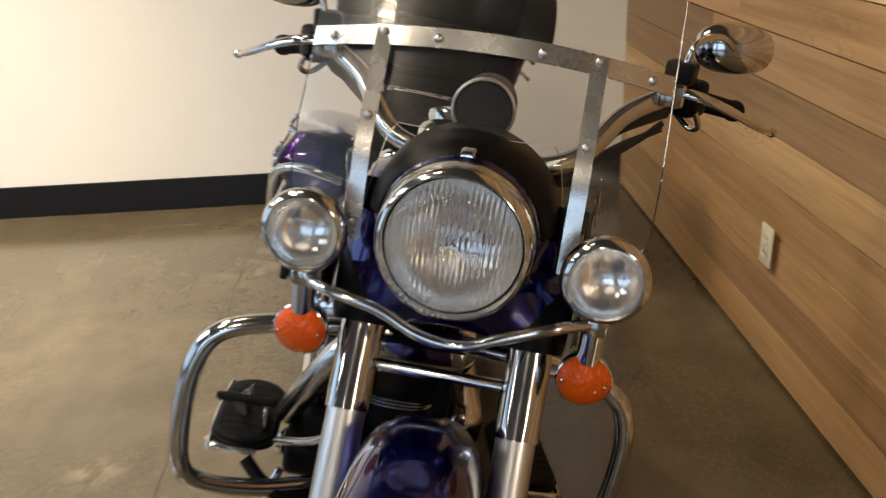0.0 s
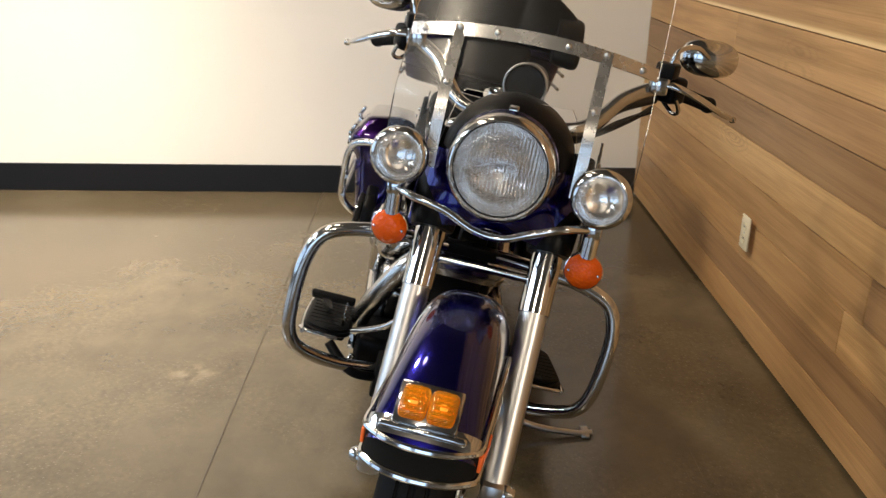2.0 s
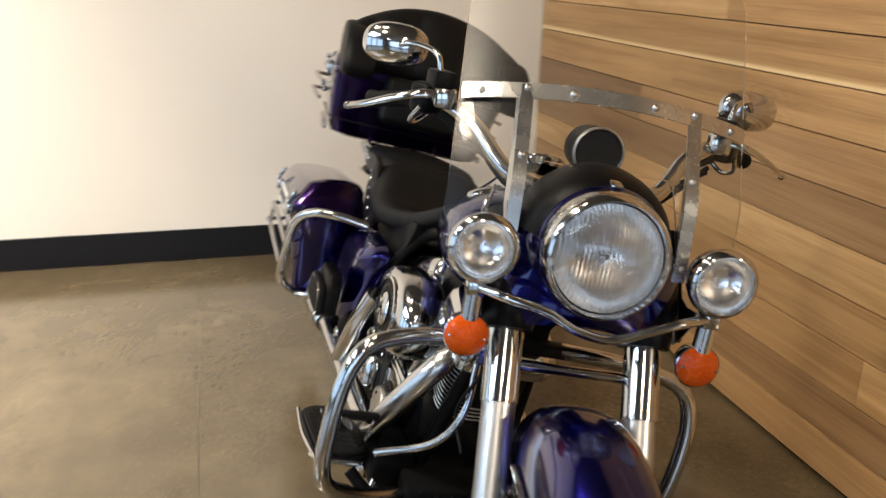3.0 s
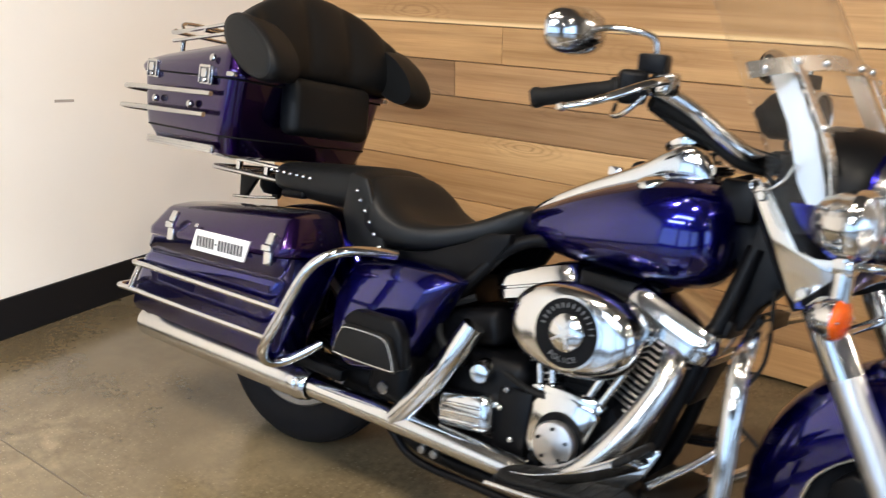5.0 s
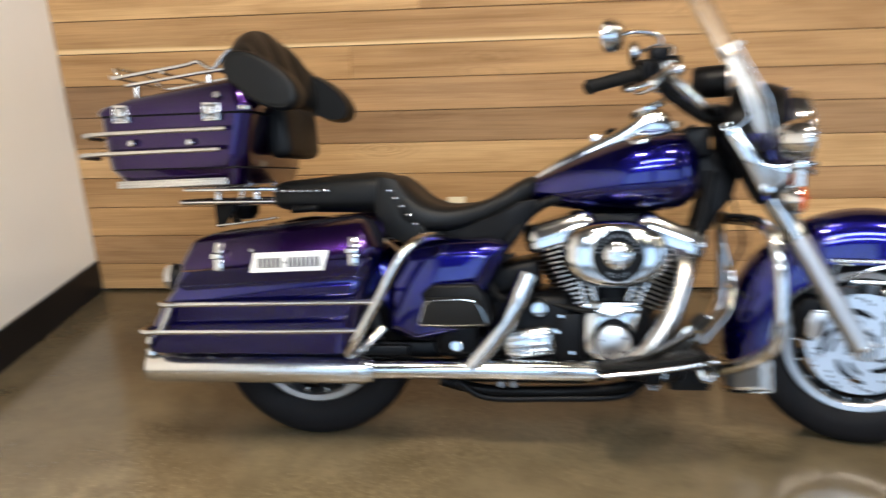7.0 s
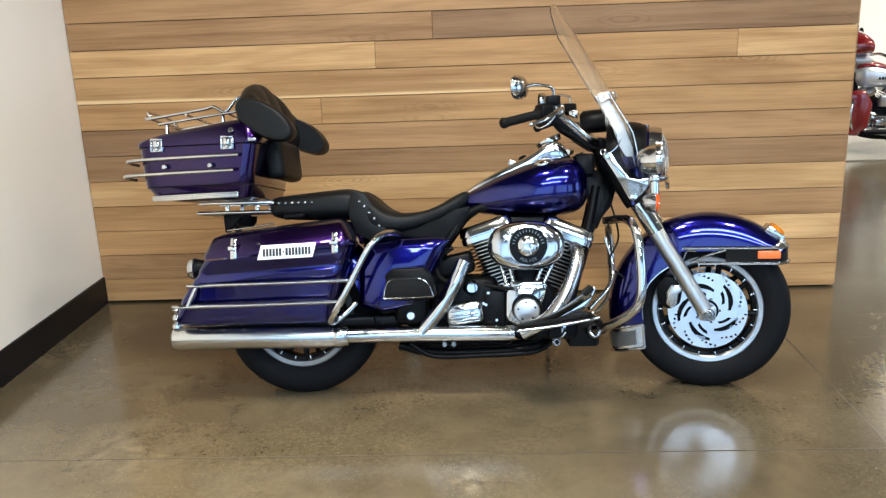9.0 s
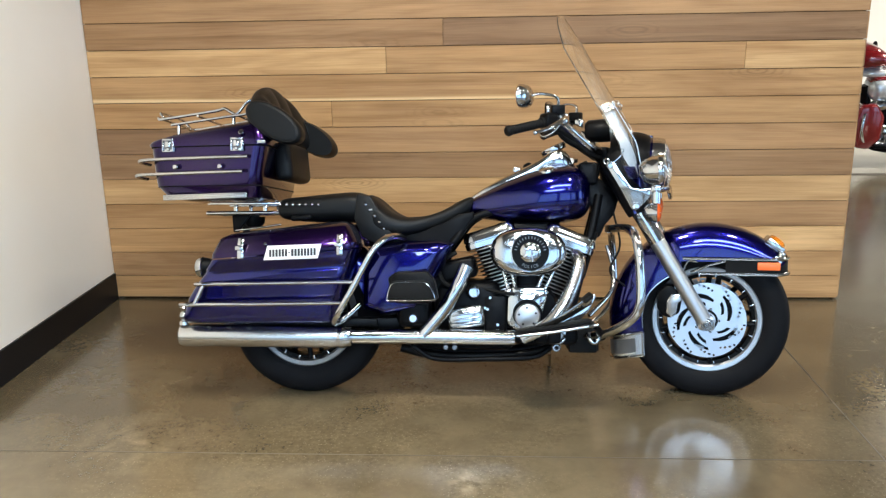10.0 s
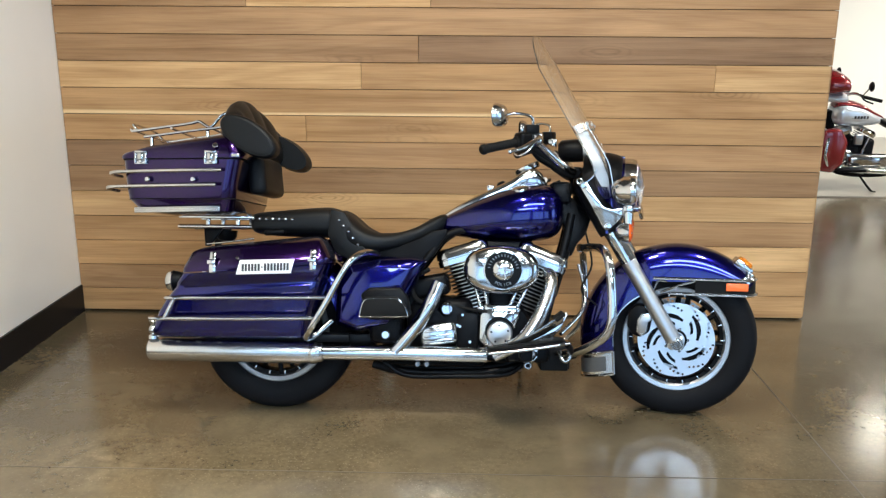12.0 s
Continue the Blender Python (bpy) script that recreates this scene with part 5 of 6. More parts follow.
# ---- engine ----
CR = V(0.885, 0, 0.33)
part("crankcase", lathe(B(), [(0.0, -0.105), (0.115, -0.10), (0.128, -0.08), (0.13, 0.08), (0.115, 0.10), (0, 0.105)], CR, (0, 1, 0), 40), "black", bike, "black crankcase")
part("gearbox", box(B(), (0.645, -0.02, 0.36), (0.26, 0.24, 0.20), 0.035, None, 3), "black", bike, "black gearbox")
part("primary_cover", box(B(), (0.72, 0.15, 0.30), (0.56, 0.09, 0.19), 0.045, None, 4), "chrome", bike, "chrome primary cover")
for tilt, nm, head, toe in ((-17.0, "rear", V(0.744, 0, 0.603), V(0.818, -0.128, 0.425)), (21.5, "front", V(1.034, 0, 0.592), V(0.930, -0.128, 0.425))):
    d = V(math.sin(radians(tilt)), 0, math.cos(radians(tilt)))
    u = V(d.z, 0, -d.x)
    core = B()
    loft(core, (oval(head - d * 0.24, 0.052, 0.066, 28, 2.5, u, V(0, 1, 0)), oval(head, 0.074, 0.084, 28, 2.5, u, V(0, 1, 0))))
    cyl = part("%s_cylinder" % nm, core, "crinkle", bike, "black finned engine cylinder with bright fin edges")
    for i in range(13):
        c = head - d * (0.008 + i * 0.0148)
        half = 0.098 - 0.0026 * i
        fb = B()
        loft(fb, (oval(c, half, half + 0.012, 32, 3.2, u, V(0, 1, 0)), oval(c + d * 0.004, half, half + 0.012, 32, 3.2, u, V(0, 1, 0))))
        bmesh.ops.recalc_face_normals(fb, faces=fb.faces)
        part("cooling_fin", fb, "crinkle", cyl)
        part("fin_edge", tube(B(), oval(c + d * 0.002, half + 0.0002, half + 0.0122, 40, 3.2, u, V(0, 1, 0)), 0.0019, 6, 1, True), "fin_metal", cyl)
    rb = B()
    loft(rb, [oval(head + d * h, a, w_, 48, 6, u, V(0, 1, 0)) for h, a, w_ in ((0.0, 0.104, 0.110), (0.004, 0.109, 0.114), (0.024, 0.110, 0.114), (0.026, 0.106, 0.110), (0.030, 0.106, 0.110), (0.032, 0.111, 0.114), (0.052, 0.108, 0.110), (0.066, 0.100, 0.100), (0.070, 0.09, 0.09))])
    bmesh.ops.recalc_face_normals(rb, faces=rb.faces)
    rock = part("%s_rocker_box" % nm, rb, "chrome", bike, "chrome rocker box on the cylinder head", 30)
    for t_ in (-0.07, -0.02, 0.035, 0.08):
        part("rocker_bolt", disc(B(), head + d * 0.052 + u * t_ * 0.95 - V(0, 0.088, 0), d, 0.006, 0.010, 0.0015, 12), "chrome", rock)
    for off in (-0.012, 0.016):
        pb = head + u * (off * 1.4 - (0.03 if tilt > 0 else -0.03)) - V(0, 0.112, 0)
        part("pushrod_tube", rod(B(), toe + u * off, pb, 0.0088, 14), "chrome", cyl, "chrome pushrod tube")
        part("tappet_block", box(B(), toe + u * off - V(0, -0.005, 0.005), (0.028, 0.04, 0.028), 0.006, Matrix.Rotation(radians(tilt), 3, "Y")), "chrome", cyl)

part("manifold_cover", box(B(), (0.885, -0.01, 0.652), (0.26, 0.15, 0.075), 0.02, None, 2), "black", bike, "black intake manifold and coil under the tank")
part("manifold", box(B(), (0.885, -0.04, 0.50), (0.10, 0.12, 0.16), 0.02, None, 2), "black", bike)

# air cleaner
ac = B()
AC = V(0.882, 0, 0.574)
rings = []
for y, k_ in ((-0.11, 0.90), (-0.135, 1.0), (-0.165, 1.0), (-0.185, 0.985), (-0.200, 0.93), (-0.210, 0.84), (-0.215, 0.72)):
    rings.append(oval(AC + V(0, y, 0), 0.147 * k_, 0.095 * k_, 48, 2.25, V(1, 0, 0), V(0, 0, 1)))
loft(ac, rings)
bmesh.ops.recalc_face_normals(ac, faces=ac.faces)
air = part("air_cleaner", ac, "chrome", bike, "oval chrome air cleaner cover with a black medallion", 50)
part("cleaner_ring", lathe(B(), [(0.0705, -0.006), (0.0765, 0.003), (0.076, 0.008), (0.0705, 0.009)], (0.888, -0.2115, 0.574), (0, -1, 0), 48), "chrome", air)
part("cleaner_disc", disc(B(), (0.888, -0.206, 0.574), (0, -1, 0), 0.073, 0.0125, 0.001, 48), "black", air, "black medallion ring")
part("cleaner_boss", lathe(B(), [(0.038, 0), (0.039, 0.004), (0.034, 0.009), (0.012, 0.011), (0.0, 0.011)], (0.888, -0.218, 0.574), (0, -1, 0), 40), "chrome", air)
ray_ = part("boss_ray", box(B(), (0.020, 0, 0), (0.024, 0.003, 0.005), 0.0008), "satin", air)
ray_.matrix_basis = Matrix.Translation((0.888, -0.2278, 0.574))
for i in range(1, 5):
    again(ray_, Matrix.Translation((0.888, -0.2278, 0.574)) @ Matrix.Rotation(2 * math.pi * i / 5, 4, "Y"), air)
for i in range(14):
    a = radians(170 - i * 160 / 13)
    bb = part("medallion_bar", box(B(), (0, 0, 0), (0.0030, 0.001, 0.0095)), "latch_grey", air, smooth=0)
    bb.matrix_basis = Matrix.Translation((0.888 + 0.0560 * math.cos(a), -0.2192, 0.574 + 0.0560 * math.sin(a))) @ Matrix.Rotation(math.pi / 2 - a, 4, "Y")
for i, ch in enumerate("POLICE"):
    a = radians(241 + i * 11.5)
    cu = bpy.data.curves.new("letter", "FONT")
    cu.body, cu.size, cu.extrude, cu.align_x, cu.align_y = ch, 0.0160, 0.0006, "CENTER", "CENTER"
    tmp = new("letter_source", cu)
    bpy.context.view_layer.update()
    me = bpy.data.meshes.new_from_object(tmp.evaluated_get(bpy.context.evaluated_depsgraph_get()))
    bpy.data.objects.remove(tmp)
    me.materials.clear()
    me.materials.append(M["latch_grey"])
    lo = new("medallion_letter", me)
    lo.parent = air
    lo.matrix_basis = Matrix.Translation((0.888 + 0.0560 * math.cos(a), -0.2192, 0.574 + 0.0560 * math.sin(a))) @ Matrix.Rotation(-(a - 1.5 * math.pi), 4, "Y") @ Matrix.Rotation(math.pi / 2, 4, "X")

# cam cover, tappet cover, gearbox cover
cm = B()
plate(cm, ((0.800, 0.300), (0.803, 0.395), (0.828, 0.424), (0.890, 0.430), (0.945, 0.424), (0.958, 0.396), (0.942, 0.340), (0.915, 0.290), (0.868, 0.266), (0.822, 0.270)), -0.10, -0.152, 0.010)
cam_cover = part("cam_cover", cm, "chrome", bike, "chrome cam cover", 40)
part("cam_disc", disc(B(), (0.880, -0.150, 0.334), (0, -1, 0), 0.057, 0.008, 0.003, 40), "black", cam_cover)
part("timer_cover", lathe(B(), [(0.048, 0), (0.050, 0.012), (0.046, 0.020), (0.042, 0.0215), (0.0, 0.023)], (0.880, -0.158, 0.326), (0, -1, 0), 48), "satin", cam_cover, "round satin timer cover")
for i in range(5):
    a = 2 * math.pi * i / 5 + 0.4
    part("cover_screw", disc(B(), (0.880 + 0.034 * math.cos(a), -0.1815, 0.326 + 0.034 * math.sin(a)), (0, -1, 0), 0.0042, 0.003, 0.001, 12), "black", cam_cover)
part("tappet_cover", box(B(), (0.885, -0.125, 0.42), (0.13, 0.05, 0.035), 0.01), "chrome", bike)
part("crankcase_plate", box(B(), (0.755, -0.11, 0.33), (0.09, 0.07, 0.15), 0.015), "black", bike)
for px, pz in ((0.735, 0.395), (0.715, 0.355), (0.725, 0.35), (0.765, 0.29)):
    part("case_bolt", disc(B(), (px, -0.145, pz), (0, -1, 0), 0.007, 0.008, 0.002, 12), "chrome", bike)
gc = B()
box(gc, (0.642, -0.145, 0.318), (0.150, 0.06, 0.092), 0.022, Matrix.Rotation(radians(-8), 3, "Y"), 3)
gear = part("gearbox_cover", gc, "chrome", bike, "ribbed chrome gearbox side cover")
for i in range(3):
    part("cover_rib", box(B(), (0.642, -0.177, 0.296 + i * 0.019), (0.108, 0.007, 0.008), 0.0025, Matrix.Rotation(radians(-8), 3, "Y")), "chrome", gear)
part("starter_cover", lathe(B(), [(0.0, 0.05), (0.02, 0.048), (0.028, 0.036), (0.029, 0.0)], (0.665, -0.13, 0.418), (0.2, -1, 0), 28), "chrome", bike, "chrome starter end cover")
part("oil_cap", disc(B(), (0.440, -0.205, 0.318), (0, -1, 0), 0.016, 0.010, 0.003, 20), "chrome", bike)
part("oil_tank", box(B(), (0.44, -0.14, 0.345), (0.13, 0.13, 0.13), 0.03, None, 3), "black", bike, "black oil tank")
part("clutch_hose", tube(B(), ((0.70, -0.13, 0.43), (0.78, -0.15, 0.415), (0.83, -0.15, 0.41)), 0.007, 8, 5), "rubber", bike)
part("rear_hose", tube(B(), ((0.60, -0.12, 0.57), (0.54, -0.15, 0.53), (0.55, -0.16, 0.46), (0.62, -0.15, 0.42)), 0.009, 8, 5), "rubber", bike)
part("coil_cover", box(B(), (0.60, -0.02, 0.50), (0.16, 0.22, 0.085), 0.02, Matrix.Rotation(radians(-12), 3, "Y"), 3), "black", bike, "black coil cover")
part("solenoid", disc(B(), (0.55, -0.15, 0.56), (0, -1, 0.3), 0.022, 0.03, 0.006, 20), "black", bike)

# ---- exhaust ----
mf = part("muffler", lathe(B(), [(0.028, -0.004), (0.034, 0.0), (0.041, 0.004), (0.044, 0.02), (0.045, 0.30), (0.0455, 0.60), (0.041, 0.63), (0.034, 0.645)], (-0.473, -0.222, 0.247), (1, 0.045, -0.004), 36), "brushed", bike, "long brushed-chrome muffler")
part("muffler_bore", disc(B(), (-0.468, -0.222, 0.247), (1, 0, 0), 0.0285, 0.01), "ink", mf)
part("muffler_clamp", lathe(B(), [(0.033, -0.012), (0.043, -0.006), (0.046, 0.004), (0.046, 0.022), (0.040, 0.030), (0.040, 0.044), (0.035, 0.05)], (0.150, -0.193, 0.244), (1, 0.02, 0), 28), "chrome", mf)
part("clamp_bolt", box(B(), (0.18, -0.225, 0.247), (0.02, 0.02, 0.035), 0.004), "chrome", mf)
part("header_shield", tube(B(), ((0.165, -0.192, 0.244), (0.45, -0.186, 0.246), (0.66, -0.180, 0.244), (0.83, -0.172, 0.242)), 0.030, 22, 4), "chrome", bike, "chrome exhaust heat shield")
part("rear_header", tube(B(), ((0.478, -0.190, 0.252), (0.545, -0.195, 0.335), (0.605, -0.195, 0.43), (0.645, -0.18, 0.52)), 0.028, 20, 6), "chrome", bike, "chrome rear header shield")
part("front_header", tube(B(), ((0.86, -0.185, 0.243), (0.955, -0.208, 0.297), (1.015, -0.197, 0.372), (1.055, -0.168, 0.452), (1.078, -0.13, 0.533), (1.065, -0.09, 0.57)), 0.027, 20, 6), "brushed", bike, "chrome front header pipe")
part("muffler_hanger", box(B(), (0.05, -0.19, 0.30), (0.50, 0.03, 0.03), 0.006), "black", bike)
for x in (-0.36, -0.28, -0.20):
    part("bag_mount", disc(B(), (x, -0.235, 0.305), (0, -1, 0), 0.010, 0.016, 0.003, 14), "chrome", bike)

# ---- guards, boards, stand ----
part("engine_guard", tube(B(), ((1.215, -0.06, 0.665), (1.235, -0.16, 0.668), (1.25, -0.26, 0.662), (1.262, -0.335, 0.635), (1.272, -0.366, 0.565), (1.278, -0.372, 0.45), (1.272, -0.362, 0.372), (1.24, -0.325, 0.322), (1.17, -0.235, 0.270), (1.10, -0.12, 0.245)), 0.0165, 16, 6), "chrome", bike, "bent chrome engine guard")
part("engine_guard", tube(B(), ((1.215, 0.06, 0.665), (1.235, 0.16, 0.668), (1.25, 0.26, 0.662), (1.262, 0.335, 0.635), (1.272, 0.366, 0.565), (1.278, 0.370, 0.45), (1.272, 0.360, 0.372), (1.24, 0.325, 0.322), (1.17, 0.235, 0.270), (1.10, 0.12, 0.245)), 0.0165, 16, 6), "chrome", bike, "bent chrome engine guard")
part("guard_bracket", tube(B(), ((1.13, -0.272, 0.300), (1.15, -0.235, 0.272), (1.165, -0.19, 0.250), (1.12, -0.11, 0.230)), (0.013, 0.012), 10, 5), "black", bike, "black bracket between footboard and guard")
part("guard_clamp", box(B(), (1.215, 0, 0.665), (0.03, 0.15, 0.03), 0.006), "black", bike)
part("inner_brace", tube(B(), ((1.19, -0.09, 0.60), (1.215, -0.10, 0.50), (1.20, -0.14, 0.42), (1.11, -0.22, 0.335)), 0.008, 10, 5), "chrome", bike)
part("fork_brace", rod(B(), (1.36, -0.13, 0.685), (1.36, 0.13, 0.685), 0.010), "chrome", bike, "", 40, True)
for s in (-1, 1):
    tilt = Matrix.Rotation(radians(-9), 3, "Y")
    def board(z0, z1, inset):
        t = bmesh.new()
        ya, yb = sorted((s * (0.222 + inset), s * (0.350 - inset)))
        loft(t, [rounded(-0.148 + inset + e, 0.148 - inset - e, ya + e, yb - e, 0.056, z, 8) for z, e in ((z0, 0.003), (z0 + 0.003, 0.0), (z1 - 0.003, 0.0), (z1, 0.003))])
        bmesh.ops.recalc_face_normals(t, faces=t.faces)
        bmesh.ops.transform(t, matrix=Matrix.Translation((0.975, 0, 0.292)) @ tilt.to_4x4(), verts=t.verts)
        return t
    fb = part("floorboard", board(-0.007, 0.007, 0.0), "black", bike, "rider floorboard with a ribbed rubber pad")
    part("board_pad", board(0.006, 0.016, 0.006), "rubber", fb)
    for i in range(8):
        rib = box(B(), (-0.10 + i * 0.029, s * 0.286, 0.0155), (0.012, 0.100 if 0 < i < 7 else 0.07, 0.004), 0.0015)
        bmesh.ops.transform(rib, matrix=Matrix.Translation((0.975, 0, 0.292)) @ tilt.to_4x4(), verts=rib.verts)
        part("pad_rib", rib, "rubber", fb, smooth=0)
    part("board_rail", tube(B(), ((0.835, s * 0.346, 0.270), (0.98, s * 0.352, 0.288), (1.13, s * 0.344, 0.314)), 0.006, 10, 5), "chrome", fb)
    part("board_bracket", box(B(), (0.975, s * 0.27, 0.262), (0.05, 0.07, 0.05), 0.01), "black", fb)
    part("board_lip", tube(B(), ((1.095, s * 0.352, 0.306), (1.122, s * 0.338, 0.313), (1.126, s * 0.300, 0.313), (1.125, s * 0.255, 0.312)), 0.0055, 10, 5), "chrome", fb)
    pb = B()
    plate(pb, ((0.360, 0.452), (0.373, 0.466), (0.49, 0.470), (0.510, 0.462), (0.540, 0.402), (0.532, 0.390), (0.355, 0.387), (0.346, 0.398)), s * 0.285, s * 0.302, 0.004)
    pf = part("passenger_board", pb, "rubber", bike, "folded passenger footboard with a bright outline")
    part("board_outline", tube(B(), ((0.353, s * 0.303, 0.402), (0.358, s * 0.303, 0.430), (0.370, s * 0.303, 0.454), (0.398, s * 0.303, 0.461), (0.478, s * 0.303, 0.463), (0.503, s * 0.303, 0.455), (0.519, s * 0.303, 0.435), (0.531, s * 0.303, 0.406), (0.520, s * 0.303, 0.396), (0.364, s * 0.303, 0.393)), 0.0016, 6, 4, True), "chrome", pf)
    pbk = B()
    plate(pbk, ((0.350, 0.475), (0.38, 0.500), (0.50, 0.505), (0.53, 0.47), (0.545, 0.40), (0.50, 0.380), (0.38, 0.380)), s * 0.245, s * 0.283, 0.010)
    part("board_mount", pbk, "black", pf)
part("brake_pedal", tube(B(), ((0.83, -0.285, 0.272), (0.93, -0.30, 0.300), (1.02, -0.305, 0.345), (1.105, -0.30, 0.400)), (0.013, 0.024), 14, 6, flat=0.35), "chrome", bike, "chrome brake pedal")
pd = B()
plate(pd, ((0.955, 0.284), (1.0, 0.294), (1.058, 0.306), (1.105, 0.355), (1.132, 0.412), (1.126, 0.420), (1.062, 0.380), (1.0, 0.318)), -0.252, -0.245, 0.002)
part("pedal_pad", pd, "chrome", bike)
part("pedal_rubber", box(B(), (1.096, -0.287, 0.408), (0.044, 0.112, 0.015), 0.006, Matrix.Rotation(radians(-40), 3, "Y"), 3), "rubber", bike, "black rubber brake pedal pad")
for x in (0.985, 1.115):
    part("board_hook", tube(B(), ((x - 0.008, -0.205, 0.268), (x + 0.002, -0.215, 0.240), (x + 0.017, -0.215, 0.232), (x + 0.032, -0.205, 0.246)), 0.009, 10, 5), "chrome", bike)
stand = part("side_stand", tube(B(), ((0.93, 0.10, 0.20), (0.97, 0.20, 0.150), (0.99, 0.33, 0.120), (0.995, 0.46, 0.130), (0.99, 0.508, 0.142)), (0.011, 0.008), 12, 6), "satin", bike, "steel side stand with a bent foot")
part("stand_foot", box(B(), (0.985, 0.49, 0.134), (0.055, 0.024, 0.010), 0.004, Matrix.Rotation(radians(14.5), 3, "X")), "satin", stand)
part("brake_hose", tube(B(), ((1.22, -0.05, 0.73), (1.24, -0.10, 0.60), (1.20, -0.11, 0.50), (1.26, -0.10, 0.44)), 0.004, 8, 6), "rubber", bike)
cal = B()
plate(cal, ((1.405, 0.365), (1.408, 0.425), (1.440, 0.455), (1.490, 0.448), (1.502, 0.405), (1.492, 0.345), (1.455, 0.322), (1.422, 0.335)), -0.112, -0.045, 0.010)
caliper = part("brake_caliper", cal, "black", bike, "black front brake caliper with a bright cover", 40, True)
for grow, y0_, y1_, mat_ in ((0.0, -0.110, -0.118, "chrome"), (0.006, -0.117, -0.120, "satin")):
    cc = B()
    mid_ = (1.466, 0.376)
    plate(cc, [(x + (mid_[0] - x) * grow * 30, z + (mid_[1] - z) * grow * 30) for x, z in ((1.440, 0.346), (1.444, 0.392), (1.460, 0.420), (1.500, 0.420), (1.507, 0.402), (1.486, 0.386), (1.480, 0.344), (1.460, 0.328))], y0_, y1_, 0.002)
    part("caliper_cover", cc, mat_, caliper)
part("caliper_bracket", tube(B(), ((1.474, -0.112, 0.452), (1.496, -0.114, 0.446), (1.510, -0.114, 0.420), (1.530, -0.113, 0.385)), 0.011, 12, 5, flat=0.6), "chrome", caliper)
for x, z in ((1.480, 0.450), (1.524, 0.394)):
    part("caliper_bolt", disc(B(), (x, -0.116, z), (0, -1, 0), 0.010, 0.008, 0.002, 14), "chrome", caliper)

# ---- top trunk ----
def taper(bm):
    """Draws the trunk in towards its rear."""
    for v in bm.verts:
        v.co.y *= 1 - 0.13 * max(0, -0.14 - v.co.x) / 0.45
        v.co.x += 0.014 if v.co.x > -0.25 else 0


tb = B()
loft(tb, [rounded(a, c, -h, h, r, z, 6, sh) for a, c, h, r, z, sh in (
    (-0.47, -0.19, 0.235, 0.04, 0.772, 0), (-0.528, -0.168, 0.265, 0.05, 0.782, 0), (-0.54, -0.163, 0.272, 0.05, 0.800, 0), (-0.562, -0.156, 0.280, 0.05, 0.828, 0.01), (-0.566, -0.155, 0.282, 0.05, 0.832, 0.01), (-0.572, -0.150, 0.288, 0.05, 0.87, 0.01), (-0.583, -0.130, 0.297, 0.05, 0.978, 0.01))])
taper(tb)
bmesh.ops.recalc_face_normals(tb, faces=tb.faces)
trunk = part("top_trunk", tb, "plum", bike, "violet top trunk with chrome rails and latches", 45)
tl = B()
loft(tl, [rounded(a, c, -h, h, r, z, 6, sh) for a, c, h, r, z, sh in (
    (-0.590, -0.120, 0.303, 0.05, 0.984, 0.012), (-0.592, -0.118, 0.305, 0.05, 0.996, 0.015), (-0.584, -0.121, 0.302, 0.05, 1.012, 0.025), (-0.574, -0.126, 0.298, 0.05, 1.040, 0.065), (-0.556, -0.134, 0.290, 0.05, 1.072, 0.115), (-0.526, -0.148, 0.274, 0.05, 1.098, 0.150), (-0.485, -0.175, 0.245, 0.05, 1.111, 0.165), (-0.40, -0.24, 0.16, 0.04, 1.118, 0.165))])
taper(tl)
bmesh.ops.recalc_face_normals(tl, faces=tl.faces)
part("trunk_lid", tl, "plum", trunk, "violet trunk lid", 50)
for z_, h_, c_ in ((0.830, 0.2815, -0.1555), (0.981, 0.2985, -0.127)):
    seam = B()
    tube(seam, rounded(-0.563 - (z_ - 0.83) * 0.14, c_, -h_, h_, 0.05, z_, 6, 0.01), 0.0026, 6, 1, True)
    taper(seam)
    part("trunk_seam", seam, "rubber", trunk)
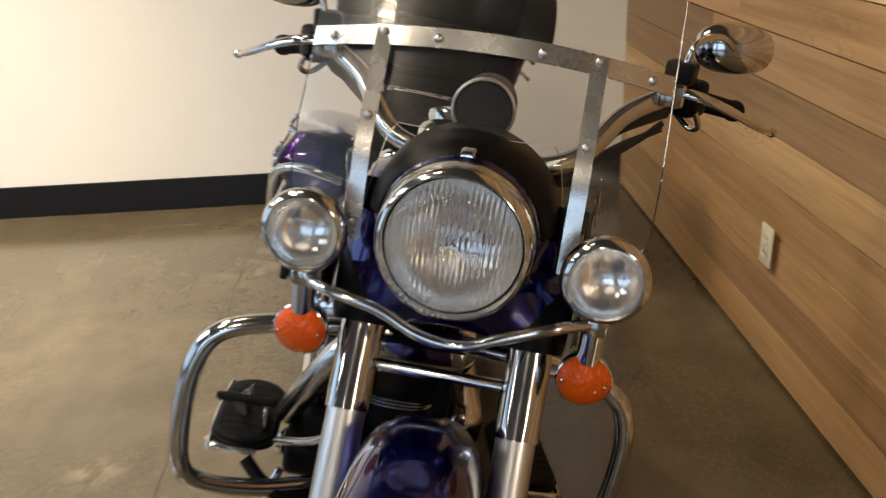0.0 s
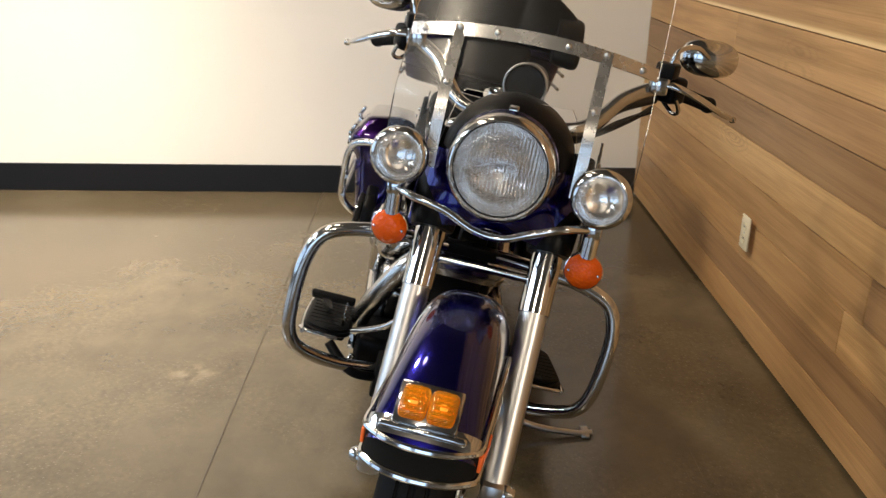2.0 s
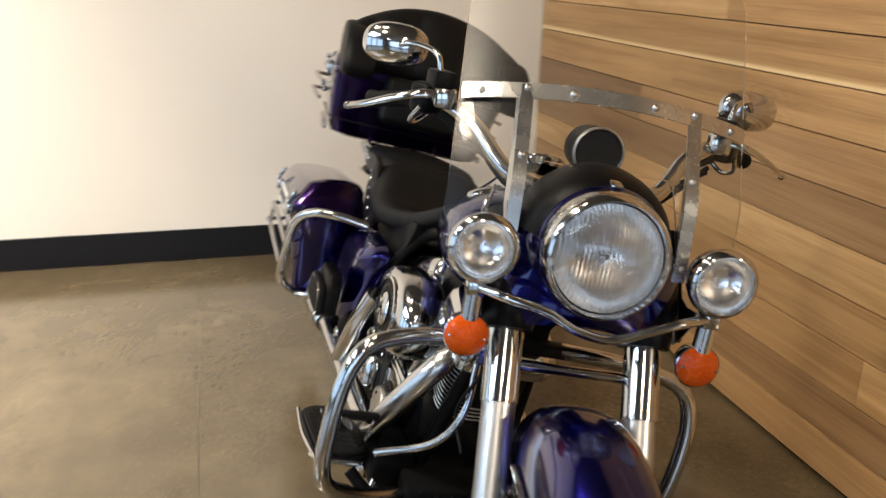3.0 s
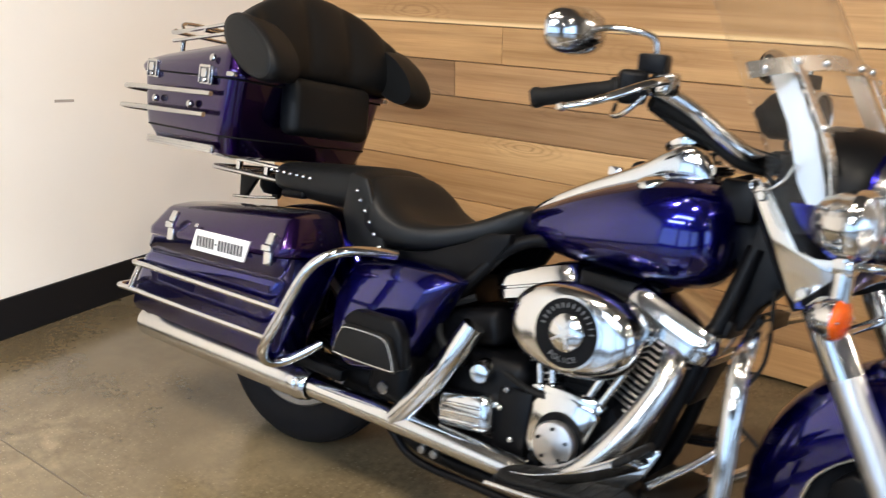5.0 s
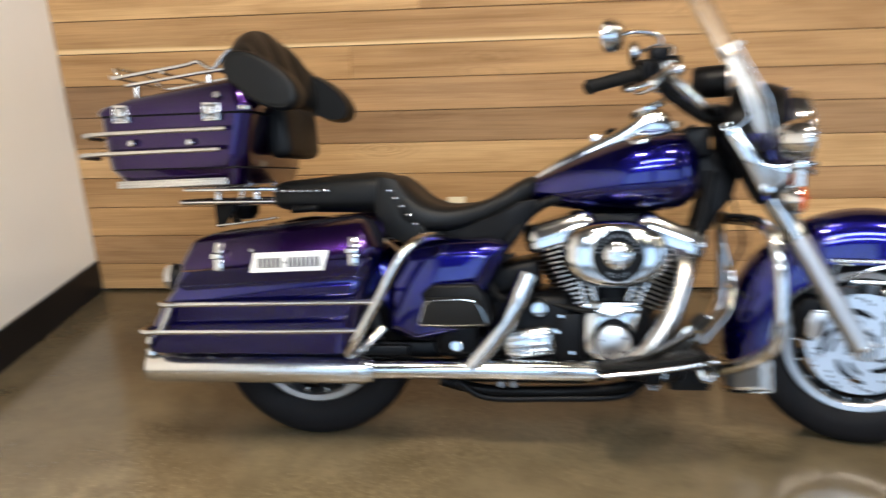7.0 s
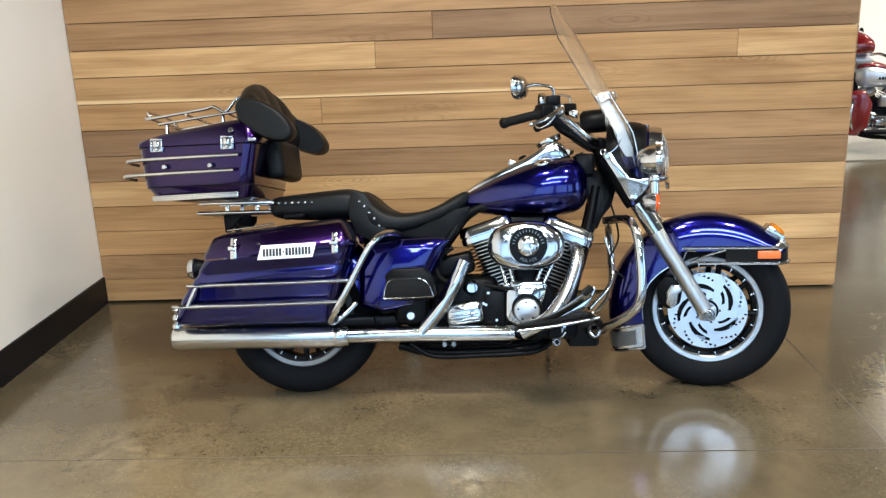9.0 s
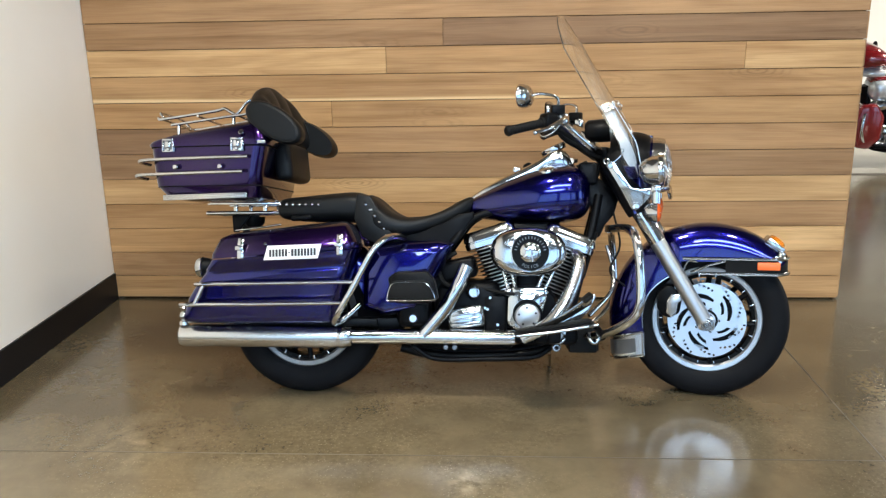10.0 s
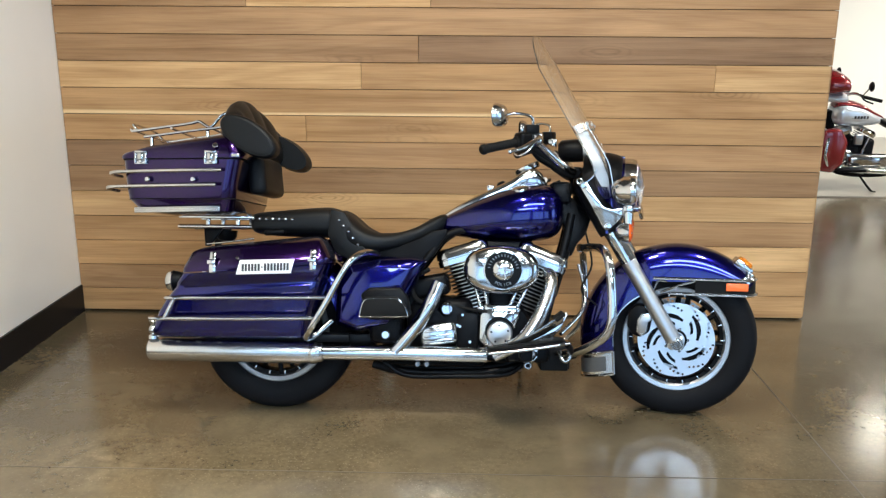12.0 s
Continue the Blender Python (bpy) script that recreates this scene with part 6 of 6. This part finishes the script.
for s in (-1, 1):
    for x in (-0.500, -0.221):
        o_ = s * 0.032 * (-0.221 - x) / 0.28
        la = B()
        box(la, (x, s * 0.301 - o_, 0.981), (0.050, 0.008, 0.050), 0.003)
        box(la, (x, s * 0.306 - o_, 1.003), (0.046, 0.010, 0.008), 0.003)
        for dx in (-0.020, 0.020):
            box(la, (x + dx, s * 0.306 - o_, 0.980), (0.006, 0.010, 0.042), 0.002)
        latch = part("trunk_latch", la, "chrome", trunk, "chrome trunk latch")
        part("latch_hook", box(B(), (x, s * 0.3085 - o_, 0.985), (0.022, 0.010, 0.024), 0.004), "chrome", latch)
        part("latch_key", disc(B(), (x, s * 0.306 - o_, 0.966), (0, s, 0), 0.007, 0.006, 0.002, 14), "chrome", latch)
        part("latch_gap", box(B(), (x, s * 0.3055 - o_, 0.9835), (0.032, 0.002, 0.034)), "latch_grey", latch, smooth=0)
    for z0, xr in ((0.928, -0.175), (0.872, -0.195)):
        part("trunk_rail", tube(B(), ((xr, s * 0.318, z0 + 0.006), (-0.30, s * 0.315, z0 + 0.003), (-0.50, s * 0.302, z0 - 0.002), (-0.595 - (0.928 - z0) * 0.2, s * 0.290, z0 - 0.006), (-0.618 - (0.928 - z0) * 0.2, s * 0.25, z0 - 0.010), (-0.615 - (0.928 - z0) * 0.2, s * 0.17, z0 - 0.012)), 0.0068, 12, 6), "brushed", trunk, "chrome trunk guard rail")
    for x in (-0.47, -0.29):
        part("rail_post", disc(B(), (x, s * (0.284 + (x + 0.29) * 0.09), 0.899), (0, s, 0), 0.010, 0.016, 0.003, 14), "chrome", trunk)
    tr = B()
    box(tr, (-0.36, s * 0.262, 0.786), (0.345, 0.010, 0.022), 0.003, Matrix.Rotation(radians(s * 6.0), 3, "Z") @ Matrix.Rotation(radians(-1.5), 3, "Y"))
    trim_ = part("trunk_trim", tr, "brushed", trunk, "ribbed bright trim along the trunk's foot")
    for dz in (-0.006, 0.001, 0.008):
        part("trunk_trim", box(B(), (-0.36, s * 0.2685, 0.786 + dz), (0.34, 0.004, 0.0035), 0.001, Matrix.Rotation(radians(s * 6.0), 3, "Z") @ Matrix.Rotation(radians(-1.5), 3, "Y")), "chrome", trunk)
    part("trunk_lock", disc(B(), (-0.205, s * 0.297, 1.026), (0, s, 0.3), 0.010, 0.008, 0.002, 18), "chrome", trunk)
    part("hinge_tab", box(B(), (-0.128, s * 0.296, 0.991), (0.03, 0.014, 0.012), 0.003), "satin", trunk)
    # rack bars on the lid
    part("rack_bar", tube(B(), ((-0.185, s * 0.16, 1.172), (-0.222, s * 0.165, 1.163), (-0.262, s * 0.17, 1.116), (-0.285, s * 0.17, 1.121), (-0.312, s * 0.17, 1.136), (-0.345, s * 0.17, 1.128), (-0.45, s * 0.17, 1.112), (-0.565, s * 0.17, 1.096), (-0.588, s * 0.15, 1.104)), 0.0062, 10, 6), "chrome", trunk, "chrome luggage rack bar")
    part("rack_bar", tube(B(), ((-0.20, s * 0.205, 1.112), (-0.24, s * 0.205, 1.105), (-0.30, s * 0.205, 1.098), (-0.40, s * 0.205, 1.084), (-0.515, s * 0.205, 1.068)), 0.0055, 10, 6), "chrome", trunk, "chrome luggage rack bar")
    for x in (-0.27, -0.49):
        part("rack_foot", rod(B(), (x, s * 0.19, 1.106 + (x + 0.27) * 0.15), (x, s * 0.19, 1.05 + (x + 0.27) * 0.11), 0.007), "chrome", trunk)
for x, z in ((-0.28, 1.119), (-0.42, 1.108), (-0.565, 1.096)):
    part("rack_bar", rod(B(), (x, -0.175, z), (x, 0.175, z), 0.0052), "chrome", trunk)
part("rack_stop", tube(B(), ((-0.565, -0.13, 1.096), (-0.592, -0.12, 1.128), (-0.598, 0, 1.133), (-0.592, 0.12, 1.128), (-0.565, 0.13, 1.096)), 0.0055, 10, 6), "chrome", trunk)

# backrest with wrap-round arms
pad = B()
rings = []
for i in range(41):
    y = -0.308 + 0.616 * i / 40
    k_ = abs(y) / 0.308
    end = math.sqrt(max(0.02, 1 - max(0, (k_ - 0.86) / 0.14) ** 2)) if k_ > 0.86 else 1
    top = 1.25 - 0.118 * k_ ** 2.1
    bot = 1.0 + 0.0 * k_
    cz, hz_ = (top + bot) / 2, (top - bot) / 2
    thick = 0.036 + 0.012 * k_ ** 2 + 0.013 * abs(math.cos(math.pi * y / 0.155)) ** 0.7
    tiltv = V(-0.36, 0, 1).normalized()
    nrm = V(1, 0, 0.36).normalized()
    rings.append(oval((-0.135 + 0.025 * k_ ** 2, y, cz), thick * end, hz_ * (0.6 + 0.4 * end), 28, 2.5, nrm, tiltv))
loft(pad, rings)
bmesh.ops.recalc_face_normals(pad, faces=pad.faces)
shift_ = Matrix.Translation((-0.012, 0.018, 0)) @ Matrix.Translation((-0.13, 0, 0)) @ Matrix.Rotation(radians(-2.0), 4, "Z") @ Matrix.Translation((0.13, 0, 0))
back = part("backrest", pad, "leather", bike, "black padded backrest with wrap-round arms", 60)
for s in (-1, 1):
    arm = B()
    rings = []
    slant, rise_ = V(0.85, 0, -0.53).normalized(), V(0.53, 0, 0.85).normalized()
    for y, k_ in ((0.215, 0.90), (0.25, 0.96), (0.285, 1.0), (0.296, 0.985), (0.305, 0.93), (0.310, 0.84), (0.3115, 0.70)):
        rings.append(oval((-0.064, s * y, 1.066), 0.124 * k_ ** 0.7, 0.060 * k_, 40, 2.1, slant, rise_))
    loft(arm, rings)
    bmesh.ops.recalc_face_normals(arm, faces=arm.faces)
    part("backrest_arm", arm, "leather", back, "slanted padded leather wing", 60)
    part("arm_seam", tube(B(), oval((-0.064, s * 0.3075, 1.066), 0.113, 0.0525, 40, 2.1, slant, rise_), 0.0022, 6, 1, True), "leather", back)
lp_ = B()
box(lp_, (-0.076, 0, 0.934), (0.072, 0.30, 0.155), 0.026, Matrix.Rotation(radians(-6), 3, "Y"), 4)
part("lumbar_pad", lp_, "leather", back, "black padded lower backrest", 60)
back.matrix_basis = shift_

# rack under the trunk, rear lamps
rk = part("luggage_rack", tube(B(), ((-0.05, -0.095, 0.700), (-0.08, -0.10, 0.722), (-0.12, -0.105, 0.727), (-0.25, -0.105, 0.727), (-0.385, -0.10, 0.726), (-0.412, -0.075, 0.726), (-0.412, 0.075, 0.726), (-0.385, 0.10, 0.726), (-0.12, 0.105, 0.727), (-0.05, 0.095, 0.700)), 0.008, 12, 5), "chrome", bike, "chrome luggage rack under the trunk")
for x in (-0.29, -0.17):
    for y in (-0.10, 0.10):
        part("rack_mount", box(B(), (x, y, 0.744), (0.016, 0.016, 0.04), 0.003), "chrome", rk)
    part("rack_mount", rod(B(), (x, -0.105, 0.727), (x, 0.105, 0.727), 0.007), "chrome", rk)
for y in (-0.12, 0.12):
    part("rack_rail", box(B(), (-0.24, y, 0.764), (0.30, 0.014, 0.010), 0.003), "chrome", rk)
part("rack_stay", plate(B(), ((-0.318, 0.722), (-0.240, 0.722), (-0.262, 0.690), (-0.290, 0.648), (-0.312, 0.648)), -0.07, -0.055, 0.003), "black", rk)
part("rack_stay", plate(B(), ((-0.318, 0.722), (-0.240, 0.722), (-0.262, 0.690), (-0.290, 0.648), (-0.312, 0.648)), 0.055, 0.07, 0.003), "black", rk)
part("rack_cup", lathe(B(), [(0.0, 0.0), (0.030, 0.004), (0.042, 0.02), (0.044, 0.045), (0.0, 0.046)], (-0.245, 0, 0.668), (0, 0, 1), 24), "black", rk)
part("fender_strut", tube(B(), ((-0.29, -0.11, 0.656), (-0.20, -0.115, 0.666), (-0.10, -0.12, 0.680)), 0.004, 10, 4), "chrome", bike)
part("seat_bracket", box(B(), (-0.012, -0.135, 0.706), (0.085, 0.03, 0.022), 0.009, Matrix.Rotation(radians(-4), 3, "Y"), 3), "black", bike)
for s in (-1, 1):
    ts = part("rear_turn_signal", lathe(B(), [(0.0, 0.05), (0.018, 0.048), (0.031, 0.034), (0.037, 0.010), (0.038, 0.0)], (-0.385, s * 0.21, 0.512), (1, 0, 0), 32), "black", bike, "round rear turn signal with a bright bezel")
    part("signal_bezel", lathe(B(), [(0.037, 0.004), (0.041, 0.0), (0.040, -0.012), (0.034, -0.022), (0.02, -0.030), (0, -0.033)], (-0.385, s * 0.21, 0.512), (1, 0, 0), 32), "chrome", ts)
part("lamp_crossbar", rod(B(), (-0.36, -0.21, 0.512), (-0.36, 0.21, 0.512), 0.009), "chrome", bike)

# ---- red and silver motorcycle at the back of the showroom; it faces the cream wall ----
far_bike = thing("motorcycle", "red and silver touring motorcycle with chrome engine, parked at the back", "motorcycle", pose(6.77, 4.2, 0.012, 0, 0, 180) @ pose(0, 0, 0, -8) @ Matrix.Scale(0.93, 4))
for nm, cx in (("front_wheel", 1.60), ("rear_wheel", 0.0)):
    fw = part(nm, lathe(B(), [(0.185, -0.05), (0.21, -0.05), (0.20, -0.03), (0.20, 0.03), (0.21, 0.05), (0.185, 0.05), (0.18, 0), (0.185, -0.05)], (cx, 0, 0.31), (0, 1, 0), 40), "chrome", far_bike)
    part("tyre", lathe(B(), [(0.205, -0.05), (0.25, -0.066), (0.29, -0.058), (0.311, -0.02), (0.311, 0.02), (0.29, 0.058), (0.25, 0.066), (0.205, 0.05)], (cx, 0, 0.31), (0, 1, 0), 48), "tyre", fw)
    part("brake_disc", lathe(B(), [(0.05, 0.07), (0.145, 0.07), (0.145, 0.075), (0.05, 0.075)], (cx, 0, 0.31), (0, 1, 0), 40), "disc", fw)
    for i in range(9):
        part("spoke", rod(B(), (cx, 0, 0.31), (cx + 0.19 * math.cos(i * 0.698), 0, 0.31 + 0.19 * math.sin(i * 0.698)), 0.011, 8), "black", fw)
ff = bmesh.new()
loft(ff, [[V(1.60, 0, 0.31) + V(math.cos(q), 0, math.sin(q)) * (0.22 + 0.165 * abs(math.sin(math.pi * j / 16)) ** 0.75) + V(0, 0.1 * math.copysign(abs(math.cos(math.pi * j / 16)) ** 0.75, math.cos(math.pi * j / 16)), 0) for j in range(17)] for q in (radians(38 + 7 * i) for i in range(23))], closed=False)
bmesh.ops.recalc_face_normals(ff, faces=ff.faces)
bmesh.ops.solidify(ff, geom=ff.faces[:], thickness=0.003)
part("front_fender", ff, "red_paint", far_bike, "dark red front fender", 50)
part("fender_spear", tube(B(), ((1.30, 0.1, 0.42), (1.36, 0.103, 0.52), (1.45, 0.103, 0.59)), 0.010, 8, 5), "chrome", far_bike)
for s in (-1, 1):
    part("fork_leg", tube(B(), ((1.60, s * 0.125, 0.31), (1.33, s * 0.125, 0.80)), 0.03, 16), "chrome", far_bike)
fr_ = B()
loft(fr_, [oval((x, 0, z), w_, h_, 32, 2.6) for x, z, w_, h_ in ((1.50, 1.12, 0.10, 0.06), (1.44, 1.13, 0.24, 0.10), (1.34, 1.15, 0.33, 0.12), (1.24, 1.16, 0.36, 0.122), (1.18, 1.16, 0.37, 0.112), (1.14, 1.15, 0.36, 0.095))])
bmesh.ops.recalc_face_normals(fr_, faces=fr_.faces)
part("fairing", fr_, "red_paint", far_bike, "dark red handlebar fairing", 50)
fl_ = B()
loft(fl_, [oval((x, 0, 1.015), w_, 0.055, 28, 2.4) for x, w_ in ((1.42, 0.10), (1.34, 0.24), (1.22, 0.31), (1.12, 0.31))])
bmesh.ops.recalc_face_normals(fl_, faces=fl_.faces)
part("fairing_skirt", fl_, "silver_paint", far_bike, "silver lower fairing", 50)
for s in (-1, 1):
    lw = B()
    plate(lw, ((1.06, 0.34), (1.16, 0.24), (1.30, 0.26), (1.34, 0.55), (1.30, 0.70), (1.14, 0.72), (1.05, 0.58)), s * 0.24, s * 0.34, 0.03)
    part("leg_shield", lw, "red_paint", far_bike, "dark red leg shield", 50)
    part("grip", tube(B(), ((0.98, s * 0.33, 1.05), (0.84, s * 0.43, 1.03)), 0.018, 14), "rubber", far_bike)
    part("handlebar_half", tube(B(), ((1.12, s * 0.06, 1.0), (1.05, s * 0.25, 1.07), (0.98, s * 0.33, 1.05)), 0.014, 12, 5), "chrome", far_bike)
    part("lever", tube(B(), ((1.0, s * 0.32, 1.05), (1.0, s * 0.40, 1.03), (0.94, s * 0.46, 1.01)), 0.008, 10, 5), "black", far_bike)
    part("mirror", lathe(B(), [(0, 0.02), (0.03, 0.016), (0.05, 0.0), (0.05, -0.008), (0, -0.01)], (0.96, s * 0.40, 1.17), (1, 0, 0), 28), "black", far_bike)
    part("mirror_stem", rod(B(), (0.97, s * 0.40, 1.16), (1.0, s * 0.33, 1.06), 0.006), "black", far_bike)
    sb = B()
    loft(sb, [rounded(a, c, *sorted((s * 0.17, s * o)), 0.05, z, 5, 0.03) for a, c, o, z in ((-0.42, 0.15, 0.34, 0.33), (-0.44, 0.18, 0.38, 0.36), (-0.36, 0.24, 0.40, 0.52), (-0.30, 0.26, 0.40, 0.60), (-0.24, 0.22, 0.34, 0.67))])
    bmesh.ops.recalc_face_normals(sb, faces=sb.faces)
    part("saddlebag", sb, "red_paint", far_bike, "dark red saddlebag", 50)
    part("muffler", tube(B(), ((-0.45, s * 0.32, 0.25), (0.15, s * 0.31, 0.25)), 0.046, 24), "chrome", far_bike)
    part("floorboard", box(B(), (0.97, s * 0.31, 0.28), (0.30, 0.11, 0.03), 0.008), "black", far_bike)
    part("engine_guard", tube(B(), ((1.21, s * 0.06, 0.66), (1.25, s * 0.30, 0.65), (1.28, s * 0.37, 0.45), (1.20, s * 0.30, 0.30), (1.10, s * 0.1, 0.27)), 0.015, 12, 6), "chrome", far_bike)
t2 = B()
loft(t2, along(smooth_stations(((0.60, 0.72, 0.77, 0.05), (0.70, 0.69, 0.82, 0.10), (0.85, 0.68, 0.90, 0.145), (1.0, 0.68, 0.94, 0.165), (1.10, 0.70, 0.93, 0.15), (1.15, 0.76, 0.87, 0.07))), 36, 2.4))
bmesh.ops.recalc_face_normals(t2, faces=t2.faces)
far_tank = part("fuel_tank", t2, "silver_paint", far_bike, "silver fuel tank with a red upper panel", 60)
t3 = B()
loft(t3, along(smooth_stations(((0.60, 0.76, 0.785, 0.04), (0.70, 0.795, 0.838, 0.078), (0.85, 0.855, 0.918, 0.110), (1.0, 0.885, 0.956, 0.122), (1.10, 0.88, 0.945, 0.11), (1.14, 0.87, 0.90, 0.06))), 32, 2.3))
bmesh.ops.recalc_face_normals(t3, faces=t3.faces)
part("tank_panel", t3, "red_paint", far_tank, "red tank panel", 60)
for i in range(7):
    part("tank_bar", box(B(), (0.82 + i * 0.032, 0.158 + 0.0015 * (3 - abs(i - 3)), 0.80), (0.022, 0.006, 0.03), 0.002), "ink", far_tank)
s2 = B()
loft(s2, along(smooth_stations(((0.66, 0.74, 0.78, 0.06), (0.55, 0.66, 0.75, 0.12), (0.40, 0.63, 0.72, 0.17), (0.28, 0.63, 0.80, 0.18), (0.15, 0.68, 0.83, 0.16), (-0.10, 0.70, 0.80, 0.13))), 32, 3.0))
bmesh.ops.recalc_face_normals(s2, faces=s2.faces)
part("seat", s2, "leather", far_bike, "black two-up seat", 60)
part("crankcase", lathe(B(), [(0, -0.11), (0.125, -0.10), (0.13, 0.10), (0, 0.11)], (0.88, 0, 0.33), (0, 1, 0), 36), "black", far_bike)
part("engine_block", box(B(), (0.88, 0.0, 0.38), (0.46, 0.18, 0.34), 0.04, None, 3), "black", far_bike, "black engine block")
part("cam_cover", disc(B(), (0.97, 0.10, 0.36), (0, 1, 0), 0.085, 0.05, 0.012, 32), "chrome", far_bike)
part("exhaust_pipe", tube(B(), ((1.14, 0.10, 0.58), (1.19, 0.16, 0.48), (1.16, 0.22, 0.34), (1.02, 0.26, 0.27), (0.6, 0.28, 0.25), (0.15, 0.31, 0.25)), 0.027, 14, 5), "chrome", far_bike, "chrome exhaust pipe")
part("oil_line", tube(B(), ((1.10, 0.13, 0.30), (1.18, 0.16, 0.26), (1.24, 0.14, 0.36)), 0.012, 10, 5), "chrome", far_bike)
for px_, pz_ in ((0.80, 0.46), (0.96, 0.46)):
    part("pushrod_tube", rod(B(), (px_, 0.12, pz_ - 0.06), (px_ + (px_ - 0.88) * 0.7, 0.12, pz_ + 0.12), 0.012), "chrome", far_bike)
part("oil_filter", disc(B(), (1.06, 0.12, 0.40), (0.3, 1, 0), 0.04, 0.08, 0.01, 24), "black", far_bike)
part("carburettor_cover", box(B(), (0.86, 0.13, 0.56), (0.09, 0.06, 0.12), 0.02, None, 3), "satin", far_bike)
part("primary_cover", box(B(), (0.70, 0.165, 0.32), (0.52, 0.10, 0.19), 0.06, None, 4), "chrome", far_bike, "chrome primary cover")
part("derby_cover", disc(B(), (0.56, 0.215, 0.32), (0, 1, 0), 0.085, 0.02, 0.006, 36), "chrome", far_bike)
for tl_ in (-24, 24):
    d = V(math.sin(radians(tl_)), 0, math.cos(radians(tl_)))
    u = V(d.z, 0, -d.x)
    for i in range(8):
        fb = B()
        c = V(0.88, 0, 0.33) + d * (0.13 + i * 0.02)
        loft(fb, (oval(c, 0.085, 0.1, 24, 2.6, u, V(0, 1, 0)), oval(c + d * 0.008, 0.085, 0.1, 24, 2.6, u, V(0, 1, 0))))
        part("cooling_fin", fb, "black", far_bike)
    rb = B()
    loft(rb, [oval(V(0.88, 0, 0.33) + d * h_, a, a, 28, 4, u, V(0, 1, 0)) for h_, a in ((0.29, 0.10), (0.33, 0.105), (0.355, 0.08))])
    bmesh.ops.recalc_face_normals(rb, faces=rb.faces)
    part("rocker_box", rb, "chrome", far_bike)
part("header_pipe", tube(B(), ((1.08, 0.12, 0.52), (1.10, 0.17, 0.40), (1.02, 0.22, 0.28), (0.80, 0.26, 0.24)), 0.028, 14, 5), "chrome", far_bike)
part("frame", tube(B(), ((1.16, 0, 0.84), (1.12, 0, 0.60), (1.04, 0, 0.22), (0.5, 0, 0.16), (0.1, 0, 0.30)), 0.05, 12, 5), "black", far_bike)
part("side_stand", tube(B(), ((0.80, 0.10, 0.20), (0.72, 0.30, 0.06), (0.70, 0.38, 0.054)), 0.012, 10, 5), "black", far_bike)


# ---- cedar boards, one by one ----
# joints along each row, from the floor up, and the tone of each board
H_, G_, T_, N_ = "wood_honey", "wood_gold", "wood_tan", "wood_brown"
ROWS = (
    ((), (H_,)),
    ((2.9,), (T_, H_)),
    ((2.35,), (H_, G_)),
    ((2.45,), (H_, T_)),
    ((), (G_,)),
    ((), ("wood_umber",)),
    ((1.05,), (N_, T_)),
    ((1.26,), (H_, H_)),
    ((), ("wood_sapwood",)),
    ((1.55, 3.333), (G_, H_, G_)),
    ((1.84,), (T_, N_)),
    ((), (T_,)),
    ((0.98, 1.9), (T_, G_, T_)),
    ((1.3,), (H_, T_)),
    ((2.2,), (T_, G_)),
    ((0.9, 3.1), (N_, H_, T_)),
    ((1.7,), (G_, H_)),
    ((2.8,), (H_, N_)),
    ((1.2,), (T_, H_)),
    ((2.0,), (H_, G_)),
    ((0.7,), (G_, T_)),
    ((2.6,), (T_, H_)),
    ((1.5,), (H_, T_)),
)
host = bpy.data.objects["wall_partition"]
rng = random.Random(5)
for k, (cuts, tones) in enumerate(ROWS):
    ends = (0.002, *cuts, WALL_END)
    for i, tone in enumerate(tones):
        a, c = ends[i] + 0.0008, ends[i + 1] - 0.0008
        low = 0.012 if k == 0 else k * ROW + 0.0016
        hgt = (k + 1) * ROW - 0.0016 - low
        proud = rng.uniform(0.0, 0.0015)
        bd = part("board", box(B(), (0, 0, 0), (c - a, 0.02, hgt), 0.0016, None, 1), tone, host, smooth=0)
        bd.matrix_basis = pose((a + c) / 2, 0.009 - proud, low + hgt / 2)
for k in range(len(ROWS)):
    low = 0.012 if k == 0 else k * ROW + 0.0016
    hgt = (k + 1) * ROW - 0.0016 - low
    bd = part("end_board", box(B(), (0, 0, 0), (0.02, WALL_D - 0.004, hgt), 0.0016, None, 1), (H_, T_)[k % 2], host, smooth=0)
    bd.matrix_basis = pose(WALL_END + 0.006, WALL_D / 2 + 0.022, low + hgt / 2)
